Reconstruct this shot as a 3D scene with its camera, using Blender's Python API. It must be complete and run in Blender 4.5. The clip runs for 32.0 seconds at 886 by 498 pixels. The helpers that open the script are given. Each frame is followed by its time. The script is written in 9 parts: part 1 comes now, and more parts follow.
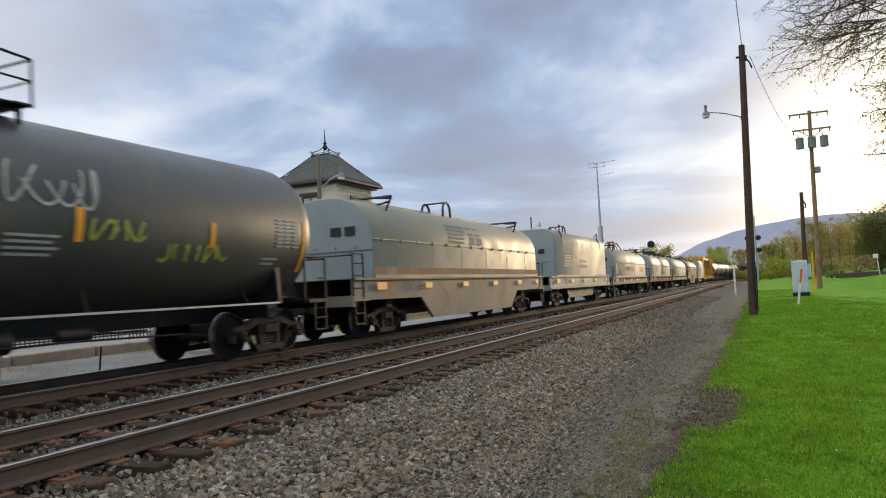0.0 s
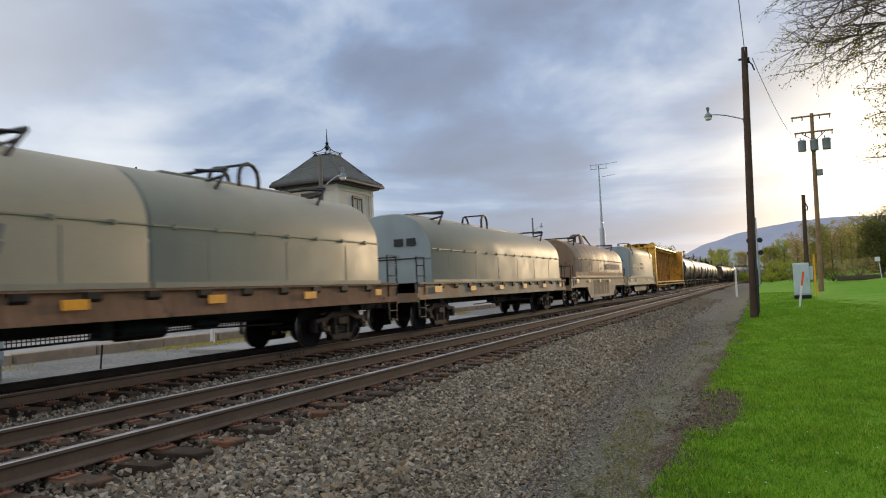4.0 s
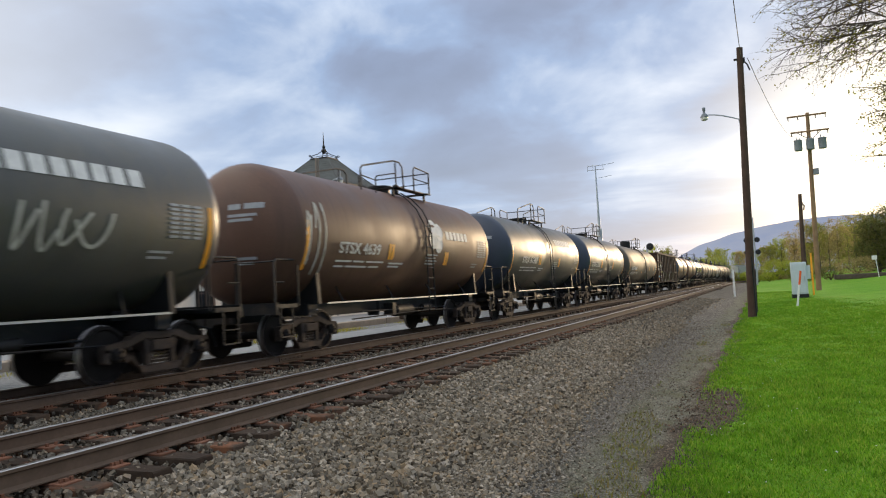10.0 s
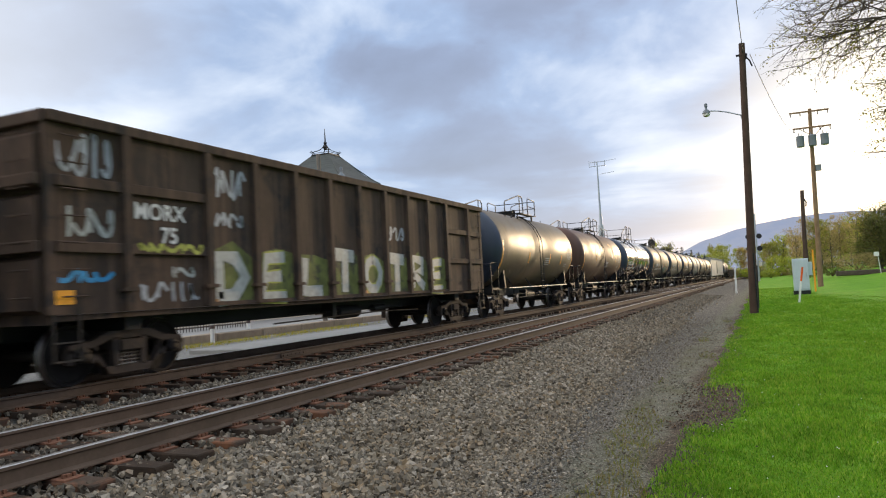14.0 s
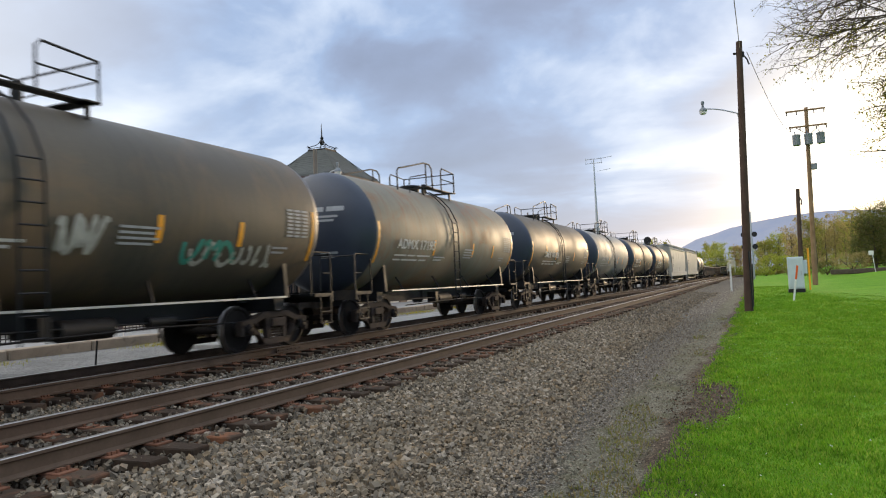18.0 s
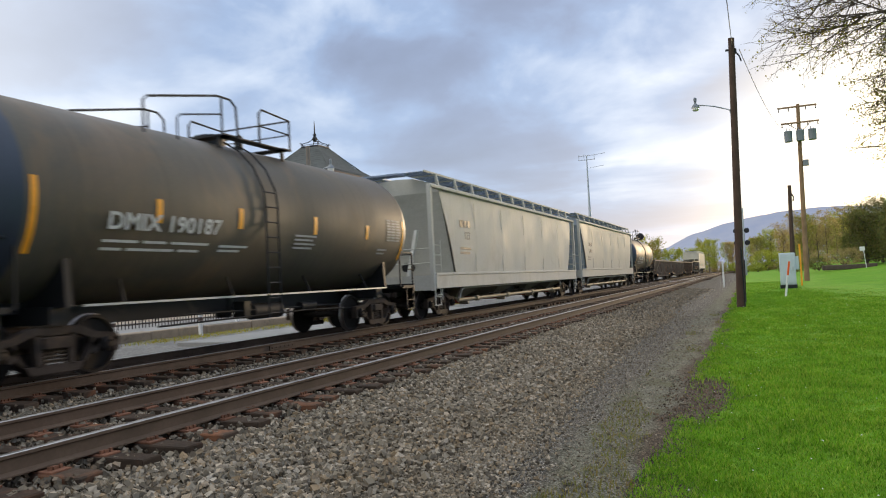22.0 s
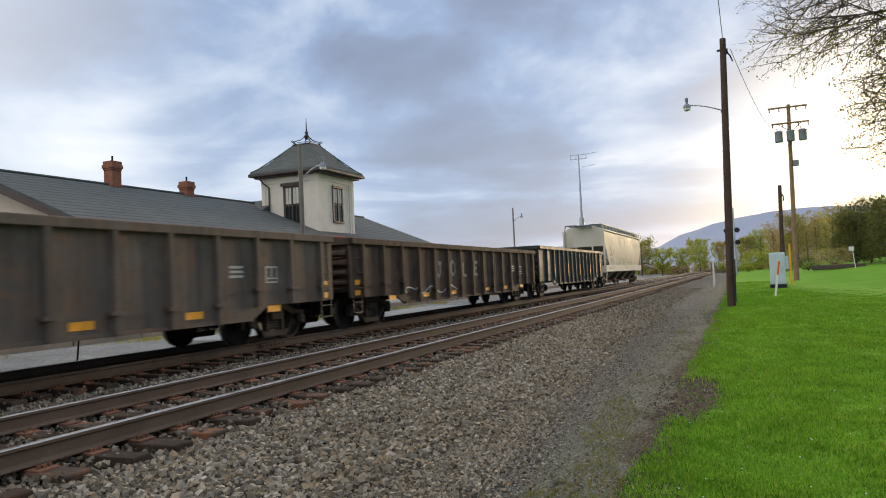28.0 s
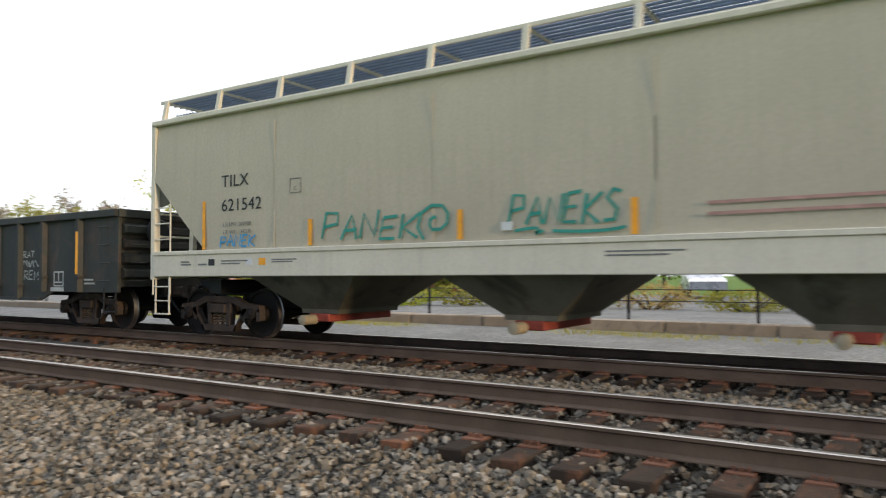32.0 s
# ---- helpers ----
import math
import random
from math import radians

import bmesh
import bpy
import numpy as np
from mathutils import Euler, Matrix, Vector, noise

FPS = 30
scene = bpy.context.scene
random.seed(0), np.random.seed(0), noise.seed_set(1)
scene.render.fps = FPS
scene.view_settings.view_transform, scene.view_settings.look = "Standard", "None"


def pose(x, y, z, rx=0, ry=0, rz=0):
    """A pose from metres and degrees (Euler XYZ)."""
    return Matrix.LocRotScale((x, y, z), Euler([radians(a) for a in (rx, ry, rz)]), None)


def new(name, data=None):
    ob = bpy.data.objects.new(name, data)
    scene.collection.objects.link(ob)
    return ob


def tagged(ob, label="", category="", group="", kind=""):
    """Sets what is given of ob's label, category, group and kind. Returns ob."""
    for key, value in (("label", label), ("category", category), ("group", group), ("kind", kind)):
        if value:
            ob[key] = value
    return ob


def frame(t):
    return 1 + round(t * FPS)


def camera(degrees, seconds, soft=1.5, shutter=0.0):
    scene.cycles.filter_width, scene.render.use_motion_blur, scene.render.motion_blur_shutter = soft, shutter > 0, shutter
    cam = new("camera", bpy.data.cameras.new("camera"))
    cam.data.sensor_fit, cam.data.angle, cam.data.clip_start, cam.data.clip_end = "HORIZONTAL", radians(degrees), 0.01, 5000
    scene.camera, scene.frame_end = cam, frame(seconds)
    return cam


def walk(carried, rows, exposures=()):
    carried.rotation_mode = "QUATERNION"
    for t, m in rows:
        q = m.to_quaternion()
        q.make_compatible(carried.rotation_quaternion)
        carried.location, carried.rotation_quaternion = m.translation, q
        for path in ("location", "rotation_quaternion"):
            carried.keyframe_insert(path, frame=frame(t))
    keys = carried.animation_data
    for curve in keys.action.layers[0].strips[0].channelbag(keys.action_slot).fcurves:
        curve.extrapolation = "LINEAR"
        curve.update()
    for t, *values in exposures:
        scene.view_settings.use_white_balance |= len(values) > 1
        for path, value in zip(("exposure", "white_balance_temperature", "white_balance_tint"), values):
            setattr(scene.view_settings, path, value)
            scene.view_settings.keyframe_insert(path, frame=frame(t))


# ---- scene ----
# Plan: the tracks run along +y, rail tops at z = 0, the camera stands at x = 0, y = 0.
EYE = (0.0, 0.0, 1.167)
TRACK_1, TRACK_2 = -6.11, -10.331
SPEED = 16.3

cam = camera(63.07, 32.0, soft=1.1, shutter=0.2)
PATH = [
    (0, 23.74, 3.2, 2.82), (0.5, 23.73, 3.22, 2.87), (1, 23.72, 3.29, 2.89), (1.5, 23.78, 3.36, 2.88), (2, 23.93, 3.36, 2.74),
    (2.5, 24.26, 3.3, 2.59), (3, 24.26, 3.28, 2.61), (3.5, 24.03, 3.29, 2.54), (5.5, 23.52, 3.2, 2.64), (6, 23.47, 3.25, 2.77),
    (6.5, 23.44, 3.27, 2.72), (7, 23.45, 3.33, 2.73), (7.5, 23.45, 3.41, 2.76), (8, 23.6, 3.47, 2.99), (8.5, 23.64, 3.43, 2.86),
    (9, 23.67, 3.36, 2.91), (9.5, 23.67, 3.4, 3.07), (10, 23.68, 3.44, 3.03), (10.5, 23.71, 3.42, 3.03), (11, 23.8, 3.43, 2.88),
    (11.5, 23.8, 3.42, 3.04), (12, 23.81, 3.35, 2.99), (12.5, 23.81, 3.25, 2.89), (13, 23.83, 3.22, 2.97), (13.5, 23.79, 3.18, 3.02),
    (14, 23.8, 3.15, 3.01), (14.5, 23.75, 3.12, 3.07), (16.5, 23.73, 3.09, 2.86), (17, 23.61, 3.07, 2.72), (17.5, 23.51, 2.96, 2.65),
    (18, 23.47, 2.82, 2.65), (18.5, 23.41, 2.8, 2.76), (19, 23.41, 2.81, 2.84), (19.5, 23.3, 2.84, 2.87), (20, 23.19, 2.83, 2.84),
    (20.5, 23.18, 2.76, 2.81), (21, 23.14, 2.66, 2.85), (21.5, 23.09, 2.58, 2.9), (22, 22.95, 2.54, 2.8), (22.5, 22.66, 2.51, 2.85),
    (23, 22.28, 2.53, 3.06), (23.5, 22.2, 2.55, 2.93), (24, 22.28, 2.48, 2.82), (24.5, 22.35, 2.44, 2.7), (25, 22.27, 2.41, 2.38),
    (25.5, 22.14, 2.42, 2.37), (27.5, 21.79, 2.36, 2.42), (28, 22.29, 2.39, 2.62), (28.5, 22.6, 2.42, 2.4), (29, 22.97, 2.37, 2.21),
    (29.5, 24.33, 3.06, 2.29), (30, 31.7, 3.4, 1.6), (30.2, 37.3, 3.45, 1.45), (30.4, 43.5, 3.55, 1.3), (30.5, 47, 3.6, 1),
    (30.7, 57.7, 3.7, 0.6), (30.9, 69.2, 3.5, 0.42), (31, 74.7, 3.2, 0.43), (31.2, 88, 2.55, 0.32), (31.4, 98.9, 1.95, 0.3),
    (31.6, 109, 1.95, 0.4), (31.8, 116.5, 2, 0.32), (32, 123.2, 2.07, 0.25),
]
walk(cam, [(t, pose(*EYE, 90 + pitch, roll, yaw)) for t, yaw, pitch, roll in PATH],
     exposures=[(0.0, 0.08), (1.0, 0.0), (2.0, -0.08), (3.0, -0.08), (6.5, -0.1), (8.0, -0.1), (9.0, 0.05), (10.0, 0.18), (13.0, 0.28), (17.0, 0.34), (19.0, 0.24), (22.0, 0.28), (23.0, 0.22), (24.0, -0.18), (25.0, -0.15), (27.5, 0.1), (28.5, 0.14), (29.6, 0.08), (30.4, -0.05), (31.0, 0.18), (31.6, 0.5), (32.0, 0.58)])

# ---- light ----
SUN_AZ, SUN_EL = 9.5, 7.0          # degrees right of +y, above the horizon
sun_dir = Vector((math.sin(radians(SUN_AZ)) * math.cos(radians(SUN_EL)), math.cos(radians(SUN_AZ)) * math.cos(radians(SUN_EL)), math.sin(radians(SUN_EL))))
sun = new("sun", bpy.data.lights.new("sun", "SUN"))
sun.data.energy, sun.data.angle, sun.data.color = 1.9, radians(6), (1.0, 0.73, 0.44)
sun.rotation_mode = "QUATERNION"
sun.rotation_quaternion = sun_dir.to_track_quat("Z", "Y")


class Nodes:
    """Short hand for node trees."""

    def __init__(self, tree):
        self.tree = tree
        tree.nodes.clear()

    def add(self, kind, props=None, **links):
        n = self.tree.nodes.new(kind)
        for k, v in (props or {}).items():
            if k == "operation":
                n.operation = v
            elif k == "blend_type":
                n.blend_type = v
            elif k == "data_type":
                n.data_type = v
            elif k == "noise_dimensions":
                n.noise_dimensions = v
            elif k == "feature":
                n.feature = v
            elif k == "wave_type":
                n.wave_type = v
            elif k == "bands_direction":
                n.bands_direction = v
        for k, v in links.items():
            sock = n.inputs[int(k[1:])] if k[0] == "i" and k[1:].isdigit() else n.inputs[k.replace("_", " ")]
            if isinstance(v, bpy.types.NodeSocket):
                self.tree.links.new(v, sock)
            elif isinstance(v, bpy.types.Node):
                self.tree.links.new(v.outputs[0], sock)
            else:
                sock.default_value = v
        return n

    def math(self, op, a, b=0.0):
        return self.add("ShaderNodeMath", {"operation": op}, i0=a, i1=b).outputs[0]

    def mix(self, fac, a, b, blend="MIX"):
        n = self.tree.nodes.new("ShaderNodeMix")
        n.data_type, n.blend_type = "RGBA", blend
        for sock, v in ((n.inputs[0], fac), (n.inputs[6], a), (n.inputs[7], b)):
            if isinstance(v, bpy.types.NodeSocket):
                self.tree.links.new(v, sock)
            else:
                sock.default_value = (*v, 1) if isinstance(v, tuple) and len(v) == 3 else v
        return n.outputs[2]

    def ramp(self, fac, *stops):
        n = self.tree.nodes.new("ShaderNodeValToRGB")
        self.tree.links.new(fac, n.inputs[0])
        els = n.color_ramp.elements
        while len(els) < len(stops):
            els.new(0.5)
        for e, (p, c) in zip(els, stops):
            e.position = p
            e.color = (*c, 1) if isinstance(c, tuple) else (c, c, c, 1)
        return n.outputs[0]

    def noise(self, vec, scale, detail=4.0, rough=0.55, dist=0.0):
        return self.add("ShaderNodeTexNoise", None, Vector=vec, Scale=scale, Detail=detail, Roughness=rough, Distortion=dist).outputs[0]

    def mapping(self, vec, scale=(1, 1, 1), loc=(0, 0, 0)):
        return self.add("ShaderNodeMapping", None, Vector=vec, Scale=scale, Location=loc).outputs[0]


def build_world():
    world = bpy.data.worlds.new("sky")
    world.use_nodes = True
    scene.world = world
    n = Nodes(world.node_tree)
    sky = n.tree.nodes.new("ShaderNodeTexSky")
    sky.sky_type, sky.sun_disc = "NISHITA", False
    sky.sun_elevation, sky.sun_rotation = radians(SUN_EL), radians(SUN_AZ)
    geo = n.add("ShaderNodeTexCoord").outputs[0]
    sep = n.add("ShaderNodeSeparateXYZ", None, Vector=geo)
    # lumpy cloud deck, flattened towards the horizon; broad masses where the sky shows them
    flat = n.mapping(geo, (1.0, 1.0, 1.75))
    big = n.noise(n.mapping(flat, (1, 1, 1), (3.4, 1.1, 0.9)), 2.5, 6.0, 0.47, 0.3)
    small = n.noise(n.mapping(flat, (1, 1, 1), (7.0, 2.0, 1.0)), 6.0, 6.0, 0.52, 0.3)
    streaks = n.noise(n.mapping(geo, (1.0, 1.0, 7.0), (1.3, 0.2, 0.0)), 3.2, 6.0, 0.52, 0.4)
    level = n.ramp(sep.outputs[2], (0.10, 1.0), (0.24, 0.0))
    puffs = n.math("ADD", n.math("MULTIPLY", big, 0.66), n.math("MULTIPLY", small, 0.34))
    cover = n.add("ShaderNodeMix", None, i0=level, i2=puffs, i3=n.math("ADD", n.math("MULTIPLY", puffs, 0.45), n.math("MULTIPLY", streaks, 0.55))).outputs[0]

    def mass(az, el, tight, weight):
        d = (math.sin(radians(az)) * math.cos(radians(el)), math.cos(radians(az)) * math.cos(radians(el)), math.sin(radians(el)))
        v = n.add("ShaderNodeVectorMath", {"operation": "DOT_PRODUCT"}, i0=geo, i1=d).outputs["Value"]
        return n.math("MULTIPLY", n.math("POWER", n.math("MAXIMUM", v, 0.0), tight), weight)

    for az, el, tight, weight in ((-27, 16, 60.0, 0.085), (-14, 13, 110.0, 0.05), (-44, 14, 110.0, 0.05), (-50, 7, 120.0, -0.15), (-34, 6.5, 260.0, -0.07), (-56, 19, 60.0, 0.06), (-9, 9, 500.0, -0.12), (-20, 23, 160.0, -0.035), (3, 22, 120.0, 0.03)):
        cover = n.math("ADD", cover, mass(az, el, tight, weight))
    clouds = n.ramp(cover, (0.32, (0.84, 0.87, 0.92)), (0.41, (0.50, 0.585, 0.735)), (0.475, (0.30, 0.40, 0.595)), (0.535, (0.25, 0.31, 0.455)), (0.66, (0.20, 0.235, 0.33)))
    # brightness towards the sun and towards the open side
    dot = n.add("ShaderNodeVectorMath", {"operation": "DOT_PRODUCT"}, i0=geo, i1=tuple(sun_dir)).outputs["Value"]
    glow = n.math("POWER", n.math("MAXIMUM", dot, 0.0), 90.0)
    wide = n.math("POWER", n.math("MAXIMUM", dot, 0.0), 9.0)
    back = n.add("ShaderNodeVectorMath", {"operation": "DOT_PRODUCT"}, i0=geo, i1=tuple(Vector((-0.86, -0.48, 0.12)).normalized())).outputs["Value"]
    back = n.ramp(n.math("ADD", n.math("MULTIPLY", back, 0.5), 0.5), (0.60, 0.0), (0.86, 1.0))
    west = n.add("ShaderNodeVectorMath", {"operation": "DOT_PRODUCT"}, i0=geo, i1=tuple(Vector((-0.93, 0.36, 0.10)).normalized())).outputs["Value"]
    west = n.math("MULTIPLY", n.math("POWER", n.math("MAXIMUM", west, 0.0), 9.0), n.ramp(sep.outputs[2], (0.10, 1.0), (0.30, 0.25)))
    low = n.ramp(sep.outputs[2], (0.0, 1.0), (0.30, 0.0))
    col = n.mix(n.math("MULTIPLY", low, 0.22), clouds, (0.56, 0.66, 0.82))
    col = n.mix(n.math("MULTIPLY", back, 0.85), col, (0.98, 1.0, 1.03))
    col = n.mix(n.math("MULTIPLY", n.math("MULTIPLY", west, 0.55), n.ramp(cover, (0.42, 1.0), (0.58, 0.55))), col, (0.92, 0.95, 1.0))
    col = n.mix(n.math("MULTIPLY", wide, 0.5), col, n.mix(1.0, col, (1.25, 1.2, 1.15), "MULTIPLY"))
    col = n.mix(glow, col, (1.5, 1.38, 1.15))
    # the overcast brightens towards the zenith
    zen = n.ramp(sep.outputs[2], (0.36, (1.0, 1.0, 1.0)), (0.78, (2.75, 2.55, 2.22)))
    col = n.mix(1.0, col, n.mix(1.0, zen, (1.0, 1.0, 1.0), "MULTIPLY"), "MULTIPLY")
    thin = n.add("ShaderNodeVectorMath", {"operation": "SCALE"}, i0=sky.outputs[0], Scale=0.012).outputs[0]
    col = n.mix(1.0, col, thin, "ADD")
    bg = n.add("ShaderNodeBackground", None, Color=col, Strength=1.0)
    out = n.tree.nodes.new("ShaderNodeOutputWorld")
    n.tree.links.new(bg.outputs[0], out.inputs[0])


build_world()

# ---- materials ----
MATS = {}


def material(name, base, rough=0.7, metal=0.0, var=0.25, scale=3.0, bump=0.15, fine=40.0, stain=None, stain_scale=1.2, stain_cut=0.55, streak=0.0, rand=0.0, coat=0.0, streak_col=None):
    """Base colour with grain, stains with a shape of their own, streaks down the sides, and a fine relief."""
    if name in MATS:
        return MATS[name]
    m = bpy.data.materials.new(name)
    m.use_nodes = True
    n = Nodes(m.node_tree)
    obj = n.add("ShaderNodeTexCoord").outputs["Object"]
    info = n.add("ShaderNodeObjectInfo")
    off = n.add("ShaderNodeVectorMath", {"operation": "ADD"}, i0=obj, i1=n.add("ShaderNodeVectorMath", {"operation": "SCALE"}, i0=info.outputs["Location"], Scale=0.0).outputs[0]).outputs[0]
    seedv = n.add("ShaderNodeCombineXYZ", None, X=n.math("MULTIPLY", info.outputs["Random"], 31.0), Y=n.math("MULTIPLY", info.outputs["Random"], 17.0), Z=0.0).outputs[0]
    off = n.add("ShaderNodeVectorMath", {"operation": "ADD"}, i0=off, i1=seedv).outputs[0]
    large = n.noise(off, scale, 5.0, 0.6)
    grain = n.noise(off, fine, 3.0, 0.6)
    dark = tuple(c * (1 - var) for c in base)
    light = tuple(min(1.0, c * (1 + var)) for c in base)
    col = n.mix(n.ramp(large, (0.3, 0.0), (0.7, 1.0)), dark, light)
    col = n.mix(n.math("MULTIPLY", n.ramp(grain, (0.35, 0.0), (0.7, 1.0)), 0.35), col, tuple(c * 0.72 for c in base))
    if stain:
        s = n.noise(n.mapping(off, (1, 1, 1), (5.2, 1.3, 9.1)), stain_scale, 7.0, 0.65, 0.8)
        col = n.mix(n.ramp(s, (stain_cut, 0.0), (stain_cut + 0.14, 0.9)), col, stain)
    if streak:
        st = n.noise(n.mapping(off, (1, 5.0, 0.25)), 1.6, 5.0, 0.6)
        col = n.mix(n.math("MULTIPLY", n.ramp(st, (0.48, 0.0), (0.7, 1.0)), streak), col, streak_col or tuple(c * 0.45 for c in base))
    if rand:
        col = n.mix(n.math("MULTIPLY", info.outputs["Random"], rand), col, tuple(c * 0.35 for c in base))
    bsdf = n.add("ShaderNodeBsdfPrincipled", None, Base_Color=col, Metallic=metal, Specular_IOR_Level=0.5 if rough < 0.5 else (0.3 if rough < 0.65 else 0.12))
    r = n.ramp(large, (0.3, max(0.05, rough - 0.12)), (0.7, min(1.0, rough + 0.1)))
    n.tree.links.new(r, bsdf.inputs["Roughness"])
    if coat:
        bsdf.inputs["Coat Weight"].default_value = coat
    if bump:
        b = n.add("ShaderNodeBump", None, Strength=bump, Distance=0.02, Height=n.math("ADD", n.math("MULTIPLY", grain, 0.5), large))
        n.tree.links.new(b.outputs[0], bsdf.inputs["Normal"])
    out = n.tree.nodes.new("ShaderNodeOutputMaterial")
    n.tree.links.new(bsdf.outputs[0], out.inputs[0])
    MATS[name] = m
    return m


def island_material(name, cols, rough=0.9, fine=60.0, thin=0.0, gloss=0.12, patches=((0.45, 0.55, (0.72, 0.66, 0.6)),)):
    """For joined pieces: the colour changes from piece to piece."""
    m = bpy.data.materials.new(name)
    m.use_nodes = True
    n = Nodes(m.node_tree)
    geo = n.add("ShaderNodeNewGeometry")
    stops = [(i / max(1, len(cols) - 1), c) for i, c in enumerate(cols)]
    col = n.ramp(geo.outputs["Random Per Island"], *stops)
    obj = n.add("ShaderNodeTexCoord").outputs["Object"]
    g = n.noise(obj, fine, 3.0, 0.6)
    col = n.mix(n.math("MULTIPLY", g, 0.4), col, n.mix(1.0, col, (0.55, 0.55, 0.55), "MULTIPLY"))
    for size, most, tint in patches:
        patch = n.noise(obj, size, 4.0, 0.6)
        col = n.mix(n.ramp(patch, (0.38, 0.0), (0.64, most)), col, n.mix(1.0, col, tint, "MULTIPLY"))
    bsdf = n.add("ShaderNodeBsdfPrincipled", None, Base_Color=col, Roughness=rough, Specular_IOR_Level=gloss)
    out = n.tree.nodes.new("ShaderNodeOutputMaterial")
    if thin:
        glow = n.add("ShaderNodeBsdfTranslucent", None, Color=n.mix(1.0, col, (1.5, 1.35, 0.6), "MULTIPLY"))
        both = n.add("ShaderNodeMixShader", None, i0=thin, i1=bsdf.outputs[0], i2=glow.outputs[0])
        n.tree.links.new(both.outputs[0], out.inputs[0])
    else:
        n.tree.links.new(bsdf.outputs[0], out.inputs[0])
    MATS[name] = m
    return m


# ---- mesh helpers ----
def mesh_from(name, verts, faces, mat, smooth=False):
    me = bpy.data.meshes.new(name)
    me.from_pydata([tuple(v) for v in verts], [], faces)
    me.update()
    if mat:
        me.materials.append(mat)
    if smooth:
        me.polygons.foreach_set("use_smooth", [True] * len(me.polygons))
    return me


class Build:
    """Collects simple solids into one mesh."""

    def __init__(self):
        self.v, self.f, self.sm = [], [], []

    def add(self, verts, faces, smooth=False):
        o = len(self.v)
        self.v += [tuple(p) for p in verts]
        self.f += [tuple(i + o for i in f) for f in faces]
        self.sm += [smooth] * len(faces)
        return self

    def box(self, x0, x1, y0, y1, z0, z1, bevel=0.0):
        if bevel <= 0:
            v = [(x, y, z) for x in (x0, x1) for y in (y0, y1) for z in (z0, z1)]
            return self.add(v, [(0, 1, 3, 2), (4, 6, 7, 5), (0, 4, 5, 1), (2, 3, 7, 6), (0, 2, 6, 4), (1, 5, 7, 3)])
        b = min(bevel, (x1 - x0) / 2.1, (y1 - y0) / 2.1, (z1 - z0) / 2.1)
        v, f, idx = [], [], {}
        for sx in (0, 1):
            for sy in (0, 1):
                for sz in (0, 1):
                    X, Y, Z = (x0, x1)[sx], (y0, y1)[sy], (z0, z1)[sz]
                    dx, dy, dz = (b, -b)[sx], (b, -b)[sy], (b, -b)[sz]
                    for a, p in (("x", (X, Y + dy, Z + dz)), ("y", (X + dx, Y, Z + dz)), ("z", (X + dx, Y + dy, Z))):
                        idx[sx, sy, sz, a] = len(v)
                        v.append(p)
        q = lambda a, *c: [idx[(*k, a)] for k in c]
        f += [q("x", (0, 0, 0), (0, 0, 1), (0, 1, 1), (0, 1, 0)), q("x", (1, 0, 0), (1, 1, 0), (1, 1, 1), (1, 0, 1)),
              q("y", (0, 0, 0), (1, 0, 0), (1, 0, 1), (0, 0, 1)), q("y", (0, 1, 0), (0, 1, 1), (1, 1, 1), (1, 1, 0)),
              q("z", (0, 0, 0), (0, 1, 0), (1, 1, 0), (1, 0, 0)), q("z", (0, 0, 1), (1, 0, 1), (1, 1, 1), (0, 1, 1))]
        for s in (0, 1):
            for u in (0, 1):
                f += [[idx[s, u, 0, "x"], idx[s, u, 1, "x"], idx[s, u, 1, "y"], idx[s, u, 0, "y"]],
                      [idx[s, 0, u, "x"], idx[s, 1, u, "x"], idx[s, 1, u, "z"], idx[s, 0, u, "z"]],
                      [idx[0, s, u, "y"], idx[1, s, u, "y"], idx[1, s, u, "z"], idx[0, s, u, "z"]]]
                for w in (0, 1):
                    f.append([idx[s, u, w, "x"], idx[s, u, w, "y"], idx[s, u, w, "z"]])
        return self.add(v, f)

    def prism(self, poly, axis, a, b):
        """Extrudes a 2D polygon along an axis: x takes (y, z), y takes (x, z), z takes (x, y)."""
        n = len(poly)
        mk = {"x": lambda p, t: (t, p[0], p[1]), "y": lambda p, t: (p[0], t, p[1]), "z": lambda p, t: (p[0], p[1], t)}[axis]
        v = [mk(p, a) for p in poly] + [mk(p, b) for p in poly]
        f = [tuple(range(n)), tuple(range(2 * n - 1, n - 1, -1))] + [(i, i + n, (i + 1) % n + n, (i + 1) % n) for i in range(n)]
        return self.add(v, f)

    def tube(self, pts, r, sides=6, closed=False, caps=True):
        pts = [Vector(p) for p in pts]
        n, v, f = len(pts), [], []
        radii = r if isinstance(r, (list, tuple)) else [r] * n
        up = None
        for i, p in enumerate(pts):
            d = (pts[min(i + 1, n - 1)] - pts[max(i - 1, 0)])
            d = d.normalized() if d.length > 1e-9 else Vector((0, 0, 1))
            if up is None or abs(up.dot(d)) > 0.98:
                up = Vector((0, 0, 1)) if abs(d.z) < 0.9 else Vector((1, 0, 0))
            s = d.cross(up).normalized()
            t = s.cross(d).normalized()
            up = t
            v += [p + (s * math.cos(6.28319 * k / sides) + t * math.sin(6.28319 * k / sides)) * radii[i] for k in range(sides)]
        for i in range(n - 1):
            f += [(i * sides + k, i * sides + (k + 1) % sides, (i + 1) * sides + (k + 1) % sides, (i + 1) * sides + k) for k in range(sides)]
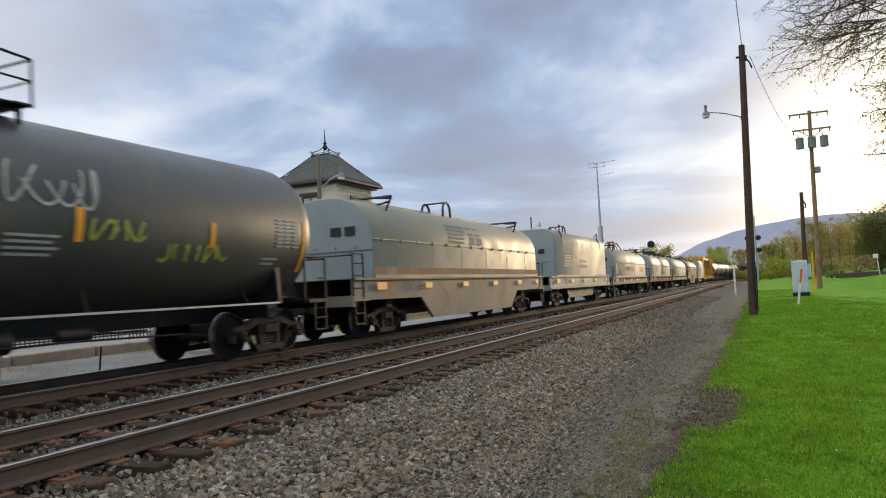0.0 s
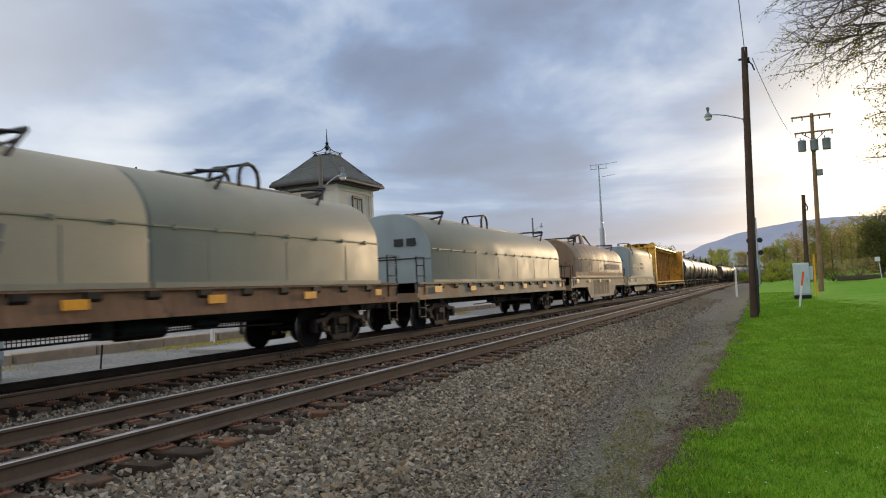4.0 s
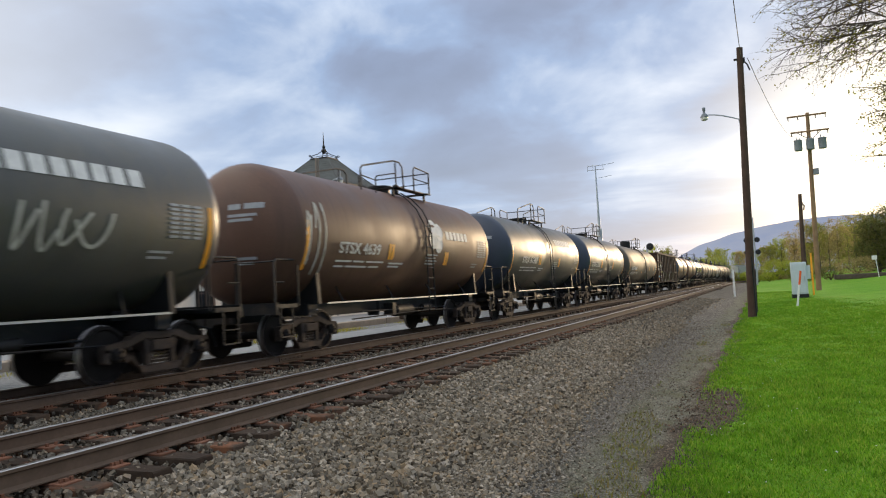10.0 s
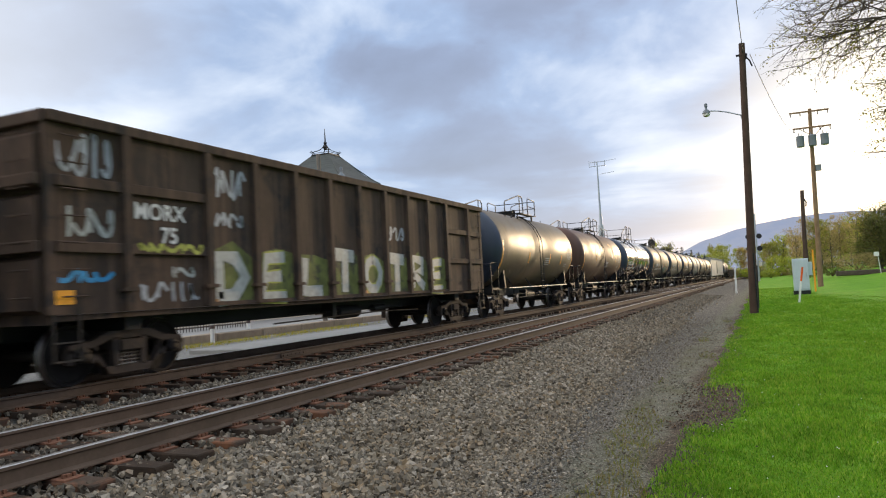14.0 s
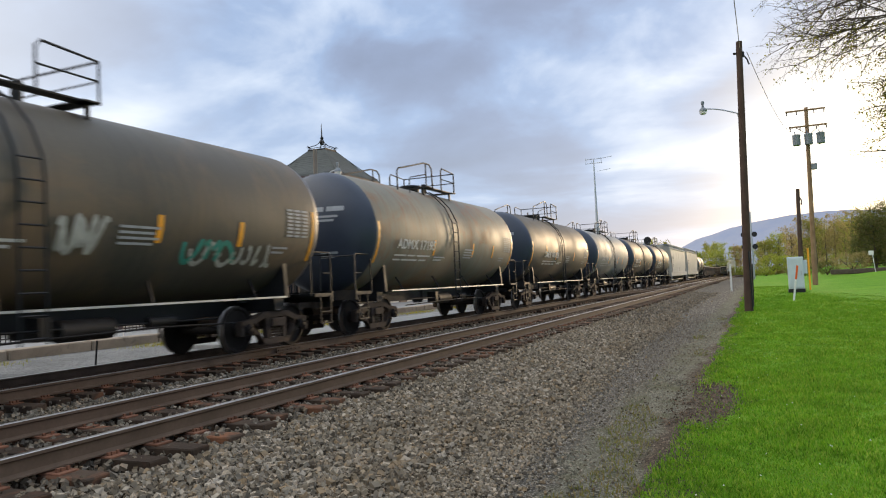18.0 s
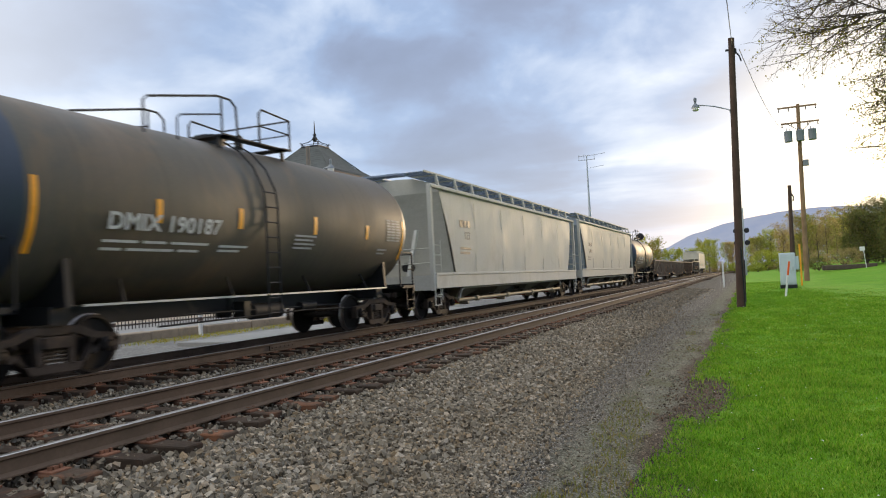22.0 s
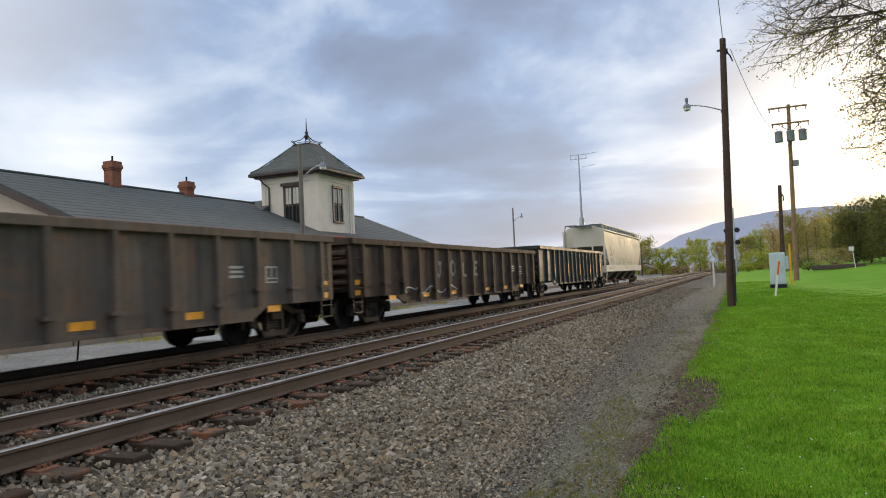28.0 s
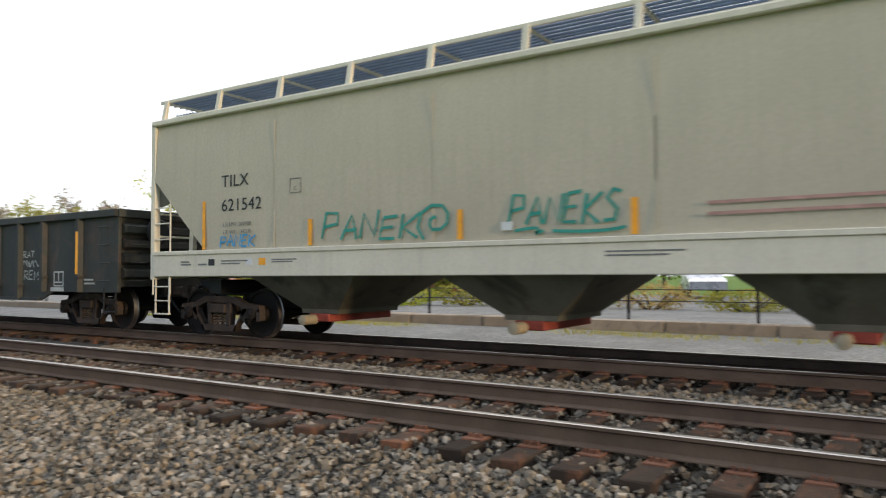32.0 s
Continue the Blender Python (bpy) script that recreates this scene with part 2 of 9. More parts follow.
        if caps:
            f += [tuple(range(sides - 1, -1, -1)), tuple((n - 1) * sides + k for k in range(sides))]
        return self.add(v, f, sides > 4)

    def lathe(self, prof, axis="x", sides=24, centre=(0, 0, 0)):
        """Turns (distance along the axis, radius) about the axis."""
        v, f = [], []
        for a, r in prof:
            for k in range(sides):
                c, s = r * math.cos(6.283185 * k / sides), r * math.sin(6.283185 * k / sides)
                p = {"x": (a, c, s), "y": (c, a, s), "z": (c, s, a)}[axis]
                v.append((p[0] + centre[0], p[1] + centre[1], p[2] + centre[2]))
        m = len(prof)
        for i in range(m - 1):
            f += [(i * sides + k, i * sides + (k + 1) % sides, (i + 1) * sides + (k + 1) % sides, (i + 1) * sides + k) for k in range(sides)]
        f += [tuple(range(sides)), tuple((m - 1) * sides + k for k in range(sides - 1, -1, -1))]
        return self.add(v, f, True)

    def loft(self, rings, closed=True, caps=True, smooth=True):
        n, v, f = len(rings[0]), [], []
        for r in rings:
            v += r
        for i in range(len(rings) - 1):
            for k in range(n if closed else n - 1):
                f.append((i * n + k, i * n + (k + 1) % n, (i + 1) * n + (k + 1) % n, (i + 1) * n + k))
        self.add(v, f, smooth)
        if caps:
            self.add(rings[0], [tuple(range(n))])
            self.add(rings[-1], [tuple(range(n - 1, -1, -1))])
        return self

    def mesh(self, name, mat):
        me = mesh_from(name, self.v, self.f, mat)
        me.polygons.foreach_set("use_smooth", self.sm)
        b = bmesh.new()
        b.from_mesh(me)
        bmesh.ops.recalc_face_normals(b, faces=b.faces)
        b.to_mesh(me)
        b.free()
        if any(self.sm):
            me.set_sharp_from_angle(angle=radians(40))
        return me


def part(name, mesh, parent, label="", at=None):
    ob = new(name, mesh)
    ob.parent = parent
    if at is not None:
        ob.matrix_basis = at
    return tagged(ob, label)


def thing(name, mesh=None, label="", category="", group="", kind="", at=None):
    ob = new(name, mesh)
    if at is not None:
        ob.matrix_basis = at
    return tagged(ob, label, category, group, kind)

# ---- colours ----
M_GRAVEL = island_material("ballast_stone", [(0.066, 0.055, 0.041), (0.204, 0.173, 0.130), (0.329, 0.287, 0.220), (0.112, 0.091, 0.066), (0.448, 0.390, 0.308), (0.289, 0.213, 0.131), (0.158, 0.134, 0.099), (0.251, 0.220, 0.170)], 0.9, patches=((0.5, 0.5, (0.75, 0.7, 0.62)), (3.0, 0.35, (0.7, 0.68, 0.62))))
# dirty bed stone; the shade under the train is put into its colour
M_GRAVEL_DARK = island_material("dirty_shaded_stone", [(0.046, 0.037, 0.026), (0.119, 0.098, 0.073), (0.224, 0.193, 0.145), (0.072, 0.056, 0.040), (0.329, 0.287, 0.225), (0.158, 0.110, 0.068)], 0.9)
M_GRAVEL_FINE = island_material("fine_dark_gravel", [(0.066, 0.055, 0.040), (0.132, 0.110, 0.081), (0.224, 0.193, 0.145), (0.329, 0.287, 0.220), (0.098, 0.081, 0.059)], 0.9)
M_RAIL = material("rusty_rail", (0.105, 0.074, 0.053), 0.8, 0.0, 0.3, 2.0, 0.1, 30)
M_RAILTOP = material("polished_rail", (0.42, 0.39, 0.36), 0.42, 1.0, 0.15, 4.0, 0.02, 60)
M_TIE = material("creosoted_timber", (0.070, 0.050, 0.036), 0.9, 0, 0.4, 3.0, 0.6, 25, stain=(0.20, 0.088, 0.046), stain_scale=2.4, stain_cut=0.52, rand=0.75)
M_PLATE = material("rusted_plate", (0.19, 0.09, 0.055), 0.85, 0.0, 0.35, 6.0, 0.2, 40, rand=0.6)
M_STEEL = material("dark_bogie_steel", (0.055, 0.043, 0.036), 0.8, 0.1, 0.4, 3.0, 0.2, 30, stain=(0.10, 0.066, 0.044), stain_scale=2.0, stain_cut=0.52)
M_WHEEL = material("wheel_steel", (0.024, 0.020, 0.018), 0.7, 0.2, 0.3, 4.0, 0.1, 30)
M_TREAD = material("wheel_rim_steel", (0.30, 0.27, 0.25), 0.4, 0.9, 0.2, 4.0, 0.05, 40)
M_BLACK = material("black_frame", (0.014, 0.014, 0.0145), 0.6, 0.0, 0.35, 2.0, 0.1, 30, stain=(0.06, 0.044, 0.032), stain_scale=1.5, stain_cut=0.6)
M_YELLOW = material("reflector_yellow", (0.88, 0.36, 0.012), 0.45, 0, 0.12, 8.0, 0.02, 60)
M_WHITE = material("white_lettering", (0.62, 0.62, 0.60), 0.6, 0, 0.15, 6.0, 0.0, 60)
M_INK = material("black_lettering", (0.03, 0.03, 0.03), 0.6, 0, 0.15, 6.0, 0.0, 60)
M_SPRING = material("spring_steel", (0.16, 0.12, 0.09), 0.7, 0.4, 0.3, 6.0, 0.1, 40)
M_IRON = material("black_ironwork", (0.03, 0.03, 0.032), 0.5, 0.6, 0.2, 5.0, 0.02, 60)
M_GALV = material("galvanised_steel", (0.42, 0.44, 0.46), 0.45, 0.7, 0.15, 3.0, 0.03, 50)
M_HOSE = material("rubber_hose", (0.02, 0.02, 0.02), 0.7, 0, 0.2, 6.0, 0.05, 40)


def track_point(s, side=0.0, centre=TRACK_2):
    """A point s metres along the line: straight, then bending to the right."""
    a = max(0.0, s - 170.0) / 650.0
    y = min(s, 170.0) + 650.0 * math.sin(a)
    x = centre + 650.0 * (1 - math.cos(a))
    return x + side * math.cos(a), y - side * math.sin(a), -math.degrees(a)


# ---- ground ----
BARE = (-0.68, 9.9, 0.42, 1.7)      # bare earth patch: centre and half sizes


def ground():
    xs_ = [-400, -120, -60, -40, -30, -24, -17.2, -16.9, -12.6, -11.9, -8.2, -4.75, -4.2, -3.4, -2.2, 0, 3, 8, 20, 60, 150, 400, 900]
    ys_ = [-900, -300, -120, -60, -30, -15, 0, 10, 20, 35, 50, 70, 90, 115, 140, 170, 200, 240, 280, 330, 400, 550, 800, 1300]

    def height(x, y):
        if x <= -17.2:
            z = -0.05
        elif x <= -16.9:
            z = -0.2
        elif x <= -12.6:
            z = -0.34
        elif x <= -4.75:
            z = -0.30
        elif x <= -4.2:
            z = -0.36
        elif x <= -3.4:
            z = -0.46
        else:
            z = -0.47
        if y > 40 and x > 3:
            z += min(1.0, (y - 40) / 120) * min(1, (x - 3) / 20) * 2.6
        if y > 170:
            z -= min(0.5, (y - 170) * 0.004)
        return z

    v = [(x, y, height(x, y)) for y in ys_ for x in xs_]
    n = len(xs_)
    f = [(j * n + i, j * n + i + 1, (j + 1) * n + i + 1, (j + 1) * n + i) for j in range(len(ys_) - 1) for i in range(n - 1)]
    m = bpy.data.materials.new("ground_cover")
    m.use_nodes = True
    nd = Nodes(m.node_tree)
    obj = nd.add("ShaderNodeTexCoord").outputs["Object"]
    sep = nd.add("ShaderNodeSeparateXYZ", None, Vector=obj)
    wob = nd.noise(obj, 0.55, 4.0, 0.6)
    wob2 = nd.noise(obj, 2.6, 4.0, 0.6)
    xw = nd.math("ADD", sep.outputs[0], nd.math("MULTIPLY", nd.math("SUBTRACT", wob, 0.5), 0.9))
    xw = nd.math("ADD", xw, nd.math("MULTIPLY", nd.math("SUBTRACT", wob2, 0.5), 0.5))
    fine = nd.noise(obj, 45.0, 4.0, 0.7)
    mid = nd.noise(obj, 5.0, 5.0, 0.6)
    vor = nd.add("ShaderNodeTexVoronoi", None, Vector=obj, Scale=26.0)
    stone = nd.ramp(nd.add("ShaderNodeSeparateColor", None, Color=vor.outputs["Color"]).outputs[0], (0.0, (0.03, 0.026, 0.021)), (0.5, (0.075, 0.067, 0.055)), (1.0, (0.16, 0.148, 0.125)))
    vor2 = nd.add("ShaderNodeTexVoronoi", None, Vector=obj, Scale=75.0)
    speck = nd.add("ShaderNodeSeparateColor", None, Color=vor2.outputs["Color"]).outputs[1]
    grit = nd.ramp(speck, (0.0, (0.026, 0.023, 0.018)), (0.5, (0.078, 0.070, 0.057)), (0.85, (0.165, 0.15, 0.125)), (1.0, (0.36, 0.335, 0.29)))
    grit = nd.mix(nd.ramp(mid, (0.4, 0.0), (0.75, 0.6)), grit, (0.050, 0.044, 0.035))
    asphalt = nd.ramp(speck, (0.0, (0.055, 0.053, 0.038)), (0.6, (0.112, 0.107, 0.080)), (1.0, (0.21, 0.20, 0.155)))
    asphalt = nd.mix(nd.ramp(nd.noise(obj, 1.7, 6.0, 0.7, 0.5), (0.46, 0.0), (0.66, 0.7)), asphalt, (0.060, 0.064, 0.024))
    edge = nd.add("ShaderNodeTexVoronoi", {"feature": "DISTANCE_TO_EDGE"}, Vector=nd.add("ShaderNodeVectorMath", {"operation": "ADD"}, i0=nd.mapping(obj, (1.3, 0.28, 1)), i1=nd.add("ShaderNodeCombineXYZ", None, X=nd.math("MULTIPLY", wob2, 0.35), Y=nd.math("MULTIPLY", wob2, 0.2), Z=0.0).outputs[0]).outputs[0], Scale=0.9)
    crack = nd.ramp(edge.outputs["Distance"], (0.0, 0.85), (0.012, 0.0))
    asphalt = nd.mix(crack, asphalt, (0.012, 0.012, 0.01))
    soil = nd.ramp(speck, (0.0, (0.024, 0.019, 0.014)), (0.6, (0.055, 0.044, 0.032)), (1.0, (0.15, 0.115, 0.085)))
    lawn = nd.mix(nd.ramp(nd.noise(obj, 0.35, 5.0, 0.6), (0.3, 0.0), (0.7, 1.0)), (0.12, 0.28, 0.018), (0.195, 0.385, 0.032))
    lawn = nd.mix(nd.ramp(nd.noise(obj, 1.6, 5.0, 0.65), (0.42, 0.0), (0.66, 0.5)), lawn, (0.075, 0.16, 0.010))
    lawn = nd.mix(nd.ramp(nd.noise(obj, 0.22, 4.0, 0.6), (0.5, 0.0), (0.72, 0.5)), lawn, (0.22, 0.30, 0.035))
    lawn = nd.mix(nd.math("MULTIPLY", fine, 0.45), lawn, (0.040, 0.085, 0.008))
    pave = nd.mix(nd.ramp(nd.noise(obj, 0.8, 5.0, 0.6), (0.35, 0.0), (0.7, 1.0)), (0.19, 0.183, 0.168), (0.27, 0.26, 0.24))
    pave = nd.mix(nd.ramp(nd.add("ShaderNodeSeparateColor", None, Color=vor.outputs["Color"]).outputs[1], (0.45, 0.0), (1.0, 0.7)), pave, (0.085, 0.08, 0.07))
    field = nd.mix(nd.noise(obj, 0.08, 5.0, 0.6), (0.08, 0.16, 0.03), (0.16, 0.20, 0.06))

    def band(a, soft=0.08):
        return nd.ramp(nd.math("ADD", nd.math("MULTIPLY", nd.math("SUBTRACT", xw, a), 1.0 / soft), 0.5), (0.0, 0.0), (1.0, 1.0))

    col = nd.mix(band(-42.0, 3.0), field, pave)
    col = nd.mix(band(-12.9, 0.5), col, stone)
    col = nd.mix(band(-3.0, 0.9), col, grit)
    col = nd.mix(band(-1.65, 0.25), col, asphalt)
    col = nd.mix(band(-1.0, 0.12), col, soil)
    # the lawn's edge gives way to bare earth in one place
    bx = nd.math("POWER", nd.math("MULTIPLY", nd.math("ADD", xw, -BARE[0]), 1.0 / BARE[2]), 2.0)
    by = nd.math("POWER", nd.math("MULTIPLY", nd.math("ADD", sep.outputs[1], -BARE[1]), 1.0 / BARE[3]), 2.0)
    earth = nd.ramp(nd.math("ADD", nd.math("ADD", bx, by), nd.math("MULTIPLY", nd.math("SUBTRACT", mid, 0.5), 1.2)), (0.7, 1.0), (1.0, 0.0))
    col = nd.mix(nd.math("MULTIPLY", band(-0.52, 0.12), nd.math("SUBTRACT", 1.0, earth)), col, lawn)
    bsdf = nd.add("ShaderNodeBsdfPrincipled", None, Base_Color=col, Roughness=0.93, Specular_IOR_Level=0.08)
    bmp = nd.add("ShaderNodeBump", None, Strength=0.6, Distance=0.03, Height=nd.math("ADD", fine, nd.math("MULTIPLY", vor.outputs["Distance"], 0.8)))
    nd.tree.links.new(bmp.outputs[0], bsdf.inputs["Normal"])
    out = nd.tree.nodes.new("ShaderNodeOutputMaterial")
    nd.tree.links.new(bsdf.outputs[0], out.inputs[0])
    thing("ground", mesh_from("ground", v, f, m), "gravel, trackside path and mown lawn running to the far hills", "ground", kind="structure")


ground()


# ---- tracks ----
RAIL_PROFILE = [(-0.07, -0.172), (0.07, -0.172), (0.07, -0.16), (0.012, -0.14), (0.010, -0.045), (0.036, -0.032), (0.036, -0.006), (0.026, 0.0), (-0.026, 0.0), (-0.036, -0.006), (-0.036, -0.032), (-0.010, -0.045), (-0.012, -0.14), (-0.07, -0.16)]


def rail(track, centre, off, s0=-120.0, s1=460.0):
    ss = [s0, 0, 60, 120, 165] + [170 + 12 * i for i in range(int((s1 - 170) / 12) + 1)]
    rings = []
    for s in ss:
        x, y, h = track_point(s, off, centre)
        c, sn = math.cos(radians(h)), math.sin(radians(h))
        rings.append([(x + px * c, y + px * sn, pz) for px, pz in RAIL_PROFILE])
    me = Build().loft(rings, smooth=False).mesh("rail", M_RAIL)
    me.materials.append(M_RAILTOP)
    for p in me.polygons:
        zs = [me.vertices[i].co.z for i in p.vertices]
        if min(zs) > -0.0065:
            p.material_index = 1
    part("rail", me, track, "brown rusty steel rail with a polished top")


def tie_mesh(i):
    rnd = random.Random(i)
    b = Build().box(-1.30 + rnd.uniform(-0.06, 0.06), 1.30 + rnd.uniform(-0.08, 0.08), -0.115, 0.115, -0.36, -0.193, 0.012)
    v = [(x + rnd.uniform(-0.006, 0.006), y + rnd.uniform(-0.008, 0.008), z + rnd.uniform(-0.006, 0.004)) for x, y, z in b.v]
    b.v = v
    return b.mesh("tie", M_TIE)


def plate_mesh():
    b = Build().box(-0.17, 0.17, -0.095, 0.095, -0.198, -0.176, 0.004)
    for sx in (-0.10, 0.10):
        for sy in (-0.05, 0.05):
            b.box(sx - 0.012, sx + 0.012, sy - 0.012, sy + 0.012, -0.18, -0.145)
    b.box(-0.112, -0.072, -0.02, 0.02, -0.18, -0.150)
    return b.mesh("tie_plate", M_PLATE)


def joint_bar(track, centre, off, y):
    b = Build()
    for sx in (-1, 1):
        x = off + sx * 0.028
        b.box(x - 0.012, x + 0.012, -0.45, 0.45, -0.14, -0.045, 0.004)
        for k in range(6):
            b.lathe([(x - 0.03, 0.018), (x + 0.03, 0.018)], "x", 6, (0, -0.375 + 0.15 * k, -0.09))
    part("joint_bar", b.mesh("joint_bar", M_RAIL), track, "", pose(centre, y, 0))


def build_track(name, centre, near_from, near_to, with_plates):
    t = thing(name, None, "railway track with rusty rails on creosoted ties", "railway track", kind="structure", at=pose(0, 0, 0))
    for off in (-0.7535, 0.7535):
        rail(t, centre, off)
    ties = [tie_mesh(i) for i in range(8)]
    plate = plate_mesh()
    y, k, rnd = near_from, 0, random.Random(len(name))
    while y < near_to:
        o = part("tie", ties[rnd.randrange(8)], t, "", pose(centre + rnd.uniform(-0.05, 0.05), y + rnd.uniform(-0.04, 0.04), rnd.uniform(-0.012, 0.0), 0, 0, rnd.uniform(-1.2, 1.2)))
        if -9 < y < 27 and with_plates:
            for off in (-0.7535, 0.7535):
                part("tie_plate", plate, o, "", pose(off, 0, 0, 0, 0, 0 if off < 0 else 180))
        y += 0.52
    b = Build()
    for s in np.arange(near_to, 330, 0.52):
        x, yy, h = track_point(float(s), 0, centre)
        c, sn = math.cos(radians(h)), math.sin(radians(h))
        b.add([(x + px * c - py * sn, yy + px * sn + py * c, pz) for px in (-1.3, 1.3) for py in (-0.115, 0.115) for pz in (-0.36, -0.195)],
              [(0, 1, 3, 2), (4, 6, 7, 5), (0, 4, 5, 1), (2, 3, 7, 6), (1, 5, 7, 3)])
    for s in np.arange(-90, near_from, 0.52):
        b.add([(centre + px, float(s) + py, pz) for px in (-1.3, 1.3) for py in (-0.115, 0.115) for pz in (-0.36, -0.195)],
              [(0, 1, 3, 2), (4, 6, 7, 5), (0, 4, 5, 1), (2, 3, 7, 6), (1, 5, 7, 3)])
    far = part("far_ties", mesh_from("far_ties", b.v, b.f, M_TIE), t)
    tagged(far, kind="stuff")
    return t


near_track = build_track("near_track", TRACK_1, -26, 62, True)
train_track = build_track("train_track", TRACK_2, -26, 40, True)
joint_bar(train_track, TRACK_2, 0.7535, 13.3)


def crossover():
    """A turnout that leads from the train's track over to the near one."""
    t = thing("crossover_track", None, "crossover rails on long timbers between the two tracks", "railway track", kind="structure", at=pose(0, 0, 0))
    path = []
    for k in range(25):
        u = k / 24
        path.append((TRACK_2 + (TRACK_1 - TRACK_2) * (3 * u * u - 2 * u ** 3), 44.0 + 58.0 * u))
    for off in (-0.7535, 0.7535):
        rings = [[(x + off + px, y, pz + 0.003) for px, pz in RAIL_PROFILE] for x, y in path]
        me = Build().loft(rings, smooth=False).mesh("rail", M_RAIL)
        me.materials.append(M_RAILTOP)
        for p in me.polygons:
            if min(me.vertices[i].co.z for i in p.vertices) > -0.0035:
                p.material_index = 1
        part("rail", me, t, "turnout rail with a polished top")
    timber = Build().box(-1.6, 1.6, -0.115, 0.115, -0.37, -0.19, 0.01).mesh("timber", M_TIE)
    for k in range(64):
        u = (k + 0.5) / 64
        x = TRACK_2 + (TRACK_1 - TRACK_2) * (3 * u * u - 2 * u ** 3)
        part("timber", timber, t, "", pose(x, 44.26 + 57.4 * u, 0))
    m = part("switch_machine", Build().box(-0.35, 0.35, -0.9, 0.9, -0.35, 0.05, 0.03).box(-0.2, 0.2, 0.2, 0.7, 0.05, 0.2, 0.03).mesh("switch_machine", M_IRON), t, "dark switch machine beside the rail", pose(-13.1, 100.0, 0))
    part("throw_rod", Build().box(0.3, 2.0, -0.03, 0.03, -0.2, -0.15).mesh("throw_rod", M_STEEL), m)




crossover()


# ---- rolling stock: running gear ----
def side_frame_mesh():
    b = Build()
    x0, x1 = -0.07, 0.07
    for pol in (
        [(-1.13, 0.50), (-1.10, 0.62), (-0.70, 0.66), (-0.42, 0.78), (0.42, 0.78), (0.70, 0.66), (1.10, 0.62), (1.13, 0.50), (0.74, 0.53), (0.38, 0.66), (-0.38, 0.66), (-0.74, 0.53)],
        [(-0.46, 0.12), (0.46, 0.12), (0.50, 0.24), (-0.50, 0.24)],
        [(-0.50, 0.24), (-0.46, 0.12), (-0.40, 0.12), (-0.68, 0.56), (-0.80, 0.54)],
        [(0.50, 0.24), (0.46, 0.12), (0.40, 0.12), (0.68, 0.56), (0.80, 0.54)],
        [(-0.30, 0.22), (-0.22, 0.22), (-0.22, 0.68), (-0.34, 0.68)],
        [(0.30, 0.22), (0.22, 0.22), (0.22, 0.68), (0.34, 0.68)],
        [(-1.13, 0.34), (-1.04, 0.32), (-1.03, 0.54), (-1.13, 0.56)], [(1.13, 0.34), (1.04, 0.32), (1.03, 0.54), (1.13, 0.56)],
        [(-0.74, 0.34), (-0.66, 0.32), (-0.62, 0.56), (-0.76, 0.56)], [(0.74, 0.34), (0.66, 0.32), (0.62, 0.56), (0.76, 0.56)],
    ):
        b.prism(pol, "x", x0, x1)
    b.box(-0.13, 0.13, -0.22, 0.22, 0.46, 0.64, 0.02)
    return b.mesh("side_frame", M_STEEL)


def spring_mesh():
    pts = [(0.055 * math.cos(k * 1.05), 0.055 * math.sin(k * 1.05), 0.25 + k * 0.0092) for k in range(24)]
    return Build().tube(pts, 0.017, 4).mesh("spring", M_SPRING)


def wheelset_mesh():
    b = Build()
    for s in (-1, 1):
        prof = [(0.66, 0.10), (0.665, 0.36), (0.672, 0.445), (0.672, 0.482), (0.70, 0.482), (0.712, 0.462), (0.80, 0.455), (0.805, 0.41), (0.765, 0.385), (0.755, 0.16), (0.81, 0.13), (0.81, 0.09)]
        b.lathe([(s * a, r) for a, r in prof], "x", 28)
        b.lathe([(s * 0.81, 0.085), (s * 0.90, 0.085), (s * 0.91, 0.115), (s * 1.10, 0.115), (s * 1.115, 0.085), (s * 1.13, 0.06)], "x", 14)
        for k in range(3):
            a = k * 2.0944
            b.lathe([(s * 1.12, 0.02), (s * 1.15, 0.02)], "x", 6, (0, 0.055 * math.cos(a), 0.055 * math.sin(a)))
    b.lathe([(-0.7, 0.08), (0.7, 0.08)], "x", 12)
    me = b.mesh("wheelset", M_WHEEL)
    me.materials.append(M_TREAD)
    for p in me.polygons:
        r = [math.hypot(me.vertices[i].co.y, me.vertices[i].co.z) for i in p.vertices]
        xx = [abs(me.vertices[i].co.x) for i in p.vertices]
        if min(r) > 0.44 and min(xx) > 0.69:
            p.material_index = 1
    return me


def bolster_mesh():
    b = Build().box(-0.98, 0.98, -0.20, 0.20, 0.46, 0.70, 0.03)
    b.box(-0.25, 0.25, -0.25, 0.25, 0.68, 0.78, 0.03)
    b.box(-0.55, -0.45, -0.5, 0.5, 0.40, 0.48).box(0.45, 0.55, -0.5, 0.5, 0.40, 0.48)
    return b.mesh("bogie", M_STEEL)


MESH = {"side": side_frame_mesh(), "spring": spring_mesh(), "wheels": wheelset_mesh(), "bolster": bolster_mesh()}
WHEELSETS = []


def bogie(car, y):
    b = part("bogie", MESH["bolster"], car, "cast steel bogie, dark with brake dust", pose(0, y, 0))
    for s in (-1, 1):
        part("side_frame", MESH["side"], b, "", pose(s * 1.0, 0, 0))
        for k in (-0.15, -0.01, 0.13):
            part("spring", MESH["spring"], b, "", pose(s * 1.0, k, 0))
    for a in (-0.89, 0.89):
        WHEELSETS.append((part("wheelset", MESH["wheels"], b, "", pose(0, a, 0.457)), a))


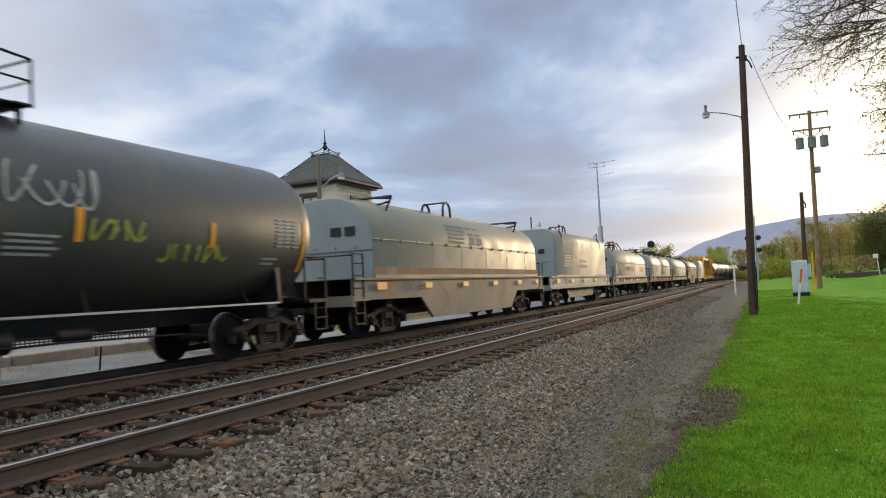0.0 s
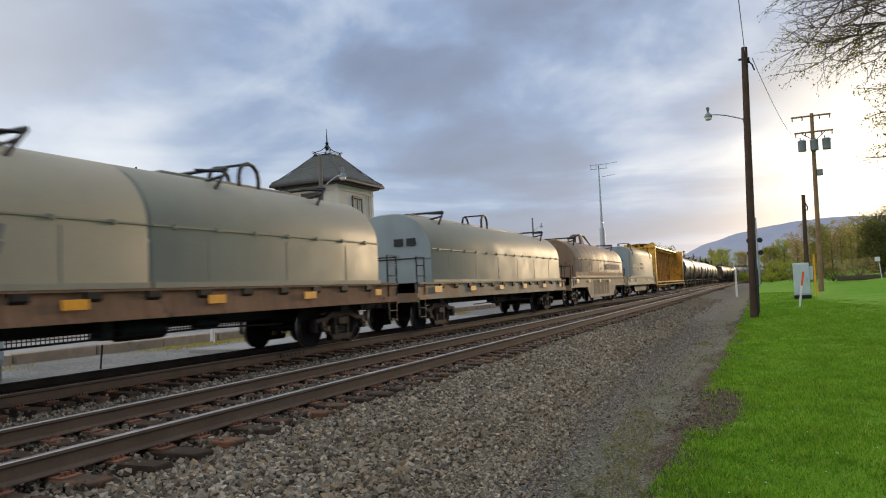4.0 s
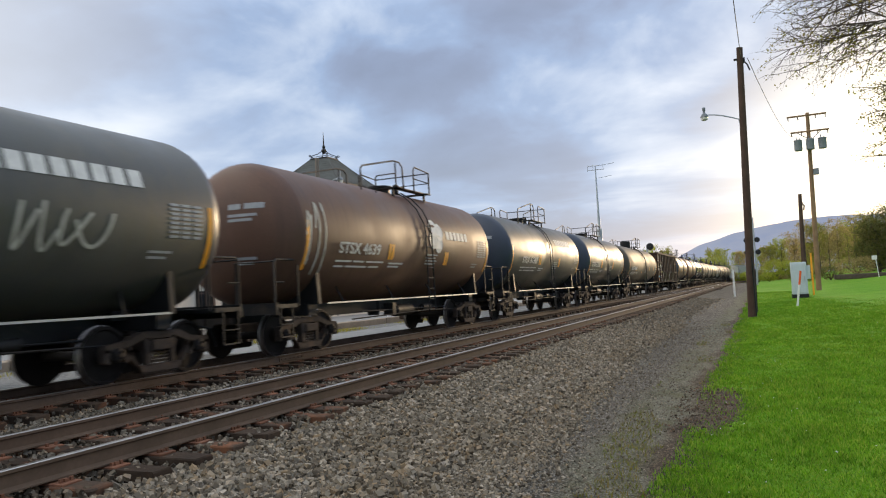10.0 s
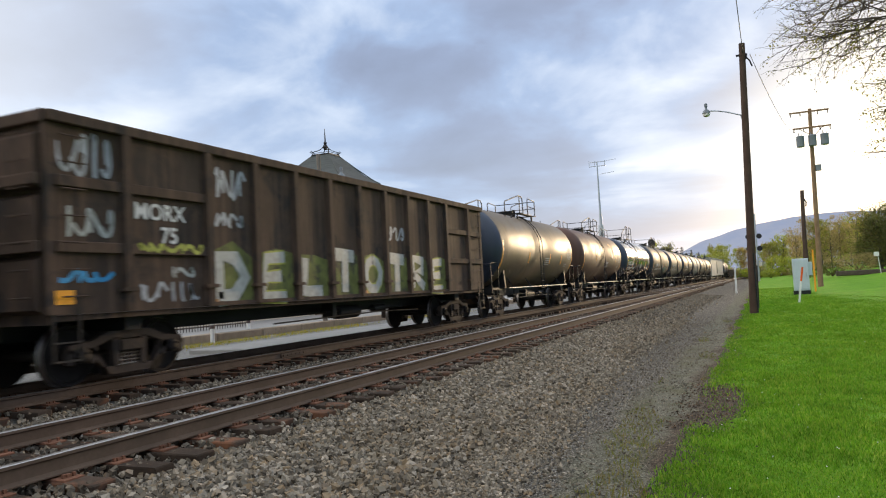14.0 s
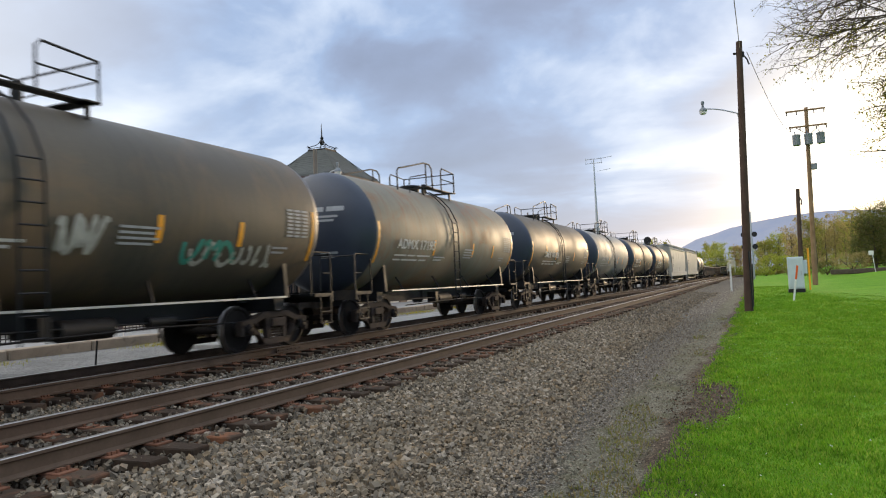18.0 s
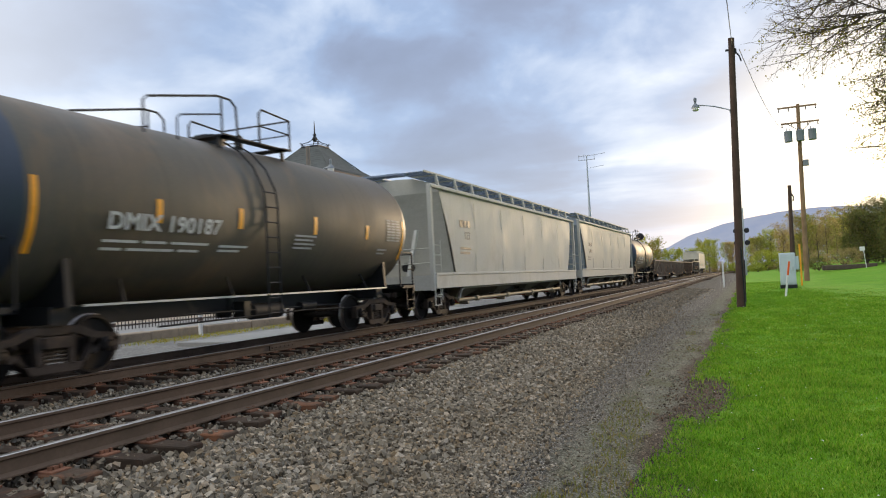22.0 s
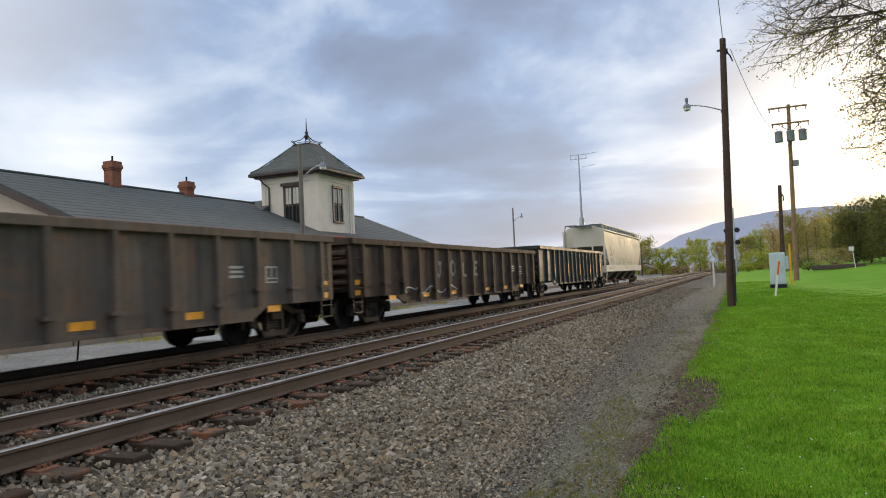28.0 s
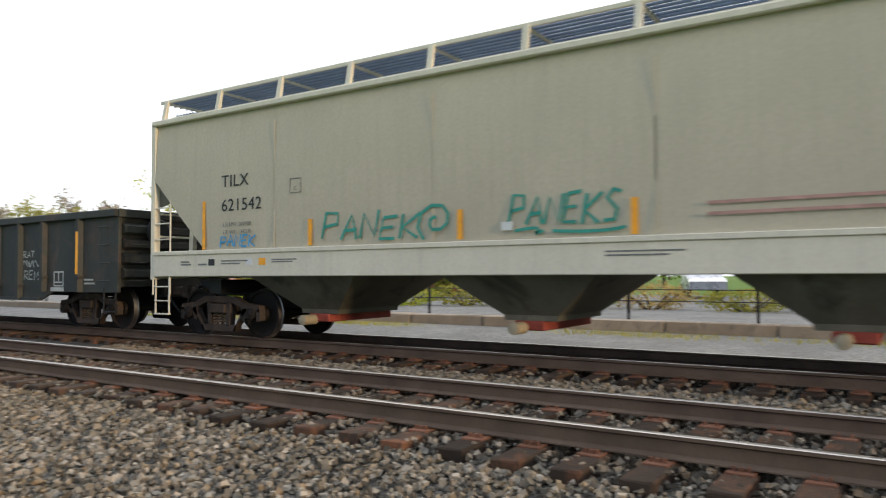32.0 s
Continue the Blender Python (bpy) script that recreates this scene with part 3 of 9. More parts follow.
def coupler_mesh():
    b = Build().box(-0.09, 0.09, -0.75, 0.05, 0.74, 0.94, 0.02)
    b.prism([(-0.16, 0.0), (0.02, -0.02), (0.16, 0.06), (0.17, 0.22), (0.08, 0.27), (0.03, 0.17), (-0.06, 0.14), (-0.15, 0.2)], "z", 0.70, 0.98)
    b.box(-0.28, 0.28, -0.5, -0.38, 0.72, 0.98, 0.02)
    return b.mesh("coupler", M_STEEL)


def hose_mesh():
    b = Build().tube([(0.34, -0.45, 0.78), (0.36, -0.1, 0.70), (0.32, 0.05, 0.50), (0.26, 0.16, 0.36), (0.16, 0.28, 0.33), (0.1, 0.36, 0.40)], 0.022, 6)
    return b.mesh("brake_hose", M_HOSE)


MESH["coupler"], MESH["hose"] = coupler_mesh(), hose_mesh()


def car_base(name, label, length, truck, sill_mat, sill_z=0.98, stub=False):
    """The empty of a wagon with its running gear, couplers and centre sill."""
    car = thing(name, None, label, "freight car", "freight cars of the train")
    for s in (-1, 1):
        bogie(car, s * truck / 2)
        turn = 0 if s > 0 else 180
        part("coupler", MESH["coupler"], car, "", pose(0, s * (length / 2 - 0.12), 0, 0, 0, turn))
        part("brake_hose", MESH["hose"], car, "", pose(0, s * (length / 2 - 0.12), 0, 0, 0, turn))
    ends = [sorted((s * (length / 2 - 0.55), s * (truck / 2 - 1.3))) for s in (-1, 1)] if stub else [(-length / 2 + 0.55, length / 2 - 0.55)]
    for y0, y1 in ends:
        b = Build().box(-0.17, 0.17, y0, y1, sill_z - 0.22, sill_z + 0.1)
        for s in (-1, 1):
            if y0 < s * truck / 2 < y1:
                b.box(-1.15, 1.15, s * truck / 2 - 0.16, s * truck / 2 + 0.16, sill_z - 0.14, sill_z + 0.12)
        part("centre_sill", b.mesh("centre_sill", sill_mat), car)
    return car


def brake_gear(car, y=0.0, mat=None):
    """Air reservoir, brake cylinder and rods under the floor."""
    b = Build().lathe([(-0.55, 0.05), (-0.5, 0.17), (0.5, 0.17), (0.55, 0.05)], "y", 12, (0.62, y, 0.72))
    b.lathe([(-0.3, 0.10), (0.3, 0.10)], "y", 10, (0.7, y + 1.5, 0.75))
    b.tube([(0.75, y - 2.6, 0.78), (0.75, y + 2.9, 0.72)], 0.02, 5)
    b.tube([(0.95, y - 3.4, 0.62), (0.9, y + 1.2, 0.66), (0.9, y + 3.6, 0.60)], 0.018, 5)
    b.box(0.5, 0.8, y - 0.9, y - 0.7, 0.6, 0.95)
    part("brake_gear", b.mesh("brake_gear", mat or M_BLACK), car)


def ladder(car, name, x, y0, y1, z0, z1, rungs, mat, r=0.016, axis="y"):
    """Two stiles with rungs, in a plane along y (or along x)."""
    b = Build()
    w = lambda a, z: (x, a, z) if axis == "y" else (a, x, z)
    b.tube([w(y0, z0), w(y0, z1)], r, 5).tube([w(y1, z0), w(y1, z1)], r, 5)
    for k in range(rungs):
        z = z0 + (z1 - z0) * (k + 0.5) / rungs
        b.tube([w(y0, z), w(y1, z)], r * 0.8, 5)
    part(name, b.mesh(name, mat), car)


def stirrup(car, y, mat, x=1.45, z=0.95):
    b = Build()
    for k in (0, 1):
        b.box(x - 0.012, x + 0.012, y - 0.22 + 0.42 * k, y - 0.19 + 0.42 * k, 0.42, z)
    b.box(x - 0.03, x + 0.03, y - 0.22, y + 0.23, 0.42, 0.445).box(x - 0.03, x + 0.03, y - 0.22, y + 0.23, 0.68, 0.70)
    part("sill_step", b.mesh("sill_step", mat), car)


def lettering(car, text, y, z, size, mat, x=1.5, tilt=0.0, width=1.0, bold=0.0):
    """Painted characters on the side that faces the near track; they read towards +y."""
    cu = bpy.data.curves.new("lettering", "FONT")
    cu.body, cu.size, cu.extrude, cu.space_character = text, size * 1.35, 0.0015, 1.05
    cu.offset = bold
    cu.materials.append(mat)
    ob = part("lettering", cu, car, "", Matrix.Translation((x, y, z)) @ Euler((radians(90 - tilt), 0, radians(90))).to_matrix().to_4x4() @ Matrix.Diagonal((width, 1, 1, 1)))
    return ob


def bars(car, rows, mat, name="small_print", surface=None, x=1.502):
    """Unreadable print as plain bars: rows of (y0, y1, z, height) on the near side."""
    b = Build()
    for y0, y1, z, hgt in rows:
        if surface:
            b.add([(surface(z), y0, z), (surface(z), y1, z), (surface(z + hgt), y1, z + hgt), (surface(z + hgt), y0, z + hgt)], [(0, 1, 2, 3)])
        else:
            b.box(x, x + 0.004, y0, y1, z, z + hgt)
    tagged(part(name, mesh_from(name, b.v, b.f, mat), car), kind="stuff")


def strip(car, y, z0, z1, w=0.10, x=1.505, surface=None, name="reflector"):
    b = Build()
    n = 5 if surface else 1
    zs = [z0 + (z1 - z0) * i / n for i in range(n + 1)]
    fx = surface or (lambda z: x)
    for a, c in zip(zs, zs[1:]):
        b.add([(fx(a), y - w / 2, a), (fx(a), y + w / 2, a), (fx(c), y + w / 2, c), (fx(c), y - w / 2, c)], [(0, 1, 2, 3)])
    part(name, mesh_from(name, b.v, b.f, M_YELLOW), car, "yellow reflective strip")


def ribbon(line, r):
    """A flat band of half width r along a line of (y, z) points, its corners joined."""
    left, right = [], []
    for i, (y, z) in enumerate(line):
        a, c = line[max(i - 1, 0)], line[min(i + 1, len(line) - 1)]
        d = math.hypot(c[0] - a[0], c[1] - a[1]) or 1e-6
        ny, nz = -(c[1] - a[1]) / d * r, (c[0] - a[0]) / d * r
        left.append((y + ny, z + nz))
        right.append((y - ny, z - nz))
    n = len(line)
    return left + right, [(i, i + 1, n + i + 1, n + i) for i in range(n - 1)]


def scrawl(car, y0, y1, z0, z1, mat, seed, surface=None, x=1.506, r=0.022, strokes=9, name="graffiti_stroke", label="sprayed graffiti stroke"):
    """Sprayed strokes, flat on the side."""
    rnd = random.Random(seed)
    fx = surface or (lambda z: x)
    step = (y1 - y0) / strokes
    for k in range(strokes):
        c = y0 + (k + 0.5) * step
        ph, amp, turns = rnd.uniform(0, 6.28), rnd.uniform(0.7, 1.0), rnd.choice((3.6, 4.8, 6.0, 7.2))
        ey = rnd.uniform(0.25, 0.45)
        line = []
        for i in range(17):
            u = i / 16
            z = (z0 + z1) / 2 + (z1 - z0) / 2 * amp * math.sin(ph + u * turns)
            line.append((c + step * ((u - 0.5) * 0.9 + ey * math.sin(ph * 1.7 + u * turns * 0.8)), z))
        v, f = ribbon(line, r)
        part(name, mesh_from(name, [(fx(z) + 0.002 + 0.0006 * k, y, z) for y, z in v], f, mat), car, label)


STROKES = {"P": [[(0, 0), (0.1, 1), (0.7, 0.95), (0.75, 0.55), (0.05, 0.45)]], "A": [[(0, 0), (0.45, 1), (0.85, 0)], [(0.1, 0.35), (0.8, 0.4)]], "N": [[(0, 0), (0.1, 0.9), (0.75, 0.05), (0.85, 1)]],
           "E": [[(0.75, 1), (0.1, 0.95), (0.05, 0.5), (0.6, 0.52)], [(0.05, 0.5), (0.0, 0.02), (0.75, 0.0)]], "K": [[(0.05, 1), (0, 0)], [(0.8, 1), (0.05, 0.45), (0.85, 0)]], "R": [[(0, 0), (0.05, 1), (0.7, 0.9), (0.65, 0.55), (0.05, 0.5), (0.8, 0)]],
           "D": [[(0.05, 0), (0.08, 1), (0.55, 0.95), (0.8, 0.5), (0.5, 0.05), (0.05, 0)]], "M": [[(0, 0), (0.1, 1), (0.42, 0.4), (0.75, 1), (0.85, 0)]], "T": [[(0, 1), (0.85, 0.95)], [(0.42, 1), (0.4, 0)]], "L": [[(0.1, 1), (0.05, 0.05), (0.75, 0.0)]], "O": [[(0.42 + 0.4 * math.sin(a * 0.7), 0.5 + 0.5 * math.cos(a * 0.7)) for a in range(10)]],
           "J": [[(0.2, 1), (0.8, 1)], [(0.55, 1), (0.55, 0.2), (0.3, 0.0), (0.05, 0.25)]], "S": [[(0.75, 0.9), (0.35, 1), (0.1, 0.75), (0.65, 0.4), (0.6, 0.08), (0.05, 0.05)]], "5": [[(0.75, 1), (0.15, 1), (0.1, 0.55), (0.7, 0.5), (0.65, 0.05), (0.05, 0.05)]], "B": [[(0, 0), (0.05, 1), (0.65, 0.85), (0.1, 0.52), (0.75, 0.25), (0, 0)]],
           "@": [[(0.6 + 0.065 * a * math.cos(a * 0.75), 0.5 + 0.055 * a * math.sin(a * 0.75)) for a in range(2, 15)]]}


def sprayed_word(car, word, y, z, w, h, mat, x, r=0.02, seed=0, lean=0.0, label="sprayed graffiti letters"):
    """Hand-sprayed letters from strokes, reading towards +y."""
    rnd = random.Random(seed)
    for i, ch in enumerate(word):
        dz, sc = rnd.uniform(-0.06, 0.06) * h, rnd.uniform(0.9, 1.12)
        for line in STROKES.get(ch, []):
            p = [(y + (i + u + lean * v) * w + rnd.uniform(-0.02, 0.02) * w, z + dz + v * h * sc) for u, v in line]
            v, f = ribbon(p, r)
            part("graffiti_stroke", mesh_from("graffiti_stroke", [(x, yy, zz) for yy, zz in v], f, mat), car, label)
            x += 0.0006


# ---- rolling stock: bodies ----
def tank_car(length, label, shell, end_mat, r=1.59, zc=2.66, marks="", mark_mat=None, mark_y=-3.2, trim=None, strips=(), dome="platform", mid=0.0, rail_h=0.76):
    car = car_base("tank_car", label, length, length - 4.4, M_BLACK, 0.95)
    trim = trim or M_BLACK
    b = Build()
    sides, rings = 40, []
    hl, bulge = length / 2 - 1.38, 0.68

    def ring(y, rr):
        return [(rr * math.cos(6.283185 * k / sides), y, zc + rr * math.sin(6.283185 * k / sides)) for k in range(sides)]

    b.loft([ring(-hl, r), ring(-hl + 0.04, r + 0.006), ring(-0.9, r + 0.006), ring(-0.86, r), ring(0.0, r), ring(0.9, r), ring(0.94, r + 0.006), ring(hl - 0.04, r + 0.006), ring(hl, r)], caps=False)
    part("tank_shell", b.mesh("tank_shell", shell), car)
    for s in (-1, 1):
        b = Build()
        b.loft([ring(s * (hl + bulge * math.sin(a)), r * math.cos(a)) for a in (0, 0.2, 0.4, 0.6, 0.8, 1.0, 1.2, 1.35, 1.5)])
        part("tank_head", b.mesh("tank_head", end_mat), car)
    surf = lambda z: math.sqrt(max(0.01, (r + 0.012) ** 2 - (z - zc) ** 2))
    # side walkway sills and end platforms
    for sx in (-1, 1):
        b = Build().box(sx * 1.38 - 0.07, sx * 1.38 + 0.07, -length / 2 + 2.35, length / 2 - 2.35, 1.05, 1.075)
        for k in range(4):
            y = -length / 2 + 3.2 + k * (length - 6.4) / 3
            b.tube([(sx * 1.36, y, 1.05), (sx * 0.95, y + 0.25, zc - 1.12)], 0.022, 5)
        part("side_walkway", b.mesh("side_walkway", trim), car)
        # pale strip added as a painted highlight along the outer edge
        part("walkway_edge", Build().box(*sorted((sx * 1.448, sx * 1.462)), -length / 2 + 2.35, length / 2 - 2.35, 1.05, 1.085).mesh("walkway_edge", M_GALV), car, "bright strip for the light caught on the walkway edge")
    for s in (-1, 1):
        e = s * (length / 2 - 0.55)
        b = Build().box(-1.42, 1.42, min(e, e - s * 0.7), max(e, e - s * 0.7), 1.02, 1.10)
        b.box(-1.42, 1.42, e - 0.03, e + 0.03, 0.90, 1.14)
        part("end_platform", b.mesh("end_platform", M_BLACK), car)
        for sx in (-1, 1):
            b = Build()
            x = sx * 1.38
            b.tube([(x, e, 1.05), (x, e, 1.95), (x, e - s * 0.06, 2.02), (x, e - s * 0.75, 2.02), (x, e - s * 0.8, 1.95), (x, e - s * 0.8, 1.05)], 0.022, 6)
            b.tube([(x, e, 1.55), (x, e - s * 0.3, 1.55)], 0.016, 5)
            b.tube([(x, e, 1.98), (sx * 0.4, e, 1.98), (sx * 0.4, e, 1.1)], 0.02, 6)
            part("end_railing", b.mesh("end_railing", M_BLACK), car)
        b = Build()
        for sx in (-1, 1):
            b.prism([(sx * 1.36, 1.05), (sx * 0.5, 1.05), (sx * 0.5, zc - r + 0.25), (sx * 1.1, zc - 0.85), (sx * 1.3, zc - 0.7)], "y", s * (length / 2 - 2.2) - 0.06, s * (length / 2 - 2.2) + 0.06)
        b.box(-0.5, 0.5, s * (length / 2 - 2.2) - 0.5, s * (length / 2 - 2.2) + 0.5, 0.98, zc - r + 0.12)
        part("saddle", b.mesh("saddle", M_BLACK), car)
        for sx in (-1, 1):
            stirrup(car, s * (length / 2 - 0.85), M_BLACK, sx * 1.42, 1.05)
    # ladder at the middle, platform and rails on top
    top = zc + r
    for sx in (-1, 1):
        b = Build()
        for y in (-0.62, -0.22):
            pts = [(sx * (r + 0.06), y, 0.62), (sx * (r + 0.06), y, zc + 0.2)] + [(sx * (r + 0.09) * math.cos(a), y, zc + (r + 0.09) * math.sin(a)) for a in (0.3, 0.6, 0.9, 1.15)]
            b.tube(pts, 0.02, 5)
        for k in range(9):
            z = 0.7 + k * 0.3
            xx = r + 0.06 if z < zc + 0.2 else math.sqrt(max(0.05, (r + 0.09) ** 2 - (z - zc) ** 2))
            b.tube([(sx * xx, -0.62, z), (sx * xx, -0.22, z)], 0.015, 5)
        part("ladder", b.mesh("ladder", trim), car, "", pose(0, mid, 0))
    b = Build()
    for y in (-0.95, 1.0):
        b.box(-1.0, 1.0, y - 0.02, y + 0.3, top + 0.01, top + 0.035)
    for x in (-0.95, 0.70):
        b.box(x, x + 0.25, -0.95, 1.3, top + 0.01, top + 0.035)
    for x in (-0.8, 0.8):
        for y in (-0.9, 1.2):
            b.box(x - 0.03, x + 0.03, y - 0.03, y + 0.03, zc + r * 0.8, top + 0.03)
    part("top_platform", b.mesh("top_platform", M_BLACK), car, "", pose(0, mid, 0))
    for sx in (-1, 1):
        x, h = sx * 0.95, rail_h
        b = Build()
        b.tube([(x, -3.0, top - 0.28), (x, -3.0, top + 0.28), (x, -2.9, top + 0.37), (x, -1.1, top + h), (x, -0.72, top + h), (x, -0.55, top + h - 0.12), (x, -0.5, top)], 0.024, 6)
        b.tube([(x, -0.98, top + h), (x, -0.98, top)], 0.022, 6)
        b.tube([(x, -2.2, top - 0.28), (x, -2.2, top + 0.12), (x, -2.1, top + 0.20), (x, -0.98, top + h * 0.55)], 0.018, 5)
        part("safety_railing", b.mesh("safety_railing", M_BLACK), car, "", pose(0, mid, 0))
        b = Build()
        b.tube([(x, 0.2, top), (x, 0.2, top + h - 0.1), (x, 0.3, top + h), (x, 1.3, top + h - 0.06), (x, 1.3, top)], 0.024, 6)
        b.tube([(x, 0.2, top + h * 0.52), (x, 1.3, top + h * 0.5)], 0.018, 5)
        part("end_hoop", b.mesh("end_hoop", M_BLACK), car, "", pose(0, mid, 0))
    b = Build()
    b.tube([(-0.95, 1.3, top + rail_h - 0.06), (0.95, 1.3, top + rail_h - 0.06)], 0.02, 6).tube([(-0.95, 1.3, top + rail_h * 0.5), (0.95, 1.3, top + rail_h * 0.5)], 0.016, 5)
    part("railing_bar", b.mesh("railing_bar", M_BLACK), car, "", pose(0, mid, 0))
    b = Build()
    if dome == "big":
        b.lathe([(top - 0.05, 0.42), (top + 0.5, 0.42), (top + 0.56, 0.36), (top + 0.58, 0.1)], "z", 18, (0, -0.35, 0))
    else:
        b.lathe([(top - 0.08, 0.30), (top + 0.14, 0.30), (top + 0.15, 0.36), (top + 0.2, 0.36), (top + 0.24, 0.1)], "z", 16, (0, -0.2, 0))
        b.lathe([(top - 0.05, 0.09), (top + 0.3, 0.09), (top + 0.33, 0.04)], "z", 10, (0.2, 0.45, 0))
        b.lathe([(top - 0.05, 0.07), (top + 0.22, 0.07), (top + 0.25, 0.03)], "z", 10, (-0.25, 0.4, 0))
    part("manway", b.mesh("manway", trim), car, "", pose(0, mid, 0))
    brake_gear(car, 0.6)
    b = Build().lathe([(0.62, 0.16), (0.75, 0.2), (zc - r + 0.06, 0.22)], "z", 12, (0, 0, 0))
    part("outlet_valve", b.mesh("outlet_valve", M_BLACK), car)
    for y, z0, z1 in strips:
        strip(car, y, z0, z1, 0.13, surface=surf)
    for s in (-1, 1):
        strip(car, s * (hl - 0.12), zc - 0.85, zc + 0.2, 0.10, surface=surf)
    if marks:
        mz = zc - 0.46
        lettering(car, marks, mark_y, mz, 0.275, mark_mat or M_WHITE, surf(mz + 0.12) + 0.012, -14, 1.12, 0.008)
        bars(car, [(mark_y + a, mark_y + c, mz - d, 0.042) for a, c, d in ((0, 0.7, 0.2), (0.8, 1.3, 0.2), (1.4, 2.3, 0.2), (0, 0.4, 0.32), (0.5, 1.5, 0.32), (1.6, 2.1, 0.32), (2.6, 3.4, 0.22), (2.6, 3.2, 0.30))], mark_mat or M_WHITE, surface=lambda z: surf(z) + 0.003)
    # small print on the head
    def head_point(x, z):
        return (x, -(hl + bulge * math.sqrt(max(0.0, 1 - (x * x + (z - zc) ** 2) / (r * r))) + 0.008), z)
    b = Build()
    for z, a, c in ((zc + 0.48, 0.12, 0.42), (zc + 0.48, 0.50, 0.95), (zc + 0.32, 0.12, 0.8), (zc + 0.22, 0.12, 0.7), (zc - 0.6, 0.3, 0.75), (zc - 0.7, 0.3, 0.65)):
        xs_ = [a + (c - a) * q / 4 for q in range(5)]
        hh = 0.12 if z > zc + 0.4 else 0.06
        b.add([head_point(x, z) for x in xs_] + [head_point(x, z + hh) for x in xs_], [(q, q + 1, q + 6, q + 5) for q in range(4)])
    tagged(part("head_print", mesh_from("head_print", b.v, b.f, C_DIM), car), kind="stuff")
    y1 = hl - 1.35
    bars(car, [(y1 + 0.3 + q * 0.26, y1 + 0.3 + q * 0.26 + 0.2, zc + 0.16 - k * 0.075, 0.042) for k in range(8) for q in range(3)] + [(y1 - 0.1, y1 + 0.4, zc - 0.62, 0.04), (y1 - 0.1, y1 + 0.3, zc - 0.71, 0.04)], C_DIM, "data_panel", surface=lambda z: surf(z) + 0.003)
    bars(car, [(0.5, 1.3 - 0.1 * (k % 2), zc - 0.4 - k * 0.085, 0.04) for k in range(4)], C_DIM, surface=lambda z: surf(z) + 0.003)
    return car, surf, hl


def hood_section(w, z0, z1, rad, n=10):
    """Half-round or round-shouldered section of a coil cover, from one lower edge to the other."""
    pts = [(-w, z0)]
    for i in range(n + 1):
        a = math.pi - i * math.pi / 2 / n
        pts.append((-w + rad + rad * math.cos(a), z1 - rad * 0.92 + rad * 0.92 * math.sin(a)))
    for i in range(n + 1):
        a = math.pi / 2 - i * math.pi / 2 / n
        pts.append((w - rad + rad * math.cos(a), z1 - rad * 0.92 + rad * 0.92 * math.sin(a)))
    pts.append((w, z0))
    return pts


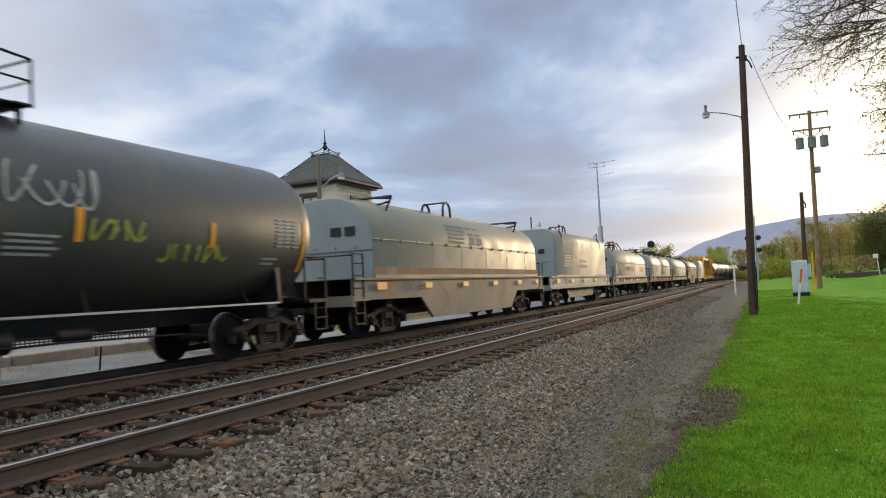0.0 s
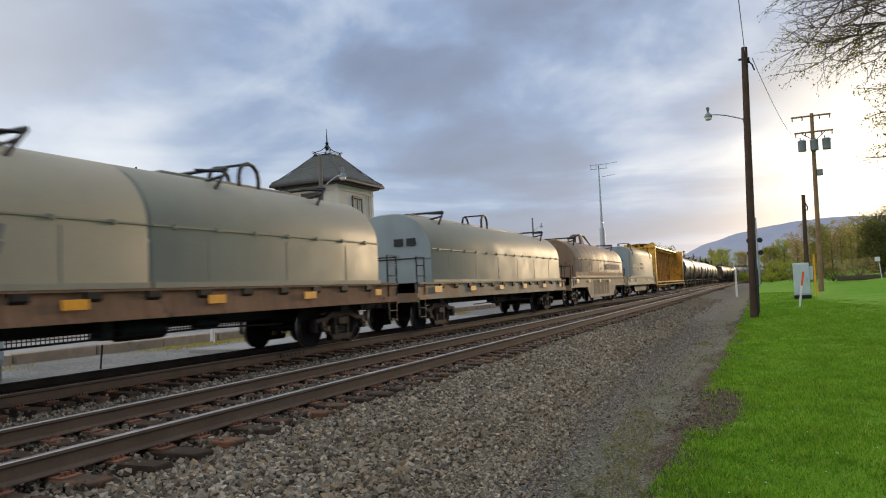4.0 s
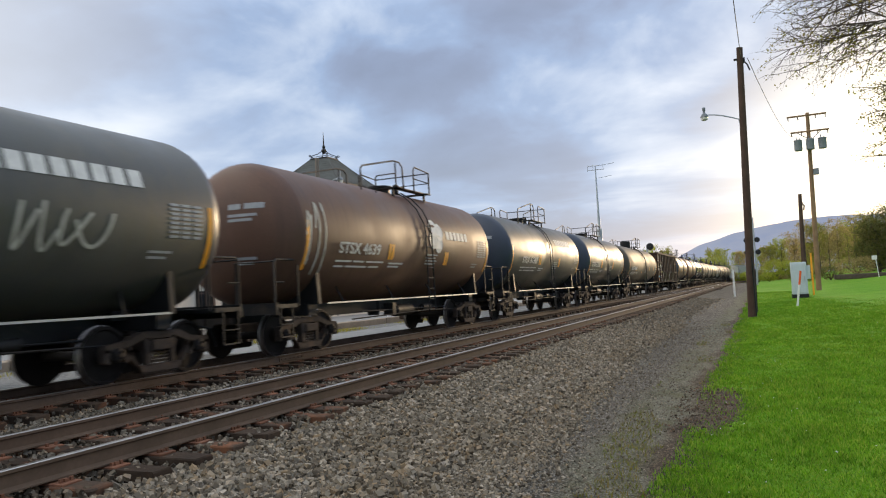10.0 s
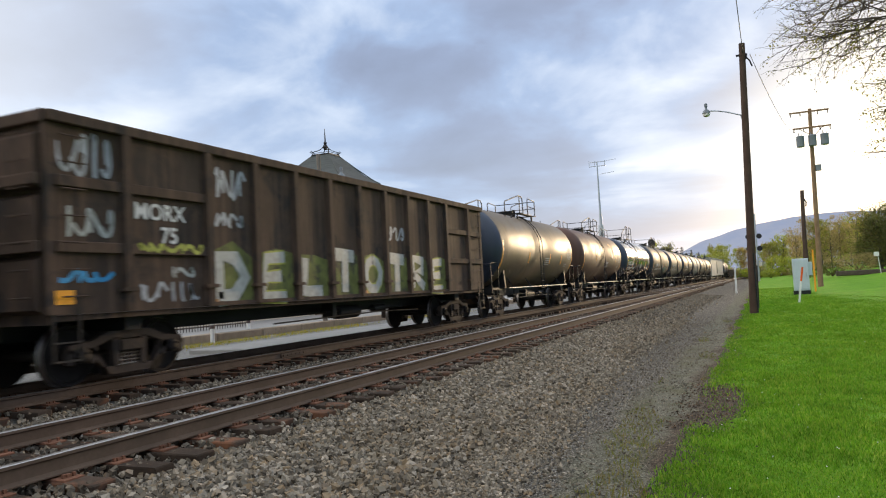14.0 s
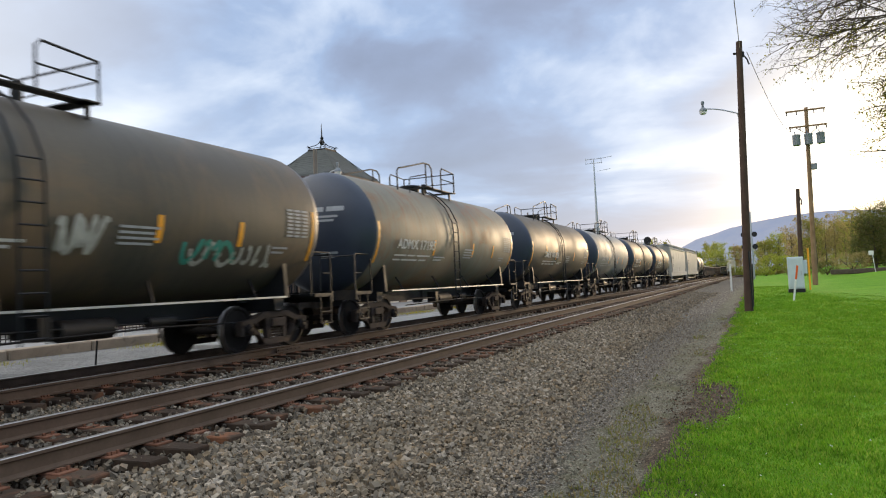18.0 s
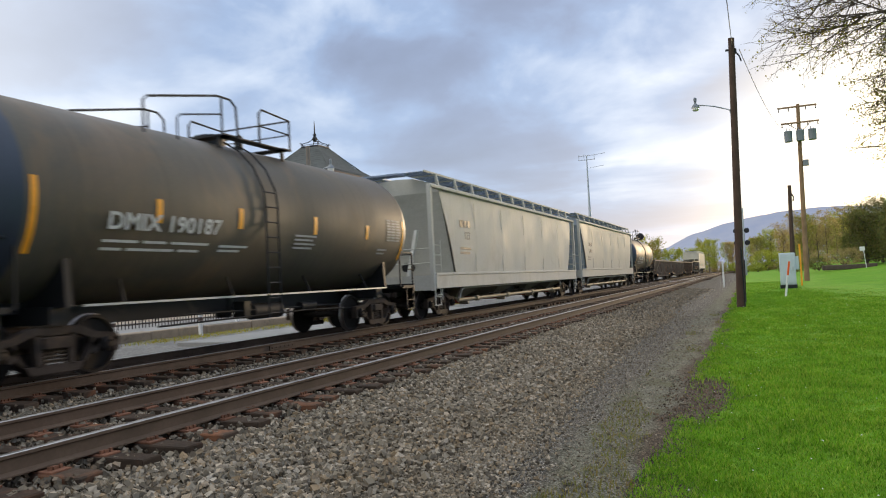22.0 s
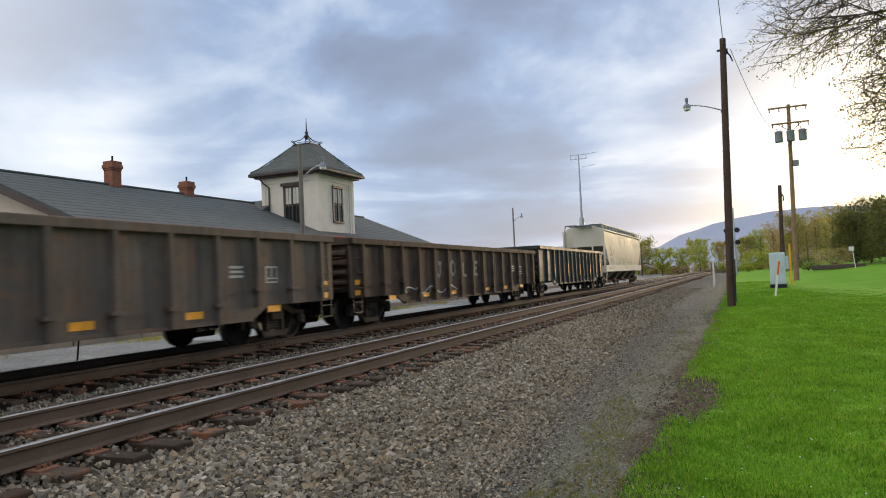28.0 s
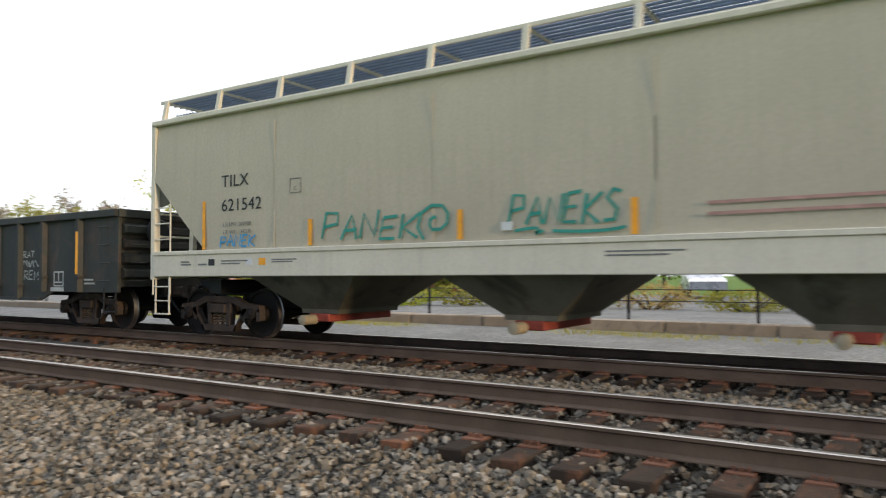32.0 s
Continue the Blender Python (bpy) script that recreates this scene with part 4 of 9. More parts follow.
def coil_car(length, label, hood, end, sill, tall=False, halves=1, belly=False, number="", num_mat=None, arch="pipe", seed=0, z_top=3.55):
    car = car_base("coil_car", label, length, length - 5.8, M_BLACK, 0.92)
    hl = length / 2 - 1.6
    base = 1.55 if belly else (1.42 if not tall else 1.52)
    w, rad = 1.43, (0.62 if tall else 1.25)
    z1 = 3.86 if tall else z_top
    gap = 0.06
    for k in range(halves):
        y0 = -hl + k * 2 * hl / halves + gap / 2
        y1 = y0 + 2 * hl / halves - gap
        sec = hood_section(w, base, z1, rad)
        b = Build()
        rings = [[(x * sc, y, base + (z - base) * sc) for x, z in sec] for y, sc in ((y0, 0.985), (y0 + 0.06, 1.0), (y1 - 0.06, 1.0), (y1, 0.985))]
        b.loft(rings, closed=False, caps=False)
        part("hood", b.mesh("hood", hood), car)
        for yy, s in ((y0, -1), (y1, 1)):
            b = Build()
            ring0 = [(x * 0.985, yy, base + (z - base) * 0.985) for x, z in sec]
            b.add(ring0, [tuple(range(len(ring0)))])
            b.box(-w * 0.97, w * 0.97, min(yy, yy + s * 0.03), max(yy, yy + s * 0.03), base + 0.72, base + 0.78)
            for x in (-0.9, -0.3, 0.3, 0.9):
                b.box(x - 0.03, x + 0.03, min(yy, yy + s * 0.06), max(yy, yy + s * 0.06), base + 0.78, base + 0.84)
            part("hood_end", b.mesh("hood_end", end), car)
        b = Build()
        for sx in (-1, 1):
            # eave seam with clips, side ribs and lower flange
            zz = base + 0.98
            if not tall:
                b.box(sx * w - 0.03, sx * w + 0.018, y0, y1, zz, zz + 0.03)
                for q in range(int((y1 - y0) / 1.05)):
                    y = y0 + 0.5 + q * 1.05
                    b.box(sx * w - 0.04, sx * w + 0.04, y - 0.035, y + 0.035, zz - 0.03, zz + 0.05)
            b.box(sx * w - 0.035, sx * w + 0.04, y0, y1, base - 0.02, base + 0.07)
            for y in (np.arange(y0 + 1.3, y1 - 0.2, 2.3) if not tall else ()):
                b.box(sx * w - 0.004, sx * w + 0.006, float(y) - 0.008, float(y) + 0.008, base + 0.05, z1 - rad)
        part("hood_trim", b.mesh("hood_trim", hood), car)
        # lifting arms on the roof
        for yy in ((y0 + 1.6, y1 - 1.6) if halves == 1 else ((y0 + y1) / 2 - 1.7, (y0 + y1) / 2 + 1.7)):
            for sx in (-1, 1):
                b = Build()
                x0_, z0_ = sx * 0.98, z1 - (0.42 if not tall else 0.06)
                if tall:
                    xo = sx * (w - 0.02)
                    b.box(xo - 0.04, xo + 0.04, yy - 0.06, yy + 0.06, z1 - 0.72, z1 - 0.40)
                    b.tube([(xo, yy, z1 - 0.45), (xo - sx * 0.14, yy + 0.08, z1 - 0.02), (xo - sx * 0.16, yy + 0.18, z1 + 0.26)], 0.032, 4)
                    b.tube([(xo - sx * 0.16, yy + 0.18, z1 + 0.22), (xo - sx * 0.22, yy - 0.42, z1 + 0.02)], 0.026, 4)
                    b.tube([(xo - sx * 0.22, yy - 0.42, z1 + 0.02), (xo - sx * 0.10, yy - 0.02, z1 - 0.16)], 0.022, 4)
                else:
                    b.tube([(x0_, yy - 0.2, z0_ - 0.1), (sx * 1.05, yy + 0.25, z0_ + 0.55)], 0.04, 4)
                    b.tube([(sx * 1.05, yy + 0.25, z0_ + 0.50), (sx * 0.75, yy - 0.3, z0_ + 0.48)], 0.03, 4)
                    b.tube([(sx * 0.6, yy + 0.1, z1 - 0.1), (sx * 1.02, yy + 0.15, z0_ + 0.4)], 0.03, 4)
                part("stacking_bracket", b.mesh("stacking_bracket", M_BLACK), car)
            if not tall:
                b = Build().tube([(-1.05, yy + 0.25, z1 + 0.14), (1.05, yy + 0.25, z1 + 0.14)], 0.035, 4)
                part("spreader_bar", b.mesh("spreader_bar", M_BLACK), car)
        ym = (y0 + y1) / 2
        b = Build()
        if arch == "plate":
            for x in (-1, 1):
                for s in (-1, 1):
                    b.tube([(x * 0.62, ym + s * 1.02, z1 - 0.14), (x * 0.30, ym + s * 0.46, z1 + 0.52), (x * 0.16, ym + s * 0.22, z1 + 0.60)], [0.05, 0.07, 0.075], 4)
                b.tube([(x * 0.2, ym, z1 - 0.05), (x * 0.14, ym, z1 + 0.58)], 0.085, 6)
            b.box(-0.26, 0.26, ym - 0.42, ym + 0.42, z1 + 0.55, z1 + 0.64, 0.02)
        else:
            for x in (-0.4, 0.4):
                b.tube([(x, ym - 0.32, z1 - 0.1)] + [(x, ym - 0.32 * math.cos(a), z1 + 0.2 + 0.3 * math.sin(a)) for a in (0, 0.5, 1.0, 1.57, 2.1, 2.6, 3.14)] + [(x, ym + 0.32, z1 - 0.1)], 0.045, 6)
            b.tube([(-0.4, ym, z1 + 0.5), (0.4, ym, z1 + 0.5)], 0.03, 6)
        part("lifting_loop", b.mesh("lifting_loop", hood if arch == "plate" else M_BLACK), car)
        if not tall:
            b = Build().box(-0.16, 0.16, y0 + 1.5, y1 - 1.5, z1 - 0.03, z1 + 0.10, 0.015)
            part("ridge_beam", b.mesh("ridge_beam", hood), car)
    if end is P_SAGE_END:
        b = Build()
        for k in range(2):
            b.box(0.62 - 0.42 * k, 0.92 - 0.42 * k, -hl - 0.003, -hl + 0.02, base + 1.12, base + 1.34)
        part("end_mark", b.mesh("end_mark", M_INK), car, "plain dark marks in place of the emblem")
    # trough sides of the frame
    L2 = length / 2 - 0.65
    b = Build()
    for sx in (-1, 1):
        x0, x1 = (sx * 1.32, sx * 1.40) if sx > 0 else (sx * 1.40, sx * 1.32)
        if belly:
            q = length / 2
            b.prism([(-L2, 1.0), (-q + 4.4, 0.98), (-q + 5.2, 0.36), (q - 5.2, 0.36), (q - 4.4, 0.98), (L2, 1.0), (L2, base), (-L2, base)], "x", x0, x1)
        else:
            b.box(x0, x1, -L2, L2, 0.96 if not tall else 1.0, base)
        b.box(min(x0, x0 + sx * 0.12), max(x1, x1 + sx * 0.06), -L2, L2, base - 0.06, base)
        b.box(min(x0, x1 + sx * 0.05), max(x1, x1 + sx * 0.05), -L2, L2, 0.92, 0.99) if not belly else None
    b.box(-1.35, 1.35, -L2, L2, 1.0, 1.1)
    part("frame_side", b.mesh("frame_side", sill), car)
    if tall:
        part("trough", Build().prism([(-length / 2 + 4.3, 1.0), (-length / 2 + 4.9, 0.42), (length / 2 - 4.9, 0.42), (length / 2 - 4.3, 1.0)], "x", -1.2, 1.2).mesh("trough", M_BLACK), car, "black trough between the bogies")
    if belly:
        for sx in (-1, 1):
            b = Build().box(*sorted((sx * (w + 0.002), sx * (w + 0.018))), -hl, hl, base + 0.07, base + 0.27)
            part("hood_skirt", b.mesh("hood_skirt", P_RUSTBAND), car, "rust-streaked lower edge of the hood")
    if not belly and not tall:
        stake = Build().prism([(-0.02, base - 0.06), (0.05, base - 0.06), (0.04, base - 0.16), (-0.02, base - 0.22)], "y", -0.14, 0.14).mesh("hood_bracket", M_BLACK)
        for sx in (-1, 1):
            for y in np.arange(-hl + 0.7, hl, 1.15):
                part("hood_bracket", stake, car, "", pose(sx * 1.41, float(y), 0, 0, 0, 0 if sx > 0 else 180))
    for s in (-1, 1):
        e = s * (length / 2 - 0.62)
        b = Build().box(-1.42, 1.42, min(e, e - s * 0.75), max(e, e - s * 0.75), 0.98, 1.06)
        b.box(-1.42, 1.42, e - 0.04, e + 0.04, 0.86, 1.12)
        part("end_platform", b.mesh("end_platform", sill), car)
        b = Build()
        for sx in (-1, 1):
            x = sx * 1.40
            b.tube([(x, e, 0.95), (x, e, 2.15)], 0.022, 5).tube([(x, e - s * 0.5, 0.95), (x, e - s * 0.5, 2.15)], 0.022, 5)
            for z in (1.3, 1.6, 1.9, 2.13):
                b.tube([(x, e, z), (x, e - s * 0.5, z)], 0.016, 5)
        b.tube([(-1.4, e, 2.1), (1.4, e, 2.1)], 0.02, 5)
        if s < 0:
            b.lathe([(e - 0.06, 0.26), (e - 0.03, 0.28), (e, 0.26)], "y", 16, (-0.55, 0, 1.75))
            b.box(-0.75, -0.35, e, e + 0.15, 1.2, 1.6, 0.02)
        part("end_ladder", b.mesh("end_ladder", end if tall else M_BLACK), car)
        for sx in (-1, 1):
            stirrup(car, s * (length / 2 - 0.9), M_BLACK, sx * 1.40, 0.98)
    brake_gear(car, 0.5)
    rows = [(-hl + 0.1, -hl + 0.62)] + [(-hl + 0.1 + 2.9 * i, -hl + 0.55 + 2.9 * i) for i in range(1, int(2 * hl / 2.9))] + [(hl - 0.3, hl)]
    for a, c in rows:
        b = Build()
        b.add([(1.465, a, base - 0.31), (1.465, c, base - 0.31), (1.465, c, base - 0.16 + (0.04 if c - a > 0.5 else 0)), (1.465, a, base - 0.16 + (0.04 if c - a > 0.5 else 0))], [(0, 1, 2, 3)])
        part("reflector", mesh_from("reflector", b.v, b.f, M_YELLOW), car, "yellow reflective plate")
    if number:
        lettering(car, number, -hl + 1.75, base - 0.33, 0.26, num_mat or M_WHITE, 1.466)
    return car, hl, base, z1


def side_logo(car, y, z, mat, x, h=0.5):
    """A plain striped mark in place of the railway's emblem, with two blocks for its letters; x is a place or a function of the height."""
    fx = x if callable(x) else (lambda q: x)

    def patch(name, quad):
        me = mesh_from(name, [(fx(b), a, b) for a, b in quad], [(0, 1, 2, 3)], mat)
        part(name, me, car)

    for k in range(5):
        z0, z1 = z + h * 0.215 * k, z + h * (0.215 * k + 0.125)
        patch("emblem_stripe", [(y + h * 0.05 * k, z0), (y + h * (2.0 + 0.16 * k), z0), (y + h * (2.09 + 0.16 * k), z1), (y + h * (0.03 + 0.05 * k), z1)])
    for a, c in ((2.85, 3.75), (3.9, 4.85)):
        for q0, q1 in ((0.0, 0.42), (0.5, 1.0)):
            patch("emblem_block", [(y + h * (a + 0.1 * q0), z + h * q0), (y + h * (c - 0.12 + 0.1 * q0), z + h * q0), (y + h * (c + 0.1 * q1), z + h * q1), (y + h * (a + 0.12 + 0.1 * q1), z + h * q1)])


def centerbeam_car(length, label, paint, rust):
    car = car_base("centerbeam_car", label, length, length - 7.0, paint, 0.85)
    L = length / 2 - 0.75
    zd, zt = 1.08, 4.64
    b = Build()
    b.box(-1.40, 1.40, -L, L, zd - 0.08, zd)
    for sx in (-1, 1):
        b.box(sx * 1.40 - 0.05, sx * 1.40 + 0.05, -L, L, zd - 0.34, zd + 0.03)
    b.prism([(-L + 4.2, zd - 0.3), (-L + 5.6, 0.42), (L - 5.6, 0.42), (L - 4.2, zd - 0.3)], "x", -0.3, 0.3)
    part("deck", b.mesh("deck", paint), car)
    winch = Build().lathe([(-0.02, 0.06), (0.10, 0.06), (0.10, 0.10), (0.14, 0.10)], "x", 10, (0, 0, zd - 0.16)).mesh("load_winch", M_STEEL)
    for y in np.arange(-L + 0.8, L - 0.4, 1.12):
        part("load_winch", winch, car, "", pose(1.44, float(y), 0))
        part("load_winch", winch, car, "", pose(-1.44, float(y), 2 * zd - 0.32, 0, 180, 0))
    # beam wall: solid end panels, panels with tall oval openings between
    t = 0.05
    wall = Build()
    yb = 8.32
    for s in (-1, 1):
        wall.box(-t, t, *sorted((s * yb, s * (L - 0.3))), zd, zt - 0.25)
    n = 13
    pitch = 2 * yb / n
    for k in range(n):
        panel = Build()
        yc = -yb + (k + 0.5) * pitch
        ry, rz0, rz1 = 0.375, 2.05, 3.75
        zo0, zo1 = (rz0, rz1)
        outer, inner = [], []
        for i in range(24):
            a = 6.283185 * i / 24
            c, s_ = math.cos(a), math.sin(a)
            zc_ = (zo0 + zo1) / 2 + (0.49 if s_ > 0 else -0.49)
            inner.append((yc + ry * c, zc_ + ry * s_ * 0.95))
            m = 1 / max(abs(c), abs(s_))
            outer.append((yc + pitch / 2 * max(-1, min(1, c * m)), (zd + zt - 0.25) / 2 + (zt - 0.25 - zd) / 2 * max(-1, min(1, s_ * m))))
        for x in (-t, t):
            v = [(x, y, z) for y, z in outer] + [(x, y, z) for y, z in inner]
            panel.add(v, [(i, (i + 1) % 24, 24 + (i + 1) % 24, 24 + i) for i in range(24)])
        v = [(-t, y, z) for y, z in inner] + [(t, y, z) for y, z in inner]
        panel.add(v, [(i, (i + 1) % 24, 24 + (i + 1) % 24, 24 + i) for i in range(24)])
        part("wall_panel", panel.mesh("wall_panel", paint), car, "pierced yellow panel of the centre beam")
    part("centre_wall", wall.mesh("centre_wall", paint), car, "pierced yellow centre beam")
    for k in range(n + 1):
        y = -yb + k * pitch
        b = Build()
        b.prism([(-0.20, zd), (0.20, zd), (0.14, zt - 0.2), (-0.14, zt - 0.2)], "y", y - 0.05, y + 0.05)
        part("post", b.mesh("post", paint), car)
        b = Build()
        for sx in (-1, 1):
            b.tube([(sx * 0.23, y + 0.09, zd), (sx * 0.17, y + 0.09, zt - 0.25)], 0.042, 6)
        part("tie_down_cable", b.mesh("tie_down_cable", rust), car)
    for s in (-1, 1):
        for y in (s * (yb + 1.15), s * (yb + 2.3), s * (yb + 3.45)):
            part("end_bay_rib", Build().box(-0.20, 0.20, y - 0.05, y + 0.05, zd, zt - 0.2).mesh("end_bay_rib", paint), car)
        for z in (2.2, 3.3):
            part("end_bay_rail", Build().box(-0.12, 0.12, *sorted((s * yb, s * (L - 0.3))), z - 0.04, z + 0.04).mesh("end_bay_rail", paint), car)
    b = Build().prism([(-0.75, zt - 0.12), (0.75, zt - 0.12), (0.72, zt), (0.0, zt + 0.08), (-0.72, zt)], "y", -L, L)
    b.box(-0.45, 0.45, -L, L, zt - 0.3, zt - 0.12)
    part("top_chord", b.mesh("top_chord", paint), car)
    for s in (-1, 1):
        b = Build().box(-1.40, 1.40, *sorted((s * L, s * (L - 0.10))), zd, zt + 0.02)
        part("bulkhead", b.mesh("bulkhead", paint), car)
        for x in (-1.35, 1.35):
            part("corner_post", Build().box(x - 0.07, x + 0.07, *sorted((s * (L + 0.004), s * (L - 0.42))), zd - 0.2, zt + 0.03, 0.01).mesh("corner_post", paint), car)
        for z in (1.6, 2.3, 3.0, 3.7, 4.3):
            part("bulkhead_rib", Build().box(-1.38, 1.38, *sorted((s * L, s * (L + 0.12))), z - 0.05, z + 0.05).mesh("bulkhead_rib", paint), car)
        for x in (-0.7, 0, 0.7):
            part("bulkhead_stay", Build().box(x - 0.05, x + 0.05, *sorted((s * L, s * (L + 0.14))), zd, zt).mesh("bulkhead_stay", paint), car)
        for sx in (-1, 1):
            stirrup(car, s * (L - 0.3), paint, sx * 1.42, 0.9)
        ladder(car, "end_ladder", s * (L + 0.2), -1.3, -0.85, 0.9, 4.4, 10, paint, 0.018, "x")
    for y in np.arange(-L + 1.2, L, 2.6):
        b = Build()
        b.add([(1.455, float(y), zd - 0.28), (1.455, float(y) + 0.42, zd - 0.28), (1.455, float(y) + 0.42, zd - 0.08), (1.455, float(y), zd - 0.08)], [(0, 1, 2, 3)])
        part("reflector", mesh_from("reflector", b.v, b.f, M_YELLOW), car)
    strip(car, L - 0.12, 1.2, 2.3, 0.12, 1.425)
    brake_gear(car, 3.0)
    return car


def gondola_car(length, label, paint, zt, ribs, z_mid, z_end, first=0.5, pitch=None, rib_w=0.13, rib_places=None, end_rows=None):
    """An open box: zt is the top, z_mid and z_end the lower edge of the side between and over the bogies."""
    car = car_base("gondola_car", label, length, length - 4.4, M_BLACK, 0.92)
    L = length / 2 - 0.5
    zf, w = 1.05, 1.45
    q = length / 2 - 3.5
    for sx in (-1, 1):
        x0, x1 = sorted((sx * (w - 0.05), sx * w))
        b = Build().prism([(-L, z_end), (-q - 0.55, z_end), (-q, z_mid), (q, z_mid), (q + 0.55, z_end), (L, z_end), (L, zt), (-L, zt)], "x", x0, x1)
        part("side_sheet", b.mesh("side_sheet", paint), car)
    part("floor_plate", Build().box(-w + 0.05, w - 0.05, -L + 0.05, L - 0.05, zf - 0.06, zf + 0.02).mesh("floor_plate", paint), car)
    n_cor = end_rows or (4 if zt < 3 else 7)
    for s in (-1, 1):
        part("end_sheet", Build().box(-w + 0.05, w - 0.05, *sorted((s * L, s * (L - 0.05))), zf - 0.1, zt).mesh("end_sheet", paint), car)
        step = (zt - zf - 0.25) / n_cor
        for k in range(n_cor):
            z = zf + 0.05 + k * step
            b = Build().prism([(s * L, z), (s * (L + 0.13), z + 0.06), (s * (L + 0.13), z + step - 0.12), (s * L, z + step - 0.05)], "x", -w + 0.1, w - 0.1)
            part("corrugation", b.mesh("corrugation", paint), car)
        part("end_cap", Build().box(-w - 0.02, w + 0.02, *sorted((s * (L - 0.08), s * (L + 0.1))), zt - 0.14, zt + 0.034, 0.01).mesh("end_cap", paint), car)
        for sx in (-1, 1):
            part("corner_post", Build().box(*sorted((sx * (w - 0.06), sx * (w + 0.015))), *sorted((s * (L - 0.14), s * (L + 0.06))), z_end, zt - 0.1, 0.01).mesh("corner_post", paint), car)
    for sx in (-1, 1):
        b = Build().box(*sorted((sx * (w - 0.08), sx * (w + 0.10))), -L - 0.05, L + 0.05, zt - 0.13, zt + 0.03, 0.015)
        part("top_chord", b.mesh("top_chord", paint), car)
        b = Build().box(*sorted((sx * w, sx * (w + 0.05))), -q, q, z_mid, z_mid + 0.07)
        part("bottom_chord", b.mesh("bottom_chord", paint), car)
    pitch = pitch or (2 * L - 2 * first) / (ribs - 1)
    ys = rib_places or [L - first - pitch * k for k in range(ribs)][::-1]
    for sx in (-1, 1):
        for y in ys:
            zb = z_mid + 0.02 if abs(y) < q else z_end
            b = Build().prism([(sx * w, y - rib_w / 2 - 0.02), (sx * (w + 0.10), y - rib_w / 2 + 0.02), (sx * (w + 0.10), y + rib_w / 2 - 0.02), (sx * w, y + rib_w / 2 + 0.02)], "z", zb, zt - 0.12)
            b.box(*sorted((sx * w, sx * (w + 0.13))), y - rib_w / 2 - 0.06, y + rib_w / 2 + 0.06, zb + 0.30, zb + 0.36)
            part("side_rib", b.mesh("side_rib", paint), car)
    heights = [z for z in np.arange(z_end + 0.25, zt - 0.2, 0.38)]
    grab = Build().tube([(0, -0.2, 0), (0, 0.2, 0)], 0.014, 5).mesh("grab_iron", paint)
    for s in (-1, 1):
        for sx in (-1, 1):
            stirrup(car, s * (L - 0.25), M_BLACK, sx * 1.45, z_end + 0.1)
            for z in heights:
                part("grab_iron", grab, car, "", pose(sx * (w + 0.07), s * (L - 0.36), float(z)))
        for z in heights:
            part("grab_iron", grab, car, "", pose(1.1, s * (L + 0.2), float(z), 0, 0, 90))
    e = L + 0.14
    b = Build().lathe([(e, 0.27), (e + 0.03, 0.29), (e + 0.06, 0.26)], "y", 16, (0.6, 0, zt - 0.42))
    part("brake_wheel", b.mesh("brake_wheel", M_BLACK), car)
    b = Build().box(0.45, 0.75, L, L + 0.14, zt - 0.62, zt - 0.22, 0.01)
    part("brake_housing", b.mesh("brake_housing", M_BLACK), car)
    brake_gear(car, 0.6)
    return car, L, w, ys


